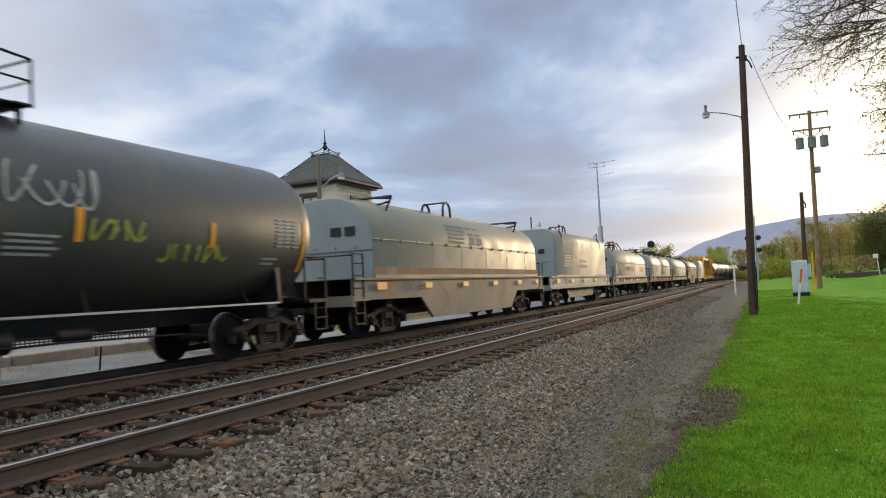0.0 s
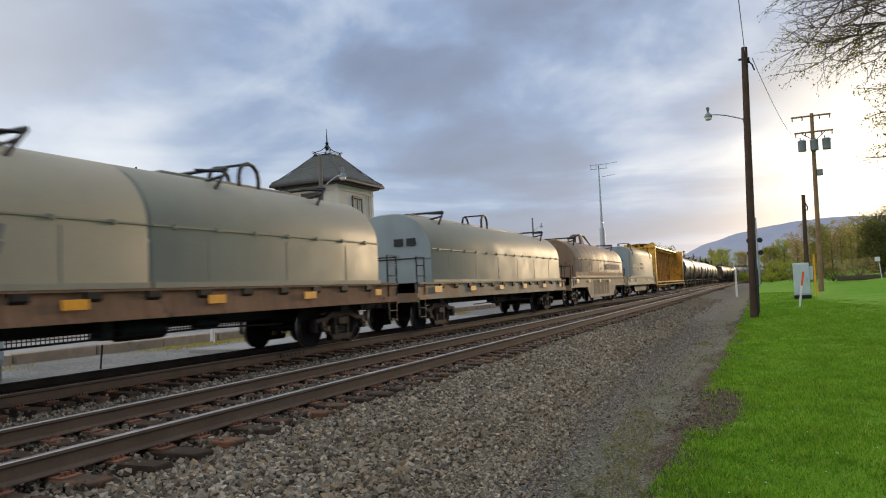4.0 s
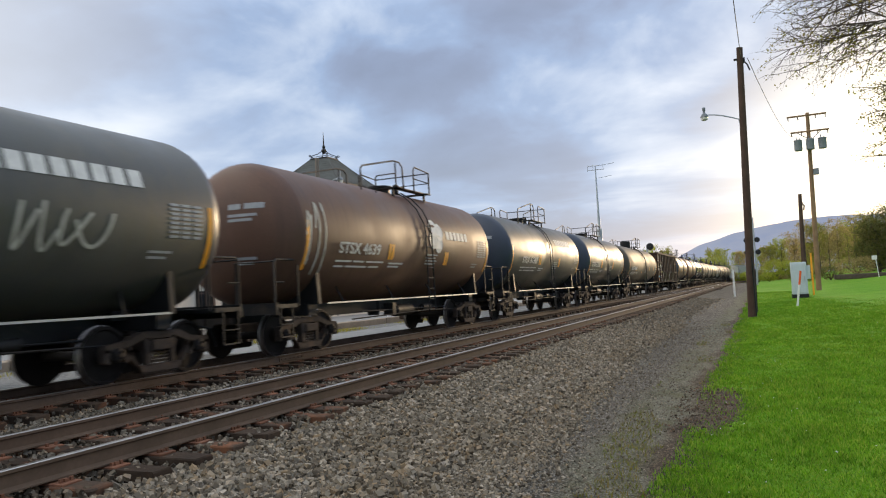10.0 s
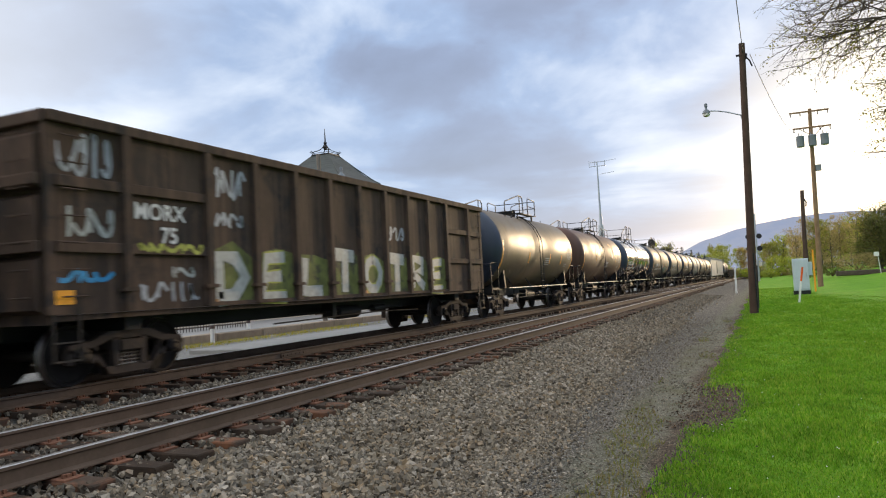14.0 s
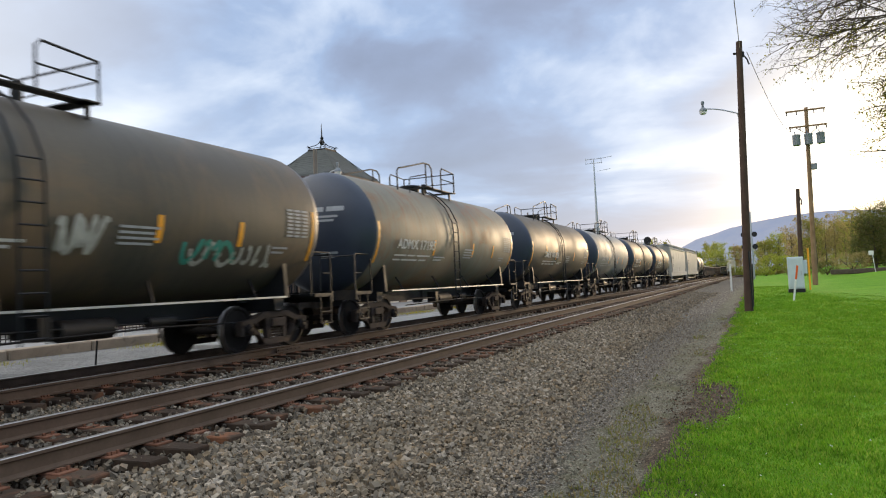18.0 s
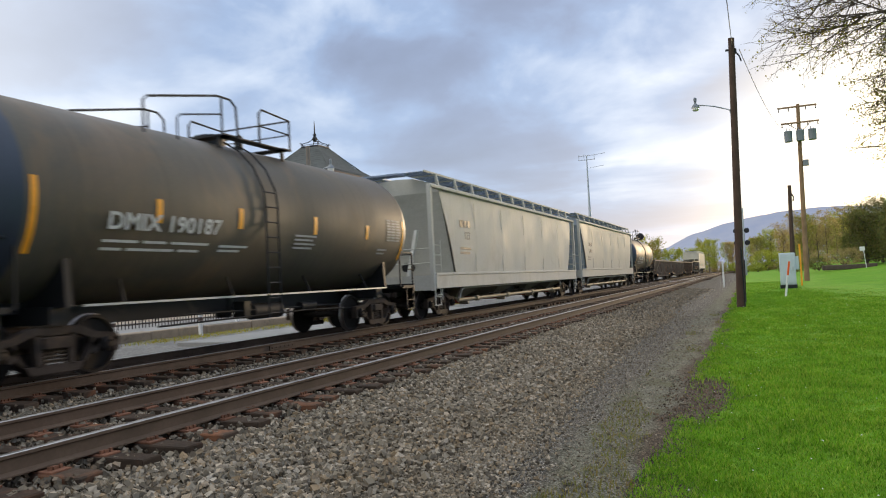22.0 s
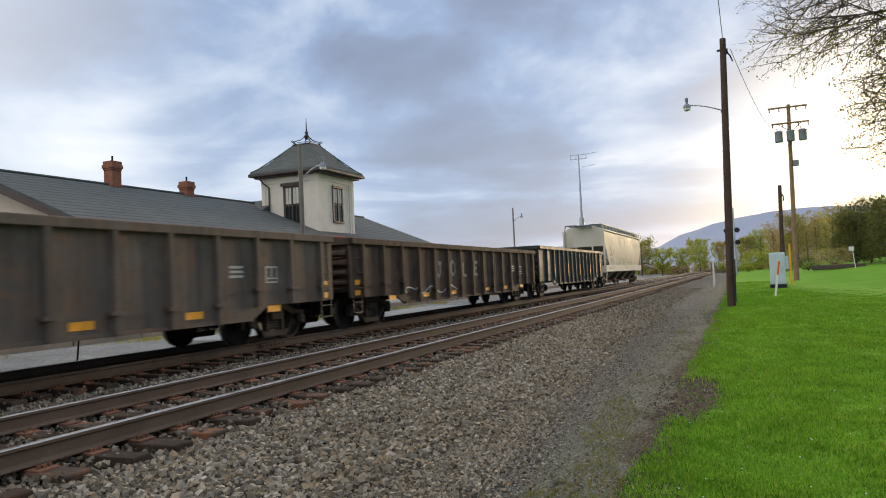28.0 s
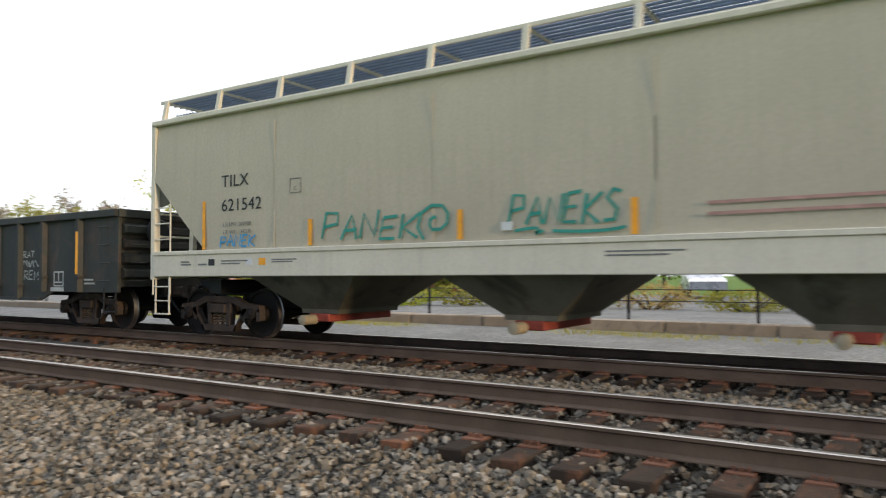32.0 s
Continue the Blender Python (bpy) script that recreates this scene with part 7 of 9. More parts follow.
def window_unit(parent, name, axis, at, y0, y1, z0, z1, sign, sashes=2, blind=True):
    """Framed sash window set on a wall face; axis x: the wall faces +x or -x, axis y: it faces -y."""
    fr, gl, bl = Build(), Build(), Build()

    def bx(b, a0, a1, c0, c1, d0, d1):
        lo, hi = sorted((at + sign * d0, at + sign * d1))
        b.box(lo, hi, a0, a1, c0, c1) if axis == "x" else b.box(a0, a1, lo, hi, c0, c1)

    t = 0.09
    bx(fr, y0 - t, y1 + t, z1, z1 + t * 1.6, -0.05, 0.10)
    bx(fr, y0 - t, y1 + t, z0 - t, z0, -0.05, 0.12)
    w = (y1 - y0) / sashes
    for k in range(sashes + 1):
        bx(fr, y0 + k * w - t / 2 - (t / 2 if k == 0 else 0), y0 + k * w + t / 2 + (t / 2 if k == sashes else 0), z0, z1, -0.05, 0.07)
    bx(fr, y0, y1, (z0 + z1) / 2 - 0.03, (z0 + z1) / 2 + 0.03, -0.04, 0.04)
    for k in range(sashes):
        bx(fr, y0 + (k + 0.5) * w - 0.012, y0 + (k + 0.5) * w + 0.012, z0, z1, -0.04, 0.025)
    bx(gl, y0, y1, z0, z1, -0.03, 0.012)
    f = part(name, fr.mesh("window_frame", M_TRIM), parent, "dark brown sash window")
    part("pane", gl.mesh("pane", M_GLASS), f)
    if blind:
        bx(bl, y0 + 0.05, y1 - 0.05, (z0 + z1) / 2 + 0.1, z1 - 0.05, 0.012, 0.016)
        part("blind", bl.mesh("blind", M_BLIND), f)


def shingled_slope(parent, p00, p10, p01, p11, rows=14):
    """A roof slope of overlapping courses: p00-p10 is the eave, p01-p11 the ridge."""
    b = Build()
    p00, p10, p01, p11 = map(Vector, (p00, p10, p01, p11))
    nrm = (p10 - p00).cross(p01 - p00).normalized()
    if nrm.z < 0:
        nrm = -nrm
    ends = []
    for e0, e1 in ((p00, p01), (p10, p11)):
        line = [e0 - nrm * 0.12]
        for k in range(rows):
            line += [e0.lerp(e1, k / rows) + nrm * 0.016, e0.lerp(e1, (k + 1) / rows) + nrm * 0.004]
        line.append(e1 - nrm * 0.12)
        ends.append(line)
    b.loft(ends, smooth=False)
    part("roof_slope", b.mesh("roof_slope", M_ROOF), parent, "grey-green slate shingle roof")


def station():
    st = thing("railway_station", None, "cream stucco railway station with slate roof and square tower", "station", at=pose(0, 0, 0))
    xf, xb, ya, yb, zg = -23.3, -33.7, 20.3, 52.0, -0.3
    xr, ze, zr = -28.5, 4.0, 6.55
    b = Build()
    b.box(xf - 0.3, xf, ya, yb, zg, 4.05)
    b.box(xb, xb + 0.3, ya, yb, zg, 4.05)
    for y in (ya, yb - 0.3):
        b.prism([(xb, zg), (xf, zg), (xf, 4.05), (xr, 6.3), (xb, 4.05)], "y", y, y + 0.3)
    part("wall", b.mesh("wall", M_WALL), st, "cream stucco walls")
    k = (zr - ze) / (xf + 1.0 - xr)
    shingled_slope(st, (xf + 1.0, ya - 0.9, ze), (xf + 1.0, yb + 0.8, ze), (xr, ya - 0.9, zr), (xr, yb + 0.8, zr))
    shingled_slope(st, (xb - 1.0, ya - 0.9, ze), (xb - 1.0, yb + 0.8, ze), (xr, ya - 0.9, zr), (xr, yb + 0.8, zr))
    b = Build().tube([(xr, ya - 0.92, zr + 0.04), (xr, yb + 0.82, zr + 0.04)], 0.07, 6)
    part("ridge_cap", b.mesh("ridge_cap", M_ROOF), st)
    b = Build().box(xf + 0.92, xf + 1.06, ya - 0.9, yb + 0.8, ze - 0.22, ze + 0.0)
    b.tube([(xf + 1.08, ya - 0.9, ze - 0.02), (xf + 1.08, yb + 0.8, ze - 0.02)], 0.06, 6)
    part("eave_fascia", b.mesh("eave_fascia", M_REDTRIM), st)
    for s in (-1, 1):
        b = Build()
        b.prism([(xr, zr - 0.14), (xr, zr - 0.42), (xr + s * 6.2, ze - 0.36), (xr + s * 6.2, ze - 0.10)], "y", ya - 0.93, ya - 0.78)
        part("bargeboard", b.mesh("bargeboard", M_TRIM), st)
        b = Build().prism([(xr, 6.0), (xr, 5.9), (xr + s * 4.6, 4.25), (xr + s * 4.6, 4.35)], "y", ya - 0.05, ya + 0.02)
        part("gable_moulding", b.mesh("gable_moulding", M_WALL), st)
    b = Build().prism([(ya, 4.0), (ya - 0.75, 3.78), (ya - 0.75, 3.7), (ya, 3.72)], "x", xb - 0.6, xf + 0.6)
    part("gable_skirt", b.mesh("gable_skirt", M_REDTRIM), st, "dark red skirt roof across the gable")
    b = Build().box(xb - 0.5, xf + 0.5, ya - 0.7, ya - 0.55, 3.5, 3.7)
    part("skirt_beam", b.mesh("skirt_beam", M_TRIM), st)
    for x in np.arange(xb, xf + 0.1, 1.3):
        b = Build().prism([(ya, 3.7), (ya - 0.6, 3.7), (ya - 0.5, 3.55), (ya, 3.15)], "x", float(x) - 0.06, float(x) + 0.06)
        part("skirt_bracket", b.mesh("skirt_bracket", M_TRIM), st)
    b = Build()
    for z in (2.95, 2.55):
        b.box(xb - 0.03, xf + 0.03, ya - 0.04, ya + 0.02, z, z + 0.08)
    b.box(xf - 0.02, xf + 0.03, ya, yb, 2.95, 3.03)
    part("string_course", b.mesh("string_course", M_WALL), st)
    for x in (-31.6, -28.5, -25.2):
        window_unit(st, "window", "y", ya, x - 0.5, x + 0.5, 0.6, 2.4, -1, blind=True)
    for y in (22.5, 26, 29.5, 33, 44.5, 48):
        window_unit(st, "window", "x", xf, y - 0.5, y + 0.5, 0.7, 2.7, 1)
    for y in (35.2, 46.3):
        b = Build().box(xf, xf + 0.08, y - 0.55, y + 0.55, zg, 2.2).box(xf + 0.08, xf + 0.11, y - 0.4, y + 0.4, 0.9, 1.9)
        d = part("door", b.mesh("door", M_TRIM), st, "dark brown panelled door")
        part("door_handle", Build().lathe([(xf + 0.11, 0.03), (xf + 0.17, 0.03)], "x", 8, (0, y + 0.42, 0.8)).mesh("door_handle", M_GALV), d)
    for y in np.arange(ya + 0.5, yb, 2.4):
        b = Build().prism([(xf, 2.9), (xf + 0.95, 3.75), (xf + 0.95, 3.85), (xf, 3.85)], "y", float(y) - 0.05, float(y) + 0.05)
        part("eave_bracket", b.mesh("eave_bracket", M_TRIM), st)
    # chimneys with corbelled brick heads
    for y, zt in ((26.9, 7.75), (32.1, 7.3)):
        b = Build().box(xr - 0.28, xr + 0.28, y - 0.28, y + 0.28, 6.0, zt - 0.45)
        b.box(xr - 0.32, xr + 0.32, y - 0.32, y + 0.32, 6.45, 6.6)
        for q, wd in ((0.45, 0.31), (0.36, 0.35), (0.18, 0.31)):
            b.box(xr - wd, xr + wd, y - wd, y + wd, zt - q, zt - q + 0.18, 0.01)
        ch = part("chimney", b.mesh("chimney", M_BRICK), st, "corbelled red brick chimney")
        part("flue_pipe", Build().lathe([(zt, 0.05), (zt + 0.28, 0.05)], "z", 8, (xr, y, 0)).mesh("flue_pipe", M_IRON), ch)
    # tower
    x0, x1, y0, y1 = -27.3, -23.25, 37.45, 41.75
    b = Build().box(x0, x1, y0, y1, 3.4, 8.15)
    for x in (x0, x1):
        for y in (y0, y1):
            b.box(x - 0.03 - 0.22 * (x > -25), x + 0.03 + 0.22 * (x < -25), y - 0.03 - 0.22 * (y > 40), y + 0.03 + 0.22 * (y < 40), 3.4, 8.0)
    part("tower_wall", b.mesh("tower_wall", M_WALL), st, "cream tower walls")
    b = Build()
    for z, e in ((7.55, 0.05), (7.95, 0.09)):
        b.box(x0 - e, x1 + e, y0 - e, y1 + e, z, z + 0.09)
    part("tower_frieze", b.mesh("tower_frieze", M_WALL), st)
    part("tower_skirt", Build().box(x0 - 0.12, x1 + 0.12, y0 - 0.12, y1 + 0.12, 3.75, 4.15).mesh("tower_skirt", M_REDTRIM), st)
    window_unit(st, "tower_window", "y", y0, -25.62, -24.55, 4.95, 7.25, -1)
    window_unit(st, "tower_window", "x", x1, 39.15, 40.25, 5.1, 7.2, 1)
    b = Build().box(-25.85, -24.3, y0 - 0.14, y0, 7.32, 7.5)
    part("window_hood", b.mesh("window_hood", M_TRIM), st)
    cx, cy = (x0 + x1) / 2, (y0 + y1) / 2
    prof = [(2.66, 8.18), (2.54, 8.32), (2.2, 8.56), (1.78, 8.90), (1.36, 9.34), (0.94, 9.84), (0.60, 10.14)]
    rings = []
    for (h0, z0), (h1, z1) in zip(prof, prof[1:]):
        for q in range(3):
            for e, zq in ((0.018, 0.0), (0.004, 0.9)):
                u = (q + zq) / 3
                hh, z = h0 + (h1 - h0) * u + e, z0 + (z1 - z0) * u
                rings.append([(cx - hh, cy - hh, z), (cx + hh, cy - hh, z), (cx + hh, cy + hh, z), (cx - hh, cy + hh, z)])
    b = Build().loft(rings, smooth=False)
    part("tower_roof", b.mesh("tower_roof", M_ROOF), st, "flared slate tower roof")
    b = Build().box(cx - 2.68, cx + 2.68, cy - 2.68, cy + 2.68, 8.04, 8.18, 0.02)
    b.box(cx - 2.4, cx + 2.4, cy - 2.4, cy + 2.4, 7.92, 8.05)
    part("tower_eave", b.mesh("tower_eave", M_TRIM), st)
    for s in (-1, 1):
        for q in (-1, 1):
            b = Build().tube([(cx + s * 2.56, cy + q * 2.56, 8.33), (cx + s * 2.2, cy + q * 2.2, 8.58), (cx + s * 1.38, cy + q * 1.38, 9.36), (cx + s * 0.6, cy + q * 0.6, 10.16)], 0.035, 5)
            part("hip_roll", b.mesh("hip_roll", M_ROOF), st)
    b = Build().box(cx - 0.66, cx + 0.66, cy - 0.66, cy + 0.66, 10.12, 10.2)
    for s in (-1, 1):
        for q in (-1, 1):
            b.tube([(cx + s * k, cy + q * k, z) for k, z in ((0.62, 10.2), (0.56, 10.32), (0.66, 10.44), (0.72, 10.38), (0.66, 10.32), (0.5, 10.42), (0.3, 10.5), (0.14, 10.66), (0.04, 10.9))], 0.028, 5)
    for s in (-1, 1):
        b.tube([(cx - 0.62, cy + s * 0.62, 10.28), (cx + 0.62, cy + s * 0.62, 10.28)], 0.018, 5).tube([(cx + s * 0.62, cy - 0.62, 10.28), (cx + s * 0.62, cy + 0.62, 10.28)], 0.018, 5)
    b.lathe([(10.55, 0.1), (10.75, 0.16), (10.9, 0.07), (11.0, 0.12), (11.1, 0.05), (11.95, 0.012)], "z", 10, (cx, cy, 0))
    part("iron_cresting", b.mesh("iron_cresting", M_IRON), st, "black iron cresting and finial")
    b = Build().tube([(x0 + 0.1, y0 - 0.5, 8.0), (x0 + 0.3, y0 - 0.3, 7.6), (x0 + 0.55, y0 - 0.07, 7.35), (x0 + 0.55, y0 - 0.07, 4.9)], 0.05, 6)
    part("downpipe", b.mesh("downpipe", M_TRIM), st)
    b = Build().tube([(x1 + 0.06, y1 - 0.6, 7.5), (x1 + 0.06, y1 - 0.6, 4.0)], 0.045, 6)
    part("downpipe", b.mesh("downpipe", M_WALL), st)
    # saddle roof behind the tower
    b = Build().prism([(35.2, 5.2), (38.5, 6.75), (41.8, 5.2)], "x", -29.5, -26.8)
    part("saddle_roof", b.mesh("saddle_roof", M_ROOF), st)


station()


# ---- platform side ----
def platform_side():
    b = Build().box(-23.3, -17.25, 3.0, 70.0, -0.3, 0.06)
    thing("platform_floor", b.mesh("platform_floor", M_CONC), "pale concrete station platform", "platform", kind="structure")
    wall = thing("kerb_wall", None, "low sandstone kerb wall along the platform road", "kerb", kind="structure", at=pose(0, 0, 0))
    rnd = random.Random(5)
    protos = []
    for k in range(5):
        q = Build().box(-0.17, 0.17, -1.19, 1.19, -0.40, 0.08, 0.03)
        q.v = [(x + rnd.uniform(-0.02, 0.02), y, z + rnd.uniform(-0.015, 0.015)) for x, y, z in q.v]
        protos.append(q.mesh("kerb_stone", M_KERB))
    for k in range(50):
        part("kerb_stone", protos[k % 5], wall, "", pose(-17.05 + rnd.uniform(-0.02, 0.02), -40 + k * 2.42, rnd.uniform(-0.02, 0.01)))
    # weeds and dry grass on the near foot of the kerb
    n = 60000
    r = np.random.default_rng(3)
    px, py = -16.3 + r.normal(0, 0.3, n), r.uniform(-25, 40, n)
    keep = np.sin(py * 0.8) + np.sin(py * 0.31 + 1) + r.normal(0, 0.6, n) > -0.3
    px, py = px[keep], py[keep]
    blades("kerb_weeds", px, py, np.full(len(px), -0.34), 0.06, 0.22, [(0.36, 0.36, 0.04), (0.42, 0.35, 0.08), (0.20, 0.27, 0.03)], 4, "yellow-green weeds along the kerb", 0.016)
    pad = Build().box(-14.7, -12.3, 15.6, 34.0, -0.36, -0.17, 0.02)
    thing("crossing_pad", pad.mesh("crossing_pad", M_CONC), "low grey crossing pad beside the rails", "pad", kind="structure")
    # cable fence on the kerb
    fence = thing("cable_fence", None, "dark cable fence with slim posts on the kerb", "fence", at=pose(-17.6, 0, 0.05))
    post = Build().box(-0.03, 0.03, -0.03, 0.03, -0.1, 0.85).mesh("fence_post", M_IRON)
    for k in range(15):
        part("fence_post", post, fence, "", pose(0, -36 + k * 3.0, 0))
    for z in (0.46, 0.74):
        part("fence_cable", Build().tube([(0, -36, z), (0, 6, z)], 0.012, 5).mesh("fence_cable", M_CABLE), fence)
    rail_f = thing("platform_railing", None, "black iron picket railing on the platform", "railing", at=pose(-19.4, 0, 0.06))
    for z in (0.12, 0.52, 0.9):
        part("railing_bar", Build().box(-0.02, 0.02, 5.5, 24.0, z, z + 0.04).mesh("railing_bar", M_IRON), rail_f)
    pk = Build().box(-0.01, 0.01, -0.01, 0.01, 0, 0.92).mesh("picket", M_IRON)
    for k in range(124):
        part("picket", pk, rail_f, "", pose(0, 5.5 + k * 0.15, 0))
    g = "white platform marker posts"
    for k, (x, y) in enumerate(((-16.5, 18.6), (-17.7, 16.2), (-17.7, 21.9), (-17.7, 27.4), (-17.7, 33.0))):
        b = Build().lathe([(-0.3, 0.07), (0.62, 0.07), (0.64, 0.05)], "z", 10)
        p = thing("marker_post", b.mesh("marker_post", M_PVC), "white pipe marker post with a dark band", "post", g, at=pose(x, y, -0.04))
        part("band", Build().lathe([(0.3, 0.074), (0.42, 0.074)], "z", 10).mesh("band", M_TRIM), p)
    b = Build().tube([(0, 0, -0.1), (0.02, 0.06, 0.62)], 0.02, 5)
    thing("iron_stake", b.mesh("iron_stake", M_IRON), "thin leaning iron stake in the gravel", "stake", at=pose(-12.9, 11.1, -0.3))
    # relay cabinet on legs
    c = thing("relay_cabinet", None, "pale grey relay cabinet standing on legs", "cabinet", at=pose(-14.5, 9.1, -0.34))
    part("cabinet_body", Build().box(-0.4, 0.4, -0.75, 0.75, 0.42, 1.55, 0.02).mesh("cabinet_body", M_PAINTGREY), c)
    for y in (-0.37, 0.37):
        d = part("cabinet_door", Build().box(0.4, 0.43, y - 0.34, y + 0.34, 0.5, 1.48, 0.008).mesh("cabinet_door", M_PAINTGREY), c)
        part("handle", Build().box(0.43, 0.46, y - 0.02, y + 0.02, 0.9, 1.1).mesh("handle", M_GALV), d)
    leg = Build().box(-0.03, 0.03, -0.03, 0.03, 0, 0.44).mesh("leg", M_GALV)
    for x in (-0.33, 0.33):
        for y in (-0.68, -0.1, 0.1, 0.68):
            part("leg", leg, c, "", pose(x, y, 0))


def blades(name, px, py, pz, h0, h1, cols, seed, label, width=0.006, lean=0.5, patches=((0.45, 0.55, (0.72, 0.66, 0.6)),)):
    """Grass blades: one narrow triangle each."""
    r = np.random.default_rng(seed)
    n = len(px)
    h = r.uniform(h0, h1, n)
    a = r.uniform(0, 6.283, n)
    w = width * r.uniform(0.7, 1.5, n)
    dx, dy = np.cos(a), np.sin(a)
    b = r.uniform(0, 6.283, n)
    ln = h * lean * r.uniform(0.2, 1.0, n)
    v = np.empty((n, 3, 3))
    v[:, 0] = np.stack([px - dx * w, py - dy * w, pz - 0.01], 1)
    v[:, 1] = np.stack([px + dx * w, py + dy * w, pz - 0.01], 1)
    v[:, 2] = np.stack([px + np.cos(b) * ln, py + np.sin(b) * ln, pz + h], 1)
    me = tri_mesh(name, v.reshape(-1, 3), np.arange(n * 3).reshape(n, 3))
    me.materials.append(island_material(name + "_green", cols, 0.8, thin=0.4, gloss=0.15, patches=patches))
    return thing(name, me, label, "grass", kind="stuff")


def tri_mesh(name, verts, faces):
    """A mesh from arrays of vertices and equal-sided faces."""
    me = bpy.data.meshes.new(name)
    n, k = faces.shape
    me.vertices.add(len(verts))
    me.vertices.foreach_set("co", np.ascontiguousarray(verts, dtype=np.float32).ravel())
    me.loops.add(n * k)
    me.loops.foreach_set("vertex_index", np.ascontiguousarray(faces, dtype=np.int32).ravel())
    me.polygons.add(n)
    me.polygons.foreach_set("loop_start", np.arange(0, n * k, k, dtype=np.int32))
    me.update(calc_edges=True)
    me.validate()
    me.shade_flat()
    return me





platform_side()


# ---- poles, lamps, masts ----
def pole_mesh(h, r0, r1, lean=(0, 0)):
    return Build().tube([(lean[0] * t, lean[1] * t, -0.5 + (h + 0.5) * t) for t in (0, 0.25, 0.5, 0.75, 1.0)], [r0 + (r1 - r0) * t for t in (0, 0.25, 0.5, 0.75, 1.0)], 12)


def gooseneck(parent, root, tip, mat):
    rx, ry, rz = root
    tx, ty, tz = tip
    pts = [(rx, ry, rz - 0.15)] + [(rx + (tx - rx) * u, ry + (ty - ry) * u, rz + (tz - rz) * math.sin(u * 1.5708)) for u in (0.02, 0.2, 0.45, 0.7, 0.9, 1.0)]
    part("lamp_arm", Build().tube(pts, 0.028, 6).mesh("lamp_arm", mat), parent)
    b = Build().lathe([(tz + 0.2, 0.04), (tz + 0.08, 0.05), (tz + 0.04, 0.10), (tz - 0.06, 0.155), (tz - 0.09, 0.16)], "z", 14, (tx, ty, 0))
    b.lathe([(tz + 0.18, 0.06), (tz + 0.3, 0.065), (tz + 0.33, 0.03)], "z", 8, (tx, ty, 0))
    hd = part("lamp_head", b.mesh("lamp_head", M_TRANSFORMER), parent)
    part("lens", Build().lathe([(tz - 0.09, 0.145), (tz - 0.19, 0.13), (tz - 0.22, 0.09)], "z", 14, (tx, ty, 0)).mesh("lens", M_LAMPGLASS), hd)


def wire(name, pts_a, pts_b, sag, label):
    a, b = Vector(pts_a), Vector(pts_b)
    pts = [a.lerp(b, u / 14) - Vector((0, 0, sag * 4 * (u / 14) * (1 - u / 14))) for u in range(15)]
    return thing(name, Build().tube(pts, 0.014, 4).mesh(name, M_CABLE), label, "cable")


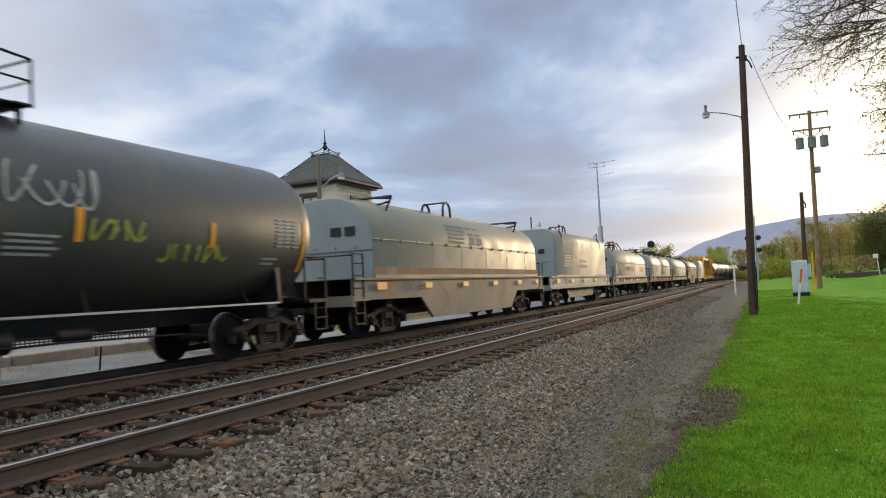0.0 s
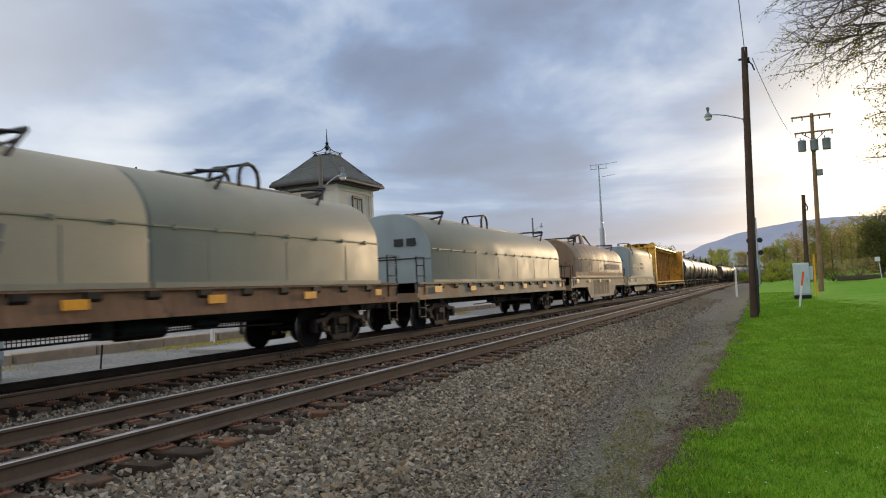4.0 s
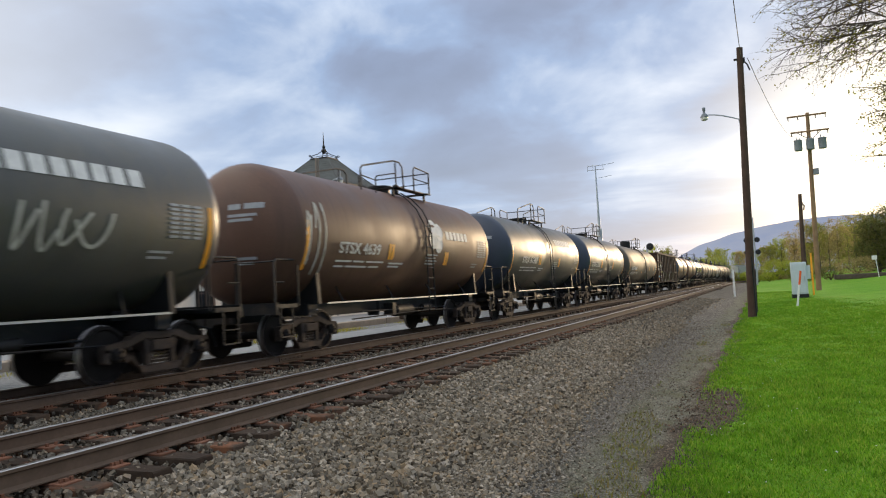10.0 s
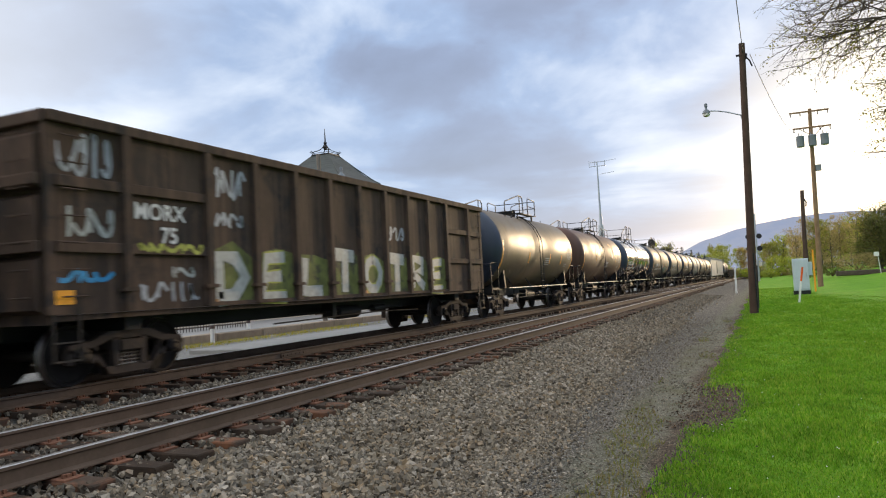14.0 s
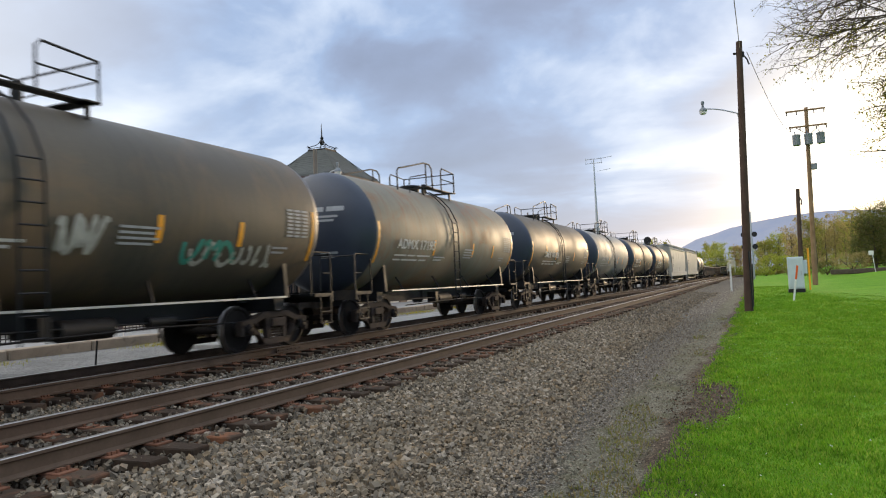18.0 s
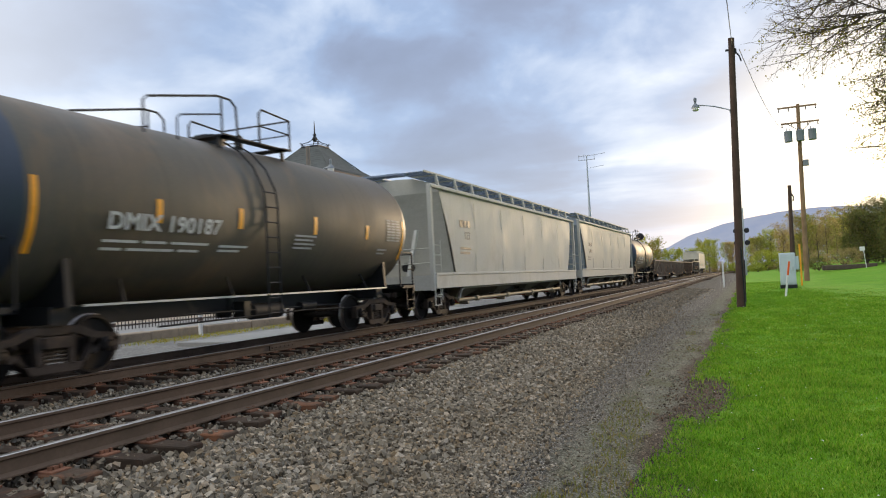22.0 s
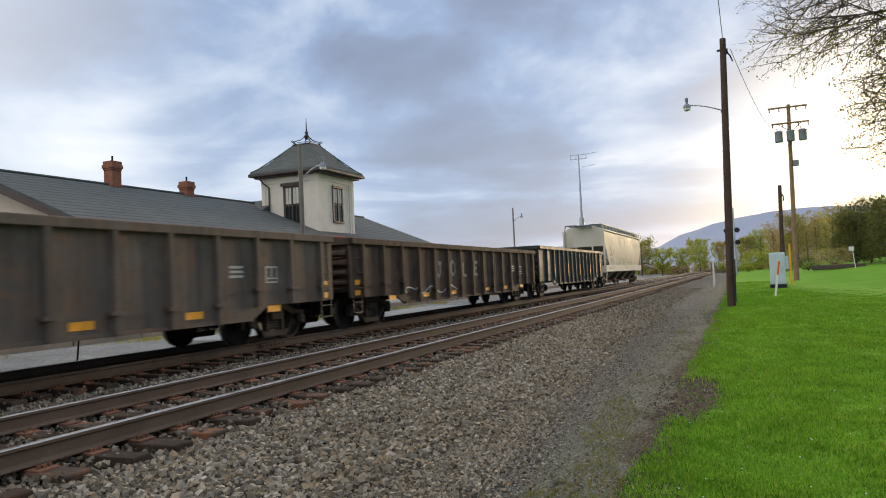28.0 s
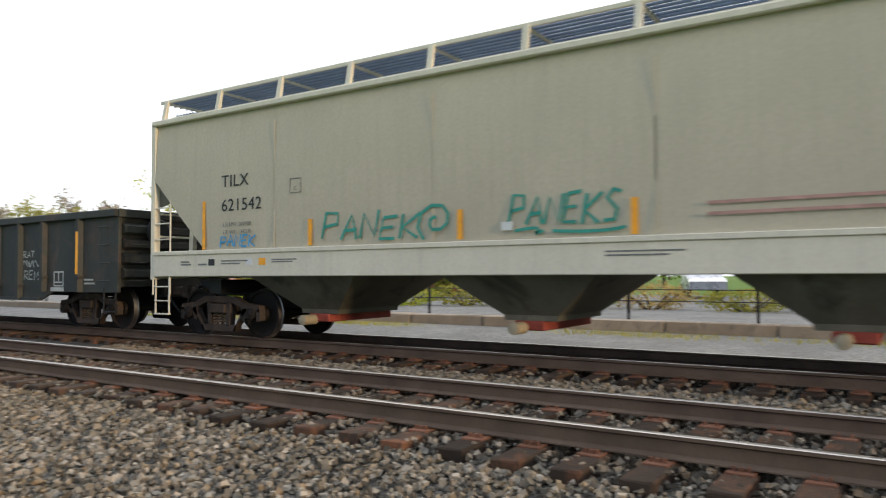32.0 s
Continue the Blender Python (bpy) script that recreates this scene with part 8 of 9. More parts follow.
def poles():
    p = thing("lamp_pole", None, "dark timber pole with a gooseneck street lamp", "street lamp", at=pose(-0.37, 31.2, -0.47))
    part("pole", pole_mesh(10.85, 0.17, 0.118, (0.30, 0)).mesh("pole", M_WOODPOLE), p)
    gooseneck(p, (0.10, 0, 7.95), (-1.22, -0.05, 8.3), M_GALV)
    b = Build().box(0.05, 0.42, -0.04, 0.04, 10.35, 10.42).lathe([(10.2, 0.05), (10.42, 0.05)], "z", 8, (0.42, 0, 0))
    b.tube([(0.42, 0, 10.3), (0.55, 0, 10.1), (0.62, 0.1, 9.9)], 0.03, 5)
    part("insulator", b.mesh("insulator", M_IRON), p)
    b = Build().tube([(0.16, -0.12, 0.0), (0.14, -0.16, 2.4)], 0.03, 5).tube([(0.2, 0.1, 0.2), (0.24, 0.12, 1.9)], 0.02, 5)
    part("conduit", b.mesh("conduit", M_IRON), p)

    u = thing("utility_pole", None, "weathered timber utility pole with crossarms and transformers", "utility pole", at=pose(4.75, 72.2, -0.35))
    part("pole", pole_mesh(15.9, 0.23, 0.15, (0.25, 0)).mesh("pole", M_WOODPALE), u)
    for z, x0, x1 in ((15.65, -1.45, 1.75), (14.2, -1.25, 1.85)):
        a = part("crossarm", Build().box(x0, x1, -0.2, -0.06, z - 0.07, z + 0.07, 0.01).mesh("crossarm", M_WOODPALE), u)
        for x in (x0 + 0.1, x0 + 0.9, x1 - 0.9, x1 - 0.1):
            part("insulator", Build().lathe([(z - 0.36, 0.03), (z - 0.3, 0.06), (z - 0.22, 0.03), (z - 0.16, 0.06), (z - 0.07, 0.02)], "z", 8, (x, -0.13, 0)).mesh("insulator", M_IRON), a)
    for x in (-0.72, 0.25, 1.22):
        b = Build().lathe([(12.46, 0.30), (12.5, 0.335), (13.3, 0.335), (13.36, 0.36), (13.4, 0.36), (13.46, 0.26), (13.5, 0.06)], "z", 16, (x, -0.5, 0))
        b.tube([(x - 0.08, -0.5, 13.4), (x - 0.12, -0.5, 13.72)], 0.045, 6).tube([(x + 0.14, -0.5, 13.4), (x + 0.16, -0.5, 13.6)], 0.03, 6)
        b.box(x - 0.05, x + 0.05, -0.2, -0.05, 12.7, 13.2)
        part("transformer", b.mesh("transformer", M_TRANSFORMER), u, "grey can transformer")
    part("brace", Build().tube([(-0.7, -0.1, 14.15), (0.2, -0.1, 13.5)], 0.03, 4).tube([(1.2, -0.1, 14.15), (0.3, -0.1, 13.3)], 0.03, 4).mesh("brace", M_IRON), u)
    part("switch_box", Build().box(0.35, 0.8, -0.25, 0.15, 10.25, 10.8, 0.03).mesh("switch_box", M_TRANSFORMER), u)

    s = thing("short_pole", None, "shorter grey timber pole with a yellow guard", "utility pole", at=pose(2.99, 59.2, -0.4))
    part("pole", pole_mesh(7.4, 0.17, 0.13, (0.18, 0)).mesh("pole", M_WOODPOLE), s)
    part("pole_guard", Build().box(0.5, 0.62, -0.06, 0.06, -0.1, 3.0, 0.01).mesh("pole_guard", M_YELLOW), s, "yellow guard strip")
    part("insulator", Build().tube([(0.2, 0, 6.9), (0.4, 0, 6.5), (0.35, 0, 6.2)], 0.05, 5).mesh("insulator", M_IRON), s)

    c = thing("electrical_cabinet", None, "pale blue-grey electrical cabinet on the lawn", "cabinet", at=pose(2.42, 54.3, -0.42))
    part("cabinet_body", Build().box(-0.46, 0.5, -0.35, 0.35, 0.2, 2.35, 0.03).mesh("cabinet_body", M_PAINTGREY), c)
    d = part("cabinet_door", Build().box(-0.42, 0.46, -0.375, -0.35, 0.3, 2.25, 0.01).mesh("cabinet_door", M_PAINTGREY), c)
    part("handle", Build().box(0.3, 0.36, -0.40, -0.375, 1.1, 1.4).mesh("handle", M_GALV), d)
    part("plinth", Build().box(-0.5, 0.54, -0.38, 0.38, -0.1, 0.2).mesh("plinth", M_IRON), c)
    part("meter_box", Build().box(0.5, 0.72, -0.2, 0.2, 1.2, 2.1, 0.02).mesh("meter_box", M_PAINTGREY), c)

    m = thing("cable_marker", None, "slanting white cable marker with an orange cap", "marker post", at=pose(1.66, 41.0, -0.45))
    part("post", Build().tube([(0, 0, -0.1), (0.17, 0, 1.05)], 0.05, 8).mesh("post", M_PVC), m)
    part("cap", Build().tube([(0.17, 0, 1.05), (0.28, 0, 1.75)], 0.05, 8).mesh("cap", M_ORANGE), m, "orange cap")

    w = thing("mile_post", None, "white trackside post at the lawn's edge", "post", at=pose(-1.95, 63.9, -0.47))
    part("post", Build().box(-0.07, 0.07, -0.07, 0.07, -0.1, 2.2, 0.02).mesh("post", M_PVC), w)

    wire("power_cable", (-0.05, 31.1, 10.0), (-0.35, 6.0, 11.6), 0.4, "black power cable slung from the lamp pole")
    wire("power_cable", (0.2, 31.2, 9.9), (3.6, 72.2, 13.5), 0.6, "black power cable slung between the poles")

    # platform lamps
    for x, y, h, tip in ((-17.0, 26.05, 7.25, (0.95, 0.25)), (-23.0, 77.6, 8.8, (0.9, 0.3))):
        q = thing("platform_lamp", None, "slim grey timber platform pole with a curved lamp arm", "street lamp", "platform lamps", at=pose(x, y, -0.05))
        part("pole", pole_mesh(h, 0.105, 0.085).mesh("pole", M_GREYPOLE), q)
        gooseneck(q, (0.05, 0, h - 1.5), (tip[0], tip[1], h - 0.95), M_GALV)
    # antenna mast and equipment by the line
    a = thing("antenna_mast", None, "tall tapering steel radio mast with a yagi antenna", "mast", at=pose(-17.0, 86.0, -0.3))
    part("lower_tube", Build().lathe([(0, 0.42), (8.0, 0.30), (8.05, 0.16), (9.4, 0.15)], "z", 14).mesh("lower_tube", M_GALV), a)
    part("upper_tube", Build().lathe([(8.0, 0.15), (15.6, 0.06)], "z", 8).mesh("upper_tube", M_GALV), a)
    b = Build()
    for z in (15.1, 15.6):
        b.tube([(-0.95, 0, z), (1.0, 0, z)], 0.04, 5)
    for x in (-0.95, -0.3, 0.9):
        b.tube([(x, 0, 15.0), (x, 0, 15.75)], 0.03, 5)
    b.tube([(0.9, 0, 15.6), (2.2, 0.2, 15.75)], 0.03, 5).tube([(0.3, 0, 14.1), (1.9, 0.3, 14.3)], 0.03, 5)
    part("yagi_antenna", b.mesh("yagi_antenna", M_GALV), a)
    h = thing("equipment_hut", None, "grey equipment hut at the foot of the mast", "equipment hut", at=pose(-15.6, 84.0, -0.3))
    part("hut_body", Build().box(-1.1, 1.1, -1.6, 1.6, 0.0, 2.4, 0.03).mesh("hut_body", M_GALV), h)
    part("hut_roof", Build().box(-1.25, 1.25, -1.75, 1.75, 2.4, 2.55, 0.03).mesh("hut_roof", M_PAINTGREY), h)
    part("hut_door", Build().box(1.1, 1.13, -0.5, 0.4, 0.1, 2.1, 0.01).mesh("hut_door", M_PAINTGREY), h)
    for k, y in enumerate((110.0,)):
        s = thing("signal_mast", None, "railway signal mast with ladder and black signal heads", "signal", at=pose(-15.4, y, -0.3))
        part("mast", Build().lathe([(0, 0.16), (6.9, 0.12)], "z", 10, (0.5, 0, 0)).mesh("mast", M_GALV), s)
        for z in (5.0, 6.6):
            hd = part("signal_head", Build().lathe([(-0.10, 0.52), (0.10, 0.52)], "y", 18, (0.95, -0.2, z)).mesh("signal_head", M_IRON), s)
            part("hood", Build().lathe([(-0.5, 0.12), (-0.1, 0.13)], "y", 10, (0.95, -0.2, z)).mesh("hood", M_IRON), hd)
        b = Build()
        for x in (-0.55, 0.0):
            b.tube([(x, 0, 0), (x, 0, 6.4)], 0.04, 5)
        for q in range(20):
            b.tube([(-0.55, 0, 0.3 + q * 0.31), (0.0, 0, 0.3 + q * 0.31)], 0.025, 4)
        for z in (3.0, 5.6):
            b.box(-0.6, 0.5, -0.5, 0.3, z, z + 0.05)
        part("ladder", b.mesh("ladder", M_GALV), s)
    # second signal, right of the line, seen behind the lamp pole
    s = thing("signal_mast", None, "slim signal mast with black round heads beside the curve", "signal", at=pose(-0.35, 128.0, -0.3))
    part("mast", Build().lathe([(0, 0.16), (11.0, 0.11)], "z", 10).mesh("mast", M_GALV), s)
    for z in (5.3, 7.3):
        for x in (-1.5, 0.55):
            part("signal_head", Build().lathe([(-0.12, 0.42), (0.12, 0.42)], "y", 16, (x * 0.8, -0.3, z)).mesh("signal_head", M_IRON), s)


poles()


# ---- ballast and grass ----
def bed_height(x):
    return np.interp(x, [-12.6, -11.9, -8.2, -4.75, -4.2, -3.4, -2.2], [-0.34, -0.30, -0.30, -0.30, -0.36, -0.46, -0.47])


def stones(name, px, py, r0, r1, seed, lift, label, mat=None):
    r = np.random.default_rng(seed)
    n = len(px)
    base = np.array([(x, y, z) for x in (-1, 1) for y in (-1, 1) for z in (-1, 1)], float)
    size = r.uniform(r0, r1, (n, 1, 1)) * r.uniform(0.65, 1.25, (n, 1, 3))
    v = base[None] * (1 + r.uniform(-0.45, 0.25, (n, 8, 3))) * size
    q = r.normal(size=(n, 4))
    q /= np.linalg.norm(q, axis=1, keepdims=True)
    w, x, y, z = q.T
    m = np.stack([1 - 2 * (y * y + z * z), 2 * (x * y - z * w), 2 * (x * z + y * w), 2 * (x * y + z * w), 1 - 2 * (x * x + z * z), 2 * (y * z - x * w), 2 * (x * z - y * w), 2 * (y * z + x * w), 1 - 2 * (x * x + y * y)], 1).reshape(n, 3, 3)
    v = np.einsum("nij,nkj->nki", m, v)
    v += np.stack([px, py, bed_height(px) + r.uniform(0.0, lift, n)], 1)[:, None]
    quads = np.array([(0, 1, 3, 2), (4, 6, 7, 5), (0, 4, 5, 1), (2, 3, 7, 6), (0, 2, 6, 4), (1, 5, 7, 3)])
    f = (quads[None] + (np.arange(n) * 8)[:, None, None]).reshape(-1, 4)
    me = tri_mesh(name, v.reshape(-1, 3), f)
    me.materials.append(mat or M_GRAVEL)
    return thing(name, me, label, "ballast", kind="stuff")


def ballast():
    r = np.random.default_rng(11)

    def strip_of(n, x0, x1, y0, y1, near=True):
        y = y0 + (y1 - y0) * (r.uniform(0, 1, n) ** (1.5 if near else 1.0))
        return r.uniform(x0, x1, n) + np.abs(r.normal(0, 0.28 if x1 > -3.4 else 0.02, n)) ** 1.3, y

    parts = [strip_of(46000, -4.95, -3.0, 1.0, 24), strip_of(5000, -4.95, -3.0, 24, 60), strip_of(15000, -4.95, -2.6, -14, 1.0, False),
             strip_of(22000, -7.35, -4.9, 0.0, 30), strip_of(11000, -7.35, -4.9, -14, 0.0, False), strip_of(12000, -9.05, -7.35, 0.0, 30), strip_of(9000, -9.05, -7.35, -14, 0.0, False),
             strip_of(3500, -11.6, -9.0, 0, 24), strip_of(3000, -11.6, -9.0, -14, 0, False), strip_of(3500, -13.2, -11.5, 0, 30), strip_of(2000, -13.2, -11.5, -14, 0, False)]
    for name, some, seed, mat, label in (("ballast_stones", parts[:3] + parts[5:7], 12, M_GRAVEL, "grey crushed-stone ballast beside the ties"), ("ballast_bed", parts[3:5] + parts[7:], 16, M_GRAVEL_DARK, "dirty ballast between the rails, under-train shade in its colour")):
        px, py = np.concatenate([p[0] for p in some]), np.concatenate([p[1] for p in some])
        stones(name, px, py, 0.010, 0.028, seed, 0.046 if mat is M_GRAVEL else 0.095, label, mat)
    # the coarse stone thins out into fine dark gravel; it has spilled farther out close by
    n = 34000
    y = 2.0 + 26 * r.uniform(0, 1, n) ** 1.7
    edge = np.interp(y, [3, 6, 10, 15, 25], [-1.75, -1.95, -2.35, -2.65, -2.75])
    x = -3.2 + (edge + 3.2) * r.uniform(0, 1, n) ** 0.85 + r.normal(0, 0.16, n)
    stones("spilled_ballast", x, y, 0.006, 0.017, 17, 0.014, "smaller crushed stone spilled over the edge of the path", M_GRAVEL)
    n = 16000
    x = -3.2 + np.abs(r.normal(0, 0.85, n))
    y = 2.5 + 24 * r.uniform(0, 1, n) ** 1.6
    stones("loose_gravel", x, y, 0.004, 0.011, 13, 0.006, "fine loose gravel scattered on the dark path", M_GRAVEL_FINE)
    x, y = r.uniform(-3.2, -1.0, 3000), 3 + 27 * r.uniform(0, 1, 3000) ** 1.4
    stones("scattered_stones", x, y, 0.005, 0.012, 14, 0.006, "single stones strewn over the path", M_GRAVEL_FINE)


ballast()


M_CLOD = island_material("earth_clod", [(0.05, 0.04, 0.03), (0.10, 0.076, 0.053), (0.21, 0.13, 0.085), (0.14, 0.11, 0.08), (0.07, 0.056, 0.042)], 0.95)


def lawn():
    r = np.random.default_rng(21)
    n, m = 270000, 13000
    y = 3.2 + 75 * r.uniform(0, 1, n) ** 2.3
    x = -0.95 + (1.3 + 0.16 * y) * r.uniform(0, 1, n)
    # tufts that the mower left a little higher
    ty = 3.2 + 45 * r.uniform(0, 1, m) ** 2.0
    tx = -0.9 + (1.3 + 0.16 * ty) * r.uniform(0, 1, m)
    pick = r.integers(0, m, 150000)
    x = np.concatenate([x, tx[pick] + r.normal(0, 0.03, len(pick)) * (1 + ty[pick] / 30)])
    y = np.concatenate([y, ty[pick] + r.normal(0, 0.035, len(pick)) * (1 + ty[pick] / 30)])
    tall = np.concatenate([np.full(n, 0.85), 0.9 + 0.8 * r.uniform(0, 1, m)[pick]])
    edge = -0.80 + 0.06 * np.sin(y * 0.9) + 0.05 * np.sin(y * 2.7 + 1) + r.normal(0, 0.07, len(x))
    bite = ((x - BARE[0]) / BARE[2]) ** 2 + ((y - BARE[1]) / BARE[3]) ** 2 + r.normal(0, 0.2, len(x)) < 0.85        # bare earth patch at the edge
    keep = (x > edge) & ~(bite & (r.uniform(0, 1, len(x)) < 0.93))
    x, y, tall = x[keep], y[keep], tall[keep]
    swell = 0.8 + 0.35 * np.sin(x * 2.3 + np.sin(y * 1.1) * 1.6) * np.sin(y * 1.7 + x)
    blades("lawn_grass", x, y, np.full(len(x), -0.47), 0.016 * tall * swell, 0.048 * tall * swell, [(0.048, 0.14, 0.012), (0.115, 0.30, 0.02), (0.19, 0.43, 0.035), (0.075, 0.205, 0.015), (0.30, 0.44, 0.08), (0.13, 0.33, 0.025)], 22, "short bright green mown grass in uneven tufts", 0.0050 * (1 + y / 14), 0.9,
           ((0.3, 0.35, (0.66, 0.7, 0.6)), (1.9, 0.6, (0.52, 0.58, 0.5)), (0.16, 0.5, (1.5, 1.2, 1.4))))
    n = 9000
    y = 3.2 + 26 * r.uniform(0, 1, n) ** 1.5
    x = -1.6 + 0.7 * r.uniform(0, 1, n)
    keep = np.sin(y * 1.7) + np.sin(x * 7 + y * 0.6) + 1.2 * (y < 7.5) - 0.8 * (y > 10) > 0.6
    blades("path_weeds", x[keep], y[keep], np.full(keep.sum(), -0.47), 0.015, 0.05, [(0.10, 0.14, 0.03), (0.17, 0.18, 0.06), (0.20, 0.16, 0.08)], 23, "thin weeds on the worn asphalt edge", 0.006, 1.0)
    # clods and leaf litter on the bare patch
    m = 500
    cx = BARE[0] + BARE[2] * r.uniform(-0.9, 0.9, m) - 0.05
    cy = BARE[1] + BARE[3] * r.uniform(-1.0, 1.0, m)
    stones("earth_clods", cx, cy, 0.004, 0.012, 15, 0.008, "brown clods and leaf litter on the bare patch", M_CLOD)
    n = 90
    y = 4 + 30 * r.uniform(0, 1, n)
    x = -0.6 + (0.9 + 0.15 * y) * r.uniform(0, 1, n)
    v, f = [], []
    for k in range(n):
        c = (x[k], y[k], -0.405)
        o = len(v)
        v += [(c[0] - 0.007, c[1], c[2]), (c[0], c[1] - 0.007, c[2]), (c[0] + 0.007, c[1], c[2]), (c[0], c[1] + 0.007, c[2]), (c[0], c[1], c[2] + 0.008)]
        f += [(o, o + 1, o + 4), (o + 1, o + 2, o + 4), (o + 2, o + 3, o + 4), (o + 3, o, o + 4)]
    thing("clover_flowers", mesh_from("clover_flowers", v, f, M_PVC), "tiny white flowers in the lawn", "flowers", kind="stuff")


lawn()

# ---- trees ----
M_BARK = material("tree_bark", (0.09, 0.07, 0.055), 0.9, 0, 0.3, 4.0, 0.4, 30)


def leaf_material(name, cols):
    m = island_material(name, cols, 0.65, thin=0.5)
    return m


L_SPRING = leaf_material("spring_leaves", [(0.22, 0.30, 0.04), (0.33, 0.40, 0.07), (0.42, 0.42, 0.11), (0.17, 0.26, 0.04)])
L_BROWN = leaf_material("budding_twigs", [(0.34, 0.25, 0.16), (0.42, 0.32, 0.20), (0.36, 0.33, 0.15), (0.26, 0.20, 0.13)])
L_DARK = leaf_material("evergreen_needles", [(0.085, 0.105, 0.045), (0.13, 0.155, 0.06), (0.19, 0.19, 0.08), (0.15, 0.13, 0.07)])
L_OLIVE = leaf_material("young_leaves", [(0.17, 0.20, 0.05), (0.26, 0.28, 0.08), (0.32, 0.28, 0.09)])
L_BUD = leaf_material("maple_buds", [(0.13, 0.14, 0.035), (0.24, 0.23, 0.05), (0.14, 0.09, 0.05)])
L_MAUVE = leaf_material("bare_mauve_twigs", [(0.26, 0.22, 0.25), (0.34, 0.30, 0.33), (0.24, 0.24, 0.20), (0.20, 0.17, 0.18)])
L_GREEN = leaf_material("bright_leaves", [(0.14, 0.28, 0.03), (0.22, 0.36, 0.05), (0.10, 0.20, 0.03)])


def leaf_cloud(pts, size, seed, flat=0.4):
    """A small bent leaf quad at each point."""
    r = np.random.default_rng(seed)
    n = len(pts)
    d = r.normal(size=(n, 3))
    d /= np.linalg.norm(d, axis=1, keepdims=True)
    e = np.cross(d, r.normal(size=(n, 3)))
    e /= np.linalg.norm(e, axis=1, keepdims=True)
    s = size * r.uniform(0.5, 1.3, (n, 1))
    v = np.stack([pts - d * s, pts + e * s * flat, pts + d * s, pts - e * s * flat], 1).reshape(-1, 3)
    return v, np.arange(n * 4).reshape(n, 4)


def tree(name, x, y, z, h, spread, leaf, label, seed, n_leaf=1400, size=0.22, trunk=0.2, form="round", group=""):
    """Trunk with rising limbs and twigs, leaves scattered along them. Forms: round, tall (upright and feathery), dense (boughs down to the ground)."""
    r = random.Random(seed)
    t = thing(name, None, label, "tree", group, at=pose(x, y, z))
    b, tips = Build(), []
    top = {"round": 0.7, "tall": 0.92, "dense": 0.85}[form]
    lowest = {"round": 0.10, "tall": 0.12, "dense": 0.03}[form]
    lx, ly = 0.03 * h * r.uniform(-1, 1), 0.03 * h * r.uniform(-1, 1)
    axis = lambda u: Vector((lx * u * u, ly * u, h * u))
    b.tube([axis(0) - Vector((0, 0, 0.3)), axis(0.2), axis(top * 0.6), axis(top)], [trunk, trunk * 0.8, trunk * 0.5, trunk * 0.15], 7)
    nb = {"round": 22, "tall": 26, "dense": 34}[form]
    for k in range(nb):
        a = k * 2.4 + r.uniform(-0.4, 0.4)
        u = lowest + (top - lowest) * (k + r.random()) / nb
        v = (u - lowest) / (1.02 - lowest)
        width = {"round": math.sqrt(max(0.05, 1 - (1.7 * v - 0.75) ** 2)), "tall": 0.55 + 0.45 * math.sin(3.1 * v), "dense": math.sqrt(max(0.06, 1 - v * v * 0.95))}[form]
        ln = spread * width * r.uniform(0.7, 1.08)
        rise = {"round": 0.55, "tall": 1.3, "dense": 0.18}[form] * ln * r.uniform(0.6, 1.3)
        rise = min(rise, max(0.1, h * 1.02 - h * u))
        p0 = axis(u)
        p1 = p0 + Vector((math.cos(a) * ln * 0.55, math.sin(a) * ln * 0.55, rise * 0.45))
        p2 = p0 + Vector((math.cos(a + r.uniform(-0.25, 0.25)) * ln, math.sin(a + r.uniform(-0.25, 0.25)) * ln, rise))
        b.tube([p0, p1, p2], [trunk * 0.32, trunk * 0.17, trunk * 0.04], 4, caps=False)
        tips += [p0.lerp(p1, 0.6), p1, p1.lerp(p2, 0.35), p1.lerp(p2, 0.7), p2]
        for q in range(3):
            c = p1.lerp(p2, r.uniform(0, 0.9))
            e = c + Vector((r.uniform(-1, 1), r.uniform(-1, 1), r.uniform(-0.1, 1.0))) * ln * 0.42
            b.tube([c, c.lerp(e, 0.5) + Vector((0, 0, 0.03 * ln)), e], [trunk * 0.12, trunk * 0.07, trunk * 0.025], 3, caps=False)
            tips += [e, c.lerp(e, 0.5), c.lerp(e, 0.8)]
    part("trunk", b.mesh("trunk", M_BARK), t)
    rr = np.random.default_rng(seed)
    idx = rr.integers(0, len(tips), n_leaf)
    cen = np.array([tuple(p) for p in tips])[idx]
    off = rr.normal(size=(n_leaf, 3)) * spread * {"round": 0.10, "tall": 0.11, "dense": 0.13}[form]
    p = cen + off
    p[:, 2] = np.maximum(p[:, 2], 0.1)
    v, f = leaf_cloud(p, size, seed + 1)
    me = tri_mesh("crown", v, f)
    me.materials.append(leaf)
    part("crown", me, t)
    return t


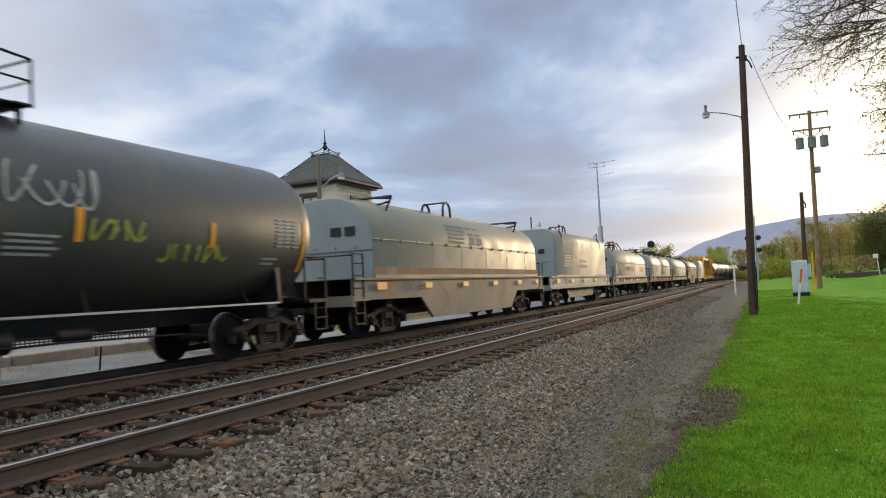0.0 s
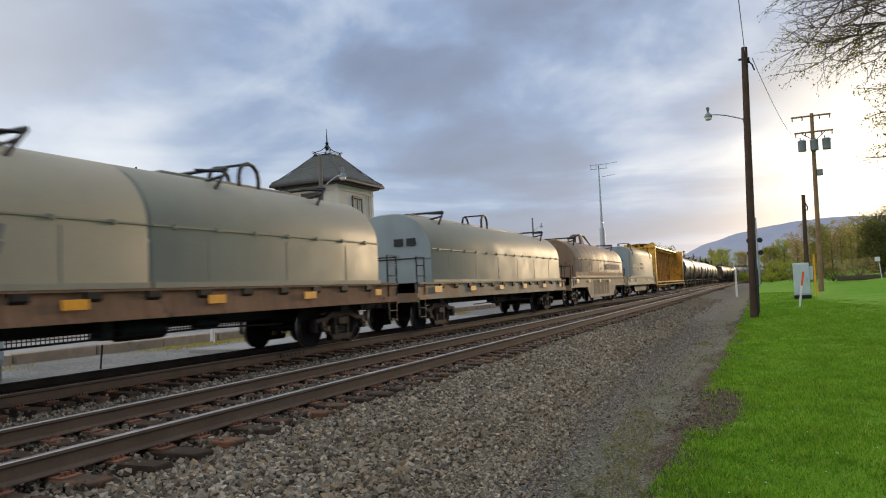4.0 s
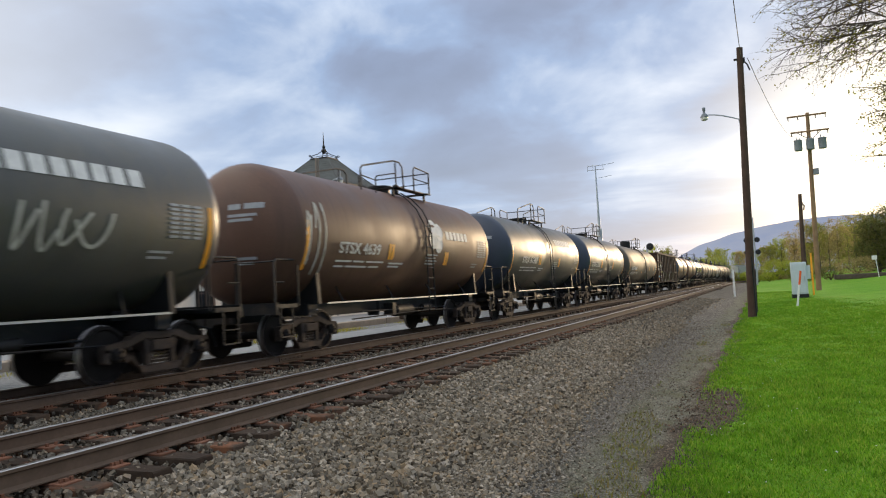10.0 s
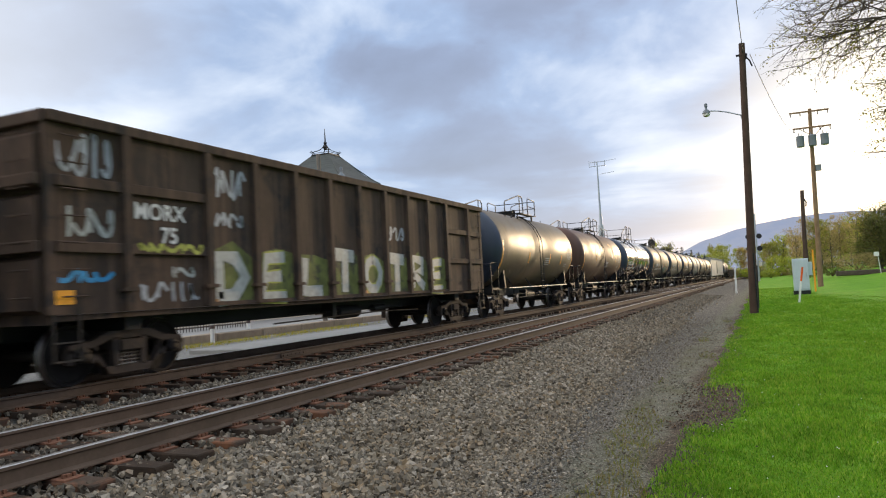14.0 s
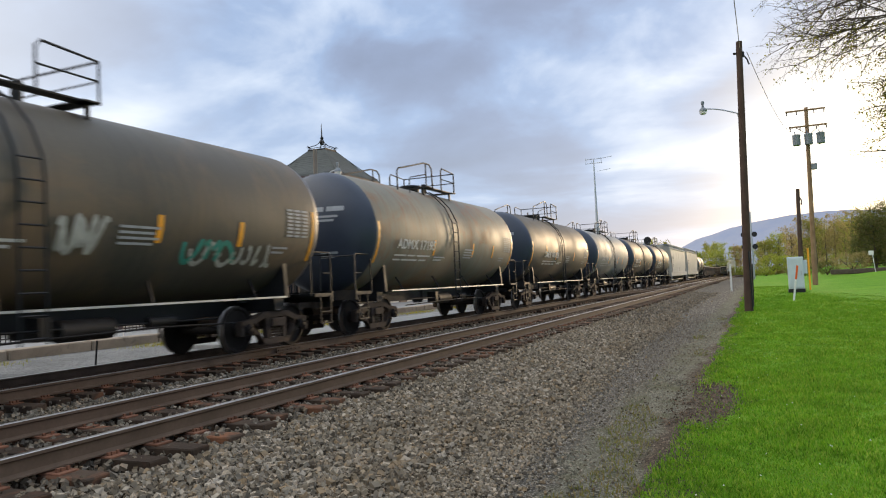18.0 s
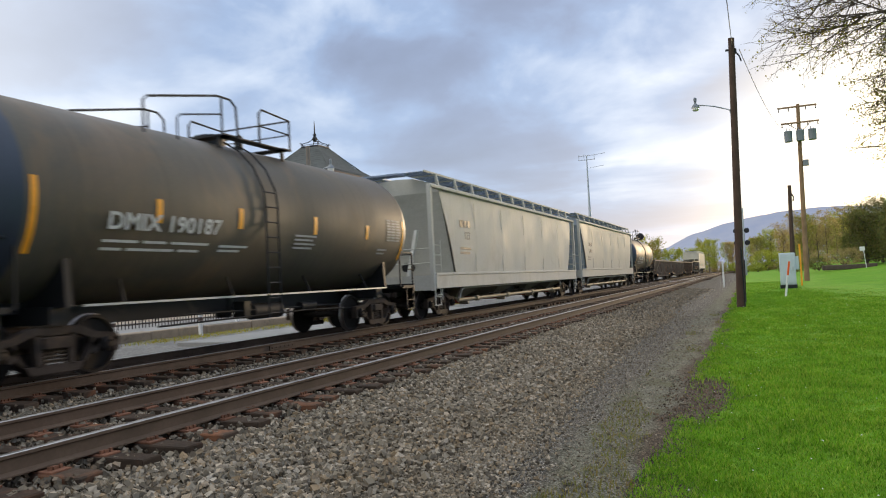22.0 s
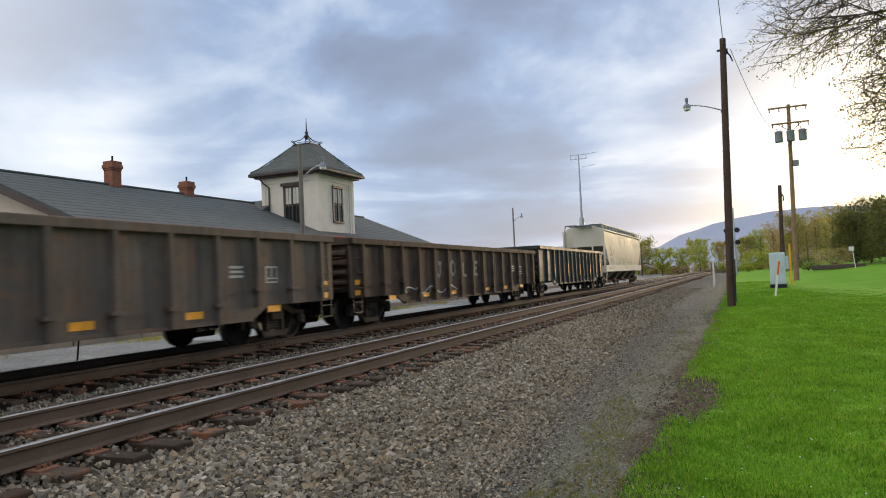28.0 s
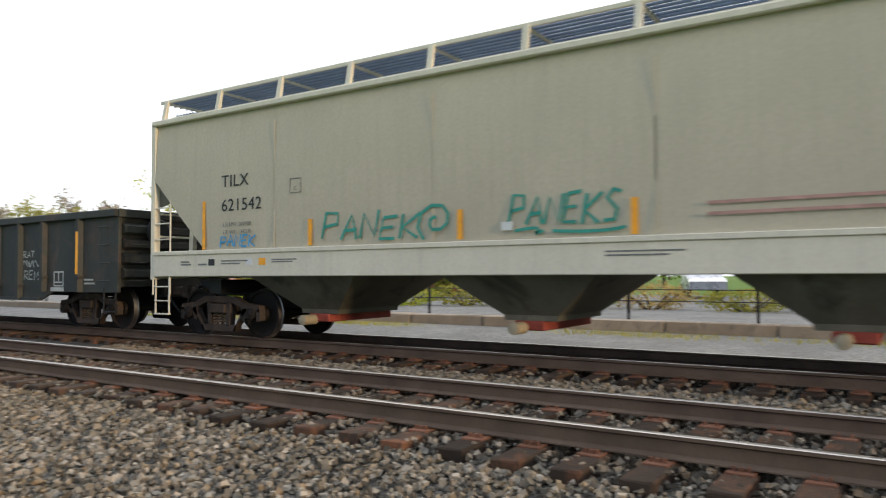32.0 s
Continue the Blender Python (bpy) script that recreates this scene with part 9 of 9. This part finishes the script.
def shrub(name, x, y, z, rx, ry, h, leaf, label, seed, n=1500, size=0.08, group=""):
    rr = np.random.default_rng(seed)
    d = rr.normal(size=(n, 3))
    d /= np.linalg.norm(d, axis=1, keepdims=True)
    lump = 1 + 0.13 * np.sin(d[:, 0] * 5 + seed) + 0.1 * np.sin(d[:, 1] * 7) + rr.normal(0, 0.05, n)
    p = d * lump[:, None] * rr.uniform(0.72, 1.0, (n, 1)) * np.array([rx, ry, h / 2]) + np.array([0, 0, h / 2])
    v, f = leaf_cloud(p, size, seed + 1)
    t = thing(name, None, label, "shrub", group, at=pose(x, y, z))
    st = Build()
    for k in range(7):
        a = k * 0.9
        st.tube([(0, 0, -0.1), (rx * 0.4 * math.cos(a), ry * 0.4 * math.sin(a), h * 0.35), (rx * 0.7 * math.cos(a), ry * 0.7 * math.sin(a), h * 0.65)], [0.05, 0.035, 0.015], 5)
    tagged(part("stems", st.mesh("stems", M_BARK), t), kind="stuff")
    me = tri_mesh("foliage", v, f)
    me.materials.append(leaf)
    part("foliage", me, t)


def overhanging_tree():
    """The maple whose lower branches hang into view; its trunk stands outside."""
    t = thing("maple_tree", None, "budding maple with thin dark branches hanging over the lawn", "tree", at=pose(6.75, 19.5, -0.25))
    r = random.Random(77)
    b, tips = Build(), []
    b.tube([(0, 0, -0.3), (0.1, 0, 2.2), (-0.1, 0.1, 4.5), (0, 0, 9.6)], [0.34, 0.28, 0.22, 0.08], 10)

    def limb(p, d, ln, rad, depth):
        pts, q = [p], p
        n = 5
        for k in range(n):
            d = (d + Vector((r.uniform(-0.16, 0.16), r.uniform(-0.16, 0.16), r.uniform(-0.12, 0.10)))).normalized()
            q = q + d * ln / n
            pts.append(q)
        b.tube(pts, [rad * (1 - 0.75 * k / n) for k in range(n + 1)], 5 if depth < 2 else 4, caps=False)
        if depth < 3:
            for k in range(1, n + 1):
                for _ in range(2 if depth < 2 else 1):
                    side = Vector((r.uniform(-1, 1), r.uniform(-1, 1), r.uniform(-0.65, 0.65)))
                    limb(pts[k], (d * 0.8 + side * 0.75).normalized(), ln * r.uniform(0.34, 0.5), rad * 0.42, depth + 1)
        if depth >= 2:
            tips.extend(pts[2:])

    for z0, dx, dy, dz, ln in ((6.9, -1.0, -0.05, 0.14, 4.0), (7.3, -1.0, 0.15, 0.10, 4.1), (7.9, -1, -0.2, 0.2, 4.3), (8.2, -0.9, 0.05, 0.2, 4.4), (7.5, -1.0, 0.3, 0.16, 4.0), (8.6, -1.0, 0.0, 0.10, 4.4), (8.0, -1.0, 0.2, 0.05, 4.0),
                               (6.0, -1.0, 0.1, 0.04, 2.9), (5.7, -1.0, 0.2, 0.03, 2.8), (5.4, -1.0, -0.05, 0.06, 2.8), (5.0, -1.0, 0.1, 0.08, 2.7), (4.6, -1.0, 0.05, 0.06, 2.6), (6.3, -1.0, 0.0, 0.02, 2.9), (4.2, -1.0, 0.12, 0.08, 2.5), (6.6, -0.5, -0.8, 0.3, 3.0), (7.4, 0.8, 0.3, 0.4, 3.0), (7.8, 0.2, 0.9, 0.5, 3.0)):
        limb(Vector((0, 0, z0)), Vector((dx, dy, dz)).normalized(), ln, 0.06, 0)
    part("trunk", b.mesh("trunk", M_BARK), t)
    rr = np.random.default_rng(5)
    p = np.array([tuple(q) for q in tips])
    low = p[p[:, 2] < 6.9]
    p = p[rr.integers(0, len(p), 8500)] + rr.normal(0, 0.04, (8500, 3))
    v, f = leaf_cloud(p, 0.033, 6, 0.6)
    me = tri_mesh("crown", v, f)
    me.materials.append(L_BUD)
    part("crown", me, t, "small opening buds and young leaves")
    p = low[rr.integers(0, len(low), 6500)] + rr.normal(0, 0.08, (6500, 3))
    v, f = leaf_cloud(p, 0.034, 7, 0.6)
    me = tri_mesh("lower_leaves", v, f)
    me.materials.append(L_OLIVE)
    part("lower_leaves", me, t, "denser olive young leaves on the lower boughs")


overhanging_tree()


def planting():
    rnd = random.Random(9)
    g1 = "spring trees beside the line"
    # left of the line, beyond the mast
    for k, (x, y, h, lf) in enumerate(((-21, 140, 8.5, L_SPRING), (-18, 150, 9.5, L_OLIVE), (-24, 155, 8.5, L_SPRING), (-15.5, 165, 7.0, L_SPRING), (-13, 190, 8.0, L_SPRING), (-28, 150, 8, L_SPRING), (-34, 160, 9, L_OLIVE), (-10, 215, 9, L_SPRING), (-22, 175, 9.5, L_BROWN), (-40, 150, 8, L_DARK), (-30, 130, 7, L_DARK))):
        tree("broadleaf_tree", x, y, -0.4, h, h * 0.34, lf, "young spring tree in pale green leaf by the line", 100 + k, 3000, 0.20, 0.15, group=g1)
    # behind the curve and the lawn
    g2 = "wood behind the curve"
    k = 0
    for y0, x0, x1, n, hs in ((300, 2, 48, 15, (9, 14)), (250, 14, 44, 10, (9, 13)), (340, -20, 40, 14, (9, 13))):
        for i in range(n):
            x = x0 + (x1 - x0) * (i + rnd.random()) / n
            lf = rnd.choice((L_BROWN, L_BROWN, L_OLIVE, L_SPRING, L_SPRING))
            h = rnd.uniform(*hs)
            tree("woodland_tree", x, y0 + rnd.uniform(-12, 12), 0.5 + (1.6 if x > 20 else 0), h, h * 0.30, lf, "tall thin woodland tree in early bud", 200 + k, 1900, 0.30, 0.17, "tall", group=g2)
            k += 1
    for i in range(26):
        x = 8 + i * 1.45
        tree("woodland_tree", x + rnd.uniform(-1, 1), 190 + rnd.uniform(-25, 25), 1.4, rnd.uniform(8, 12), rnd.uniform(1.8, 2.8), rnd.choice((L_BROWN, L_BROWN, L_OLIVE)), "bare slender tree in the hedgerow wood", 300 + i, 1100, 0.2, 0.11, "tall", group="hedgerow wood")
    # evergreens at the right edge
    for i, (x, y, h) in enumerate(((14.8, 112, 7.6), (17.5, 118, 9.5), (17.6, 132, 7.0), (18.5, 106, 8.5))):
        tree("evergreen_tree", x, y, 0.9, h, h * 0.42, L_DARK, "dark evergreen with dense rounded crown", 400 + i, 9000, 0.17, 0.22, "dense", group="evergreens by the lawn")
    shrub("brush_mound", 11.2, 104, 0.7, 2.4, 1.6, 2.2, L_BROWN, "brown leafless brush at the foot of the evergreens", 420, 1800, 0.11)
    for i, (x, rx) in enumerate(((4.9, 1.9), (8.7, 1.5))):
        shrub("clipped_hedge", x, 101 + i * 8, -0.1 + 0.3 * i, rx, 1.2, 1.75, L_DARK, "dark low clipped hedge on the lawn", 430 + i, 2600, 0.08, "clipped hedges")
    # brush along the foot of the woods
    for i in range(30):
        if i < 18:
            x, y, hh, w = -34 + i * 2.6, 178 + rnd.uniform(-10, 14), rnd.uniform(2.2, 3.6), 2.4
            y += 45 if x > -12 else 0
        else:
            x, y, hh, w = 4 + (i - 18) * 3.2, 205 + rnd.uniform(-15, 15), rnd.uniform(3, 4.5), 3.6
        shrub("brush_mound", x, y, -0.5 if i < 18 else 0.8, w, 1.6, hh, rnd.choice((L_SPRING, L_OLIVE, L_BROWN)), "tangled spring brush along the edge of the wood", 450 + i, 1100, 0.22, "brush along the wood")
    # flower bed with a timber edge, and a small sign
    bed = thing("flower_bed", None, "long dark mulched flower bed in the lawn", "flower bed", at=pose(11.6, 103, 0.55))
    part("mulch", Build().box(-3.0, 3.0, -0.7, 0.7, -0.4, 0.22, 0.08).mesh("mulch", M_BARK), bed)
    sg = thing("lawn_sign", None, "small pale sign on a slanting post", "sign", at=pose(13.1, 100, 0.45))
    part("post", Build().tube([(0, 0, -0.2), (-0.22, 0, 2.2)], 0.04, 6).mesh("post", M_PVC), sg)
    part("board", Build().box(-0.6, -0.05, -0.03, 0.03, 1.9, 2.4, 0.01).mesh("board", M_PVC), sg)
    # behind the platform road, seen when the camera turns
    for i, (x, y, h, lf) in enumerate(((-60, -8, 7.0, L_SPRING), (-62, -18, 7.5, L_OLIVE), (-55, -24, 6.5, L_SPRING), (-66, -32, 8.5, L_BROWN), (-58, -42, 8.0, L_SPRING), (-70, -50, 9, L_OLIVE), (-52, 9, 5.0, L_SPRING), (-62, 4, 6.0, L_BROWN), (-48, -60, 9, L_BROWN), (-40, -75, 9, L_OLIVE), (-57, -15, 5.5, L_GREEN), (-34.5, -36.5, 9.3, L_SPRING), (-37.5, -33.5, 9.0, L_BROWN), (-40.0, -30.5, 9.2, L_OLIVE), (-38, -24.5, 4.6, L_GREEN), (-29, -37, 7.6, L_SPRING))):
        tree("garden_tree", x, y, 0.0, h, h * 0.4, lf, "leafing garden tree behind the road", 500 + i, 1500, 0.2, 0.16, group="garden trees behind the road")
    shrub("tall_bush", -44, 0.2, -0.1, 3.3, 2.6, 5.8, L_GREEN, "tall bright green bush behind the road", 520, 6500, 0.22, "bushes behind the road")
    shrub("tall_bush", -46, -3.2, -0.1, 2.8, 2.4, 5.4, L_OLIVE, "tall olive brown bush behind the road", 521, 6000, 0.22, "bushes behind the road")
    # brush between the kerb and the gardens, thinner and lower towards the kerb
    for i in range(26):
        x, y = (-24.5, -4.8 - 2.6 * i) if i < 13 else (-35.0, -17.5 - 3.0 * (i - 13))
        hh = rnd.uniform(0.55, 1.0) if i < 13 else rnd.uniform(2.2, 3.6)
        shrub("brush_mound", x + rnd.uniform(-0.8, 0.8), y + rnd.uniform(-0.5, 0.5), -0.08, 1.1 if i < 13 else 1.8, 1.5, hh, rnd.choice((L_SPRING, L_OLIVE, L_GREEN, L_BROWN)), "tangled spring brush behind the cable fence", 540 + i, 900 if i < 13 else 1500, 0.09 if i < 13 else 0.16, "brush behind the cable fence")
    for i in range(22):
        a = radians(95 + i * 3.6)
        d = 120 + rnd.uniform(-12, 25)
        tree("hillside_tree", -d * math.sin(a), d * math.cos(a), 0.5, rnd.uniform(11, 15), 4.8, rnd.choice((L_MAUVE, L_MAUVE, L_MAUVE, L_OLIVE)), "grey-mauve bare tree on the far slope", 600 + i, 2600, 0.36, 0.2, group="far slope trees")


planting()


# ---- distance ----
def hills():
    m = bpy.data.materials.new("hazy_wooded_ridge")
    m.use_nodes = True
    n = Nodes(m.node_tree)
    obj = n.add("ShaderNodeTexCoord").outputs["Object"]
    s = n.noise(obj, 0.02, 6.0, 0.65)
    # the haze of the distance is painted into this pale blue-grey
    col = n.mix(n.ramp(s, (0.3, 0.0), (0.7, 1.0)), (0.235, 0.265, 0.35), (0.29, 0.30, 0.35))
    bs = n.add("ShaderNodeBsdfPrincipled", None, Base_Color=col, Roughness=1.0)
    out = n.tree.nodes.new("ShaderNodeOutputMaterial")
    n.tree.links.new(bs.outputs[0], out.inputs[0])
    D = 1900.0
    knots = [(-40, 1.0), (-20, 0.9), (-8, 1.2), (-5.5, 1.7), (-4.1, 2.45), (-2.6, 2.85), (-1.5, 3.2), (0.5, 3.55), (2.5, 3.8), (4.5, 3.9), (6, 3.9), (8.5, 3.65), (12, 3.3), (20, 2.6), (40, 2.0)]
    az = np.arange(-40, 40.1, 0.5)
    el = np.interp(az, [k for k, _ in knots], [e for _, e in knots])
    v, f = [], []
    rr = np.random.default_rng(8)
    for a, e in zip(az, el):
        e = e + rr.normal(0, 0.012)
        for u in (0.0, 0.35, 0.7, 0.92, 1.0):
            d = D * (0.8 + 0.2 * u)
            v.append((d * math.sin(radians(a)), d * math.cos(radians(a)), -8 + (8 + 1.17 + D * math.tan(radians(e))) * u ** 1.3))
    k = 5
    for i in range(len(az) - 1):
        for j in range(k - 1):
            f.append((i * k + j, (i + 1) * k + j, (i + 1) * k + j + 1, i * k + j + 1))
    thing("far_ridge", mesh_from("far_ridge", v, f, m, True), "wooded mountain ridge in the distance, blue-grey haze in its colour", "hill", kind="structure")


hills()


# ---- things behind the platform road ----
M_CARRED = material("red_car_paint", (0.42, 0.05, 0.04), 0.3, 0, 0.08, 2.0, 0.0, 40, coat=0.5)
M_CARWHITE = material("white_car_paint", (0.72, 0.72, 0.70), 0.3, 0, 0.05, 2.0, 0.0, 40, coat=0.5)
M_CARSILVER = material("silver_car_paint", (0.42, 0.43, 0.45), 0.3, 0.4, 0.05, 2.0, 0.0, 40, coat=0.5)
M_BRICKRED = material("red_brick_house", (0.30, 0.11, 0.075), 0.85, 0, 0.2, 3.0, 0.2, 30)
M_FENCE = material("yellow_fence_timber", (0.52, 0.33, 0.10), 0.8, 0, 0.2, 3.0, 0.2, 30, streak=0.3, rand=0.25)
M_SIDING = material("white_siding", (0.70, 0.69, 0.66), 0.7, 0, 0.06, 2.0, 0.05, 40, streak=0.1)


def car(x, y, turn, paint, label):
    c = thing("parked_car", None, label, "car", "parked cars", at=pose(x, y, 0.05, 0, 0, turn))
    sec = [(-2.2, 0.35), (2.2, 0.35), (2.25, 0.75), (1.9, 0.92), (0.95, 0.98), (0.35, 1.42), (-1.3, 1.46), (-1.95, 1.0), (-2.25, 0.9)]
    b = Build()
    rings = [[(xx * 0.985, yy, zz - (0.03 if abs(s) > 0.8 else 0)) for xx, zz in [(p[0], p[1]) for p in sec] for yy in [s]] for s in (-0.88, -0.8, 0.8, 0.88)]
    b.loft(rings, smooth=False)
    part("car_body", b.mesh("car_body", paint), c)
    g = Build()
    for s in (-1, 1):
        g.add([(0.85, s * 0.885, 0.98), (0.33, s * 0.885, 1.36), (-1.25, s * 0.885, 1.39), (-1.8, s * 0.885, 1.02)], [(0, 1, 2, 3)])
    part("side_glass", mesh_from("side_glass", g.v, g.f, M_GLASS), c)
    for wx in (-1.35, 1.4):
        for s in (-1, 1):
            w = part("wheel", Build().lathe([(s * 0.72, 0.32), (s * 0.9, 0.32), (s * 0.905, 0.22)], "y", 16, (wx, 0, 0.32)).mesh("wheel", M_HOSE), c)
            part("rim", Build().lathe([(s * 0.9, 0.2), (s * 0.92, 0.17)], "y", 12, (wx, 0, 0.32)).mesh("rim", M_GALV), w)


def house(x, y, w, d, h, wall, label, roof_h=2.2, turn=0):
    o = thing("house", None, label, "house", at=pose(x, y, 0.0, 0, 0, turn))
    part("wall", Build().box(-w / 2, w / 2, -d / 2, d / 2, -0.3, h).prism([(-w / 2, h), (w / 2, h), (0, h + roof_h)], "y", -d / 2, d / 2).mesh("wall", wall), o)
    for s in (-1, 1):
        part("roof", Build().prism([(0, h + roof_h + 0.12), (s * (w / 2 + 0.4), h - 0.25), (s * (w / 2 + 0.4), h - 0.1), (0, h + roof_h + 0.28)], "y", -d / 2 - 0.4, d / 2 + 0.4).mesh("roof", M_ROOF), o)
    for yy in np.arange(-d / 2 + 1.2, d / 2 - 0.6, 2.4):
        for z in ((0.9, 2.1), (3.4, 4.6)):
            if z[1] < h:
                window_unit(o, "window", "x", w / 2, float(yy) - 0.45, float(yy) + 0.45, z[0], z[1], 1, 1, False)
    b = Build().box(w / 2, w / 2 + 0.06, -0.5, 0.5, -0.2, 2.0)
    part("door", b.mesh("door", M_TRIM), o)


def yard():
    # yellow box trailer body behind the road
    tr = thing("box_trailer", None, "long faded yellow box trailer parked behind the road", "trailer", at=pose(-33.5, 9.6, 0.0))
    part("box", Build().box(-1.2, 1.2, -6.2, 6.2, -0.15, 2.3, 0.03).mesh("box", M_CONTAINER), tr)
    rib = Build().box(1.2, 1.24, -0.03, 0.03, -0.1, 2.25).mesh("rib", M_CONTAINER)
    for k in range(21):
        part("rib", rib, tr, "", pose(0, -6.0 + k * 0.6, 0))
    part("base_rail", Build().box(-1.25, 1.25, -6.25, 6.25, -0.45, -0.15).mesh("base_rail", M_IRON), tr)
    b = Build()
    for k in range(2):
        b.box(1.245, 1.25, 0.4 + k * 0.5, 0.75 + k * 0.5, 0.2, 0.9)
    part("side_print", b.mesh("side_print", M_INK), tr, "dark unreadable print as bars")
    gate = thing("open_shed", None, "low white open-fronted shed with two bays", "shed", at=pose(-24.6, -1.95, -0.05, 0, 0, 0))
    part("wall", Build().box(-0.8, 0, -1.2, -1.06, 0, 0.36).box(-0.8, 0, -0.07, 0.07, 0, 0.36).box(-0.8, 0, 1.06, 1.2, 0, 0.36).box(-0.8, 0.02, -1.2, 1.2, 0.36, 0.46).mesh("wall", M_SIDING), gate)
    for k in (-0.565, 0.565):
        part("back_panel", Build().box(-0.4, -0.36, k - 0.5, k + 0.5, 0, 0.35).mesh("back_panel", M_PAINTGREY), gate)
    part("roof", Build().box(-0.85, 0.06, -1.26, 1.26, 0.46, 0.5).mesh("roof", M_SIDING), gate)
    fence = thing("board_fence", None, "new yellow timber board fence beside the road", "fence", at=pose(-24.8, 0, -0.05))
    for k in range(18):
        board = Build().box(-0.012, 0.012, 0, 0.145, 0, 0.98 + 0.02 * ((k * 7) % 3), 0.004).mesh("board", M_FENCE)
        part("board", board, fence, "", pose(0.003 * (k % 2), 0.85 + 0.155 * k, 0))
    for z in (0.2, 0.75):
        part("fence_rail", Build().box(-0.06, -0.014, 0.85, 3.63, z, z + 0.09).mesh("fence_rail", M_FENCE), fence)
    tank = thing("storage_tank", None, "pale green upright storage tank", "tank", at=pose(-34.0, -14.2, 0.0))
    part("shell", Build().lathe([(-0.3, 1.6), (2.4, 1.6), (2.9, 1.2), (3.1, 0.2)], "z", 24).mesh("shell", material("tank_green", (0.30, 0.38, 0.30), 0.6, 0, 0.1, 1.5, 0.02, 40)), tank)
    house(-62, 16, 8, 12, 5.2, M_SIDING, "white two-storey house behind the road")
    house(-58, -34, 8, 10, 5.0, M_SIDING, "white sided house among trees")
    house(-46, -33, 6, 9, 3.0, M_BRICKRED, "low red brick building among trees", 1.2)
    house(-70, -62, 9, 12, 5.5, M_SIDING, "distant white house below the slope")
    car(-38.5, -9.2, 20, M_CARSILVER, "silver car parked behind the cable fence")
    car(-29.0, -27.0, 95, M_CARWHITE, "white car parked behind the cable fence")
    car(-31.0, -38.0, 88, M_CARRED, "red car parked behind the cable fence")
    car(-26.5, 15.8, 90, M_CARRED, "red car parked by the station end")
    car(-19.5, 92.0, 20, M_CARRED, "red car parked by the equipment hut")
    for x, y, h in ((-27.87, 10.25, 8.7), (-30.0, -0.72, 6.7), (-38, -20, 8.5), (-36, 33 - 60, 8.5)):
        q = thing("street_pole", None, "timber street pole with a round lamp", "utility pole", "street poles behind the road", at=pose(x, y, 0.0))
        part("pole", pole_mesh(h, 0.15, 0.10).mesh("pole", M_WOODPOLE), q)
        gooseneck(q, (0, 0.08, h - 1.8), (0.1, 0.55, h - 1.55), M_GALV)
    wire("street_cable", (-27.87, 10.25, 6.2), (-30.0, -30.0, 7.2), 0.5, "black street cable between poles")
    wire("street_cable", (-27.87, 10.25, 8.3), (-30.0, -30.0, 8.6), 0.5, "black street cable between poles")
    wire("street_cable", (-27.87, 10.25, 6.2), (-28.5, 19.4, 4.6), 0.2, "black service cable to the station")


yard()


# ---- what moves ----
def travelled(t):
    """Metres that the train has run, at one even speed."""
    return SPEED * t


def motions():
    for car, s0 in TRAIN:
        rows, t = [0.0], 1.0
        while t < 30.5 and s0 - travelled(t) > 160:
            rows.append(t)
            t += 1.0
        rows += [r for r in (rows[-1] + 0.5, rows[-1] + 1.0) if r < 31.5] + [32.0]
        keyed = []
        for t in rows:
            x, y, h = track_point(s0 - travelled(t))
            keyed.append((t, pose(x, y, 0, 0, 0, h)))
        walk(car, keyed)
    # wheels roll while their wagon runs in the open stretch
    for wheels, axle, s0 in ROLLING:
        t0 = max(0.0, (s0 - 95.0) / SPEED)
        t1 = min(32.0, (s0 + 25.0) / SPEED)
        n = max(2, int((t1 - t0) / 0.04) + 1)
        step = (t1 - t0) / n
        rows = [(0.0, pose(0, axle, 0.457))] if t0 > 0 else []
        rows += [(t0 + k * step, pose(0, axle, 0.457, math.degrees((travelled(t0 + k * step) - travelled(t0)) / 0.457))) for k in range(n + 1)]
        if t1 < 32.0:
            rows.append((32.0, rows[-1][1]))
        walk(wheels, rows)


motions()
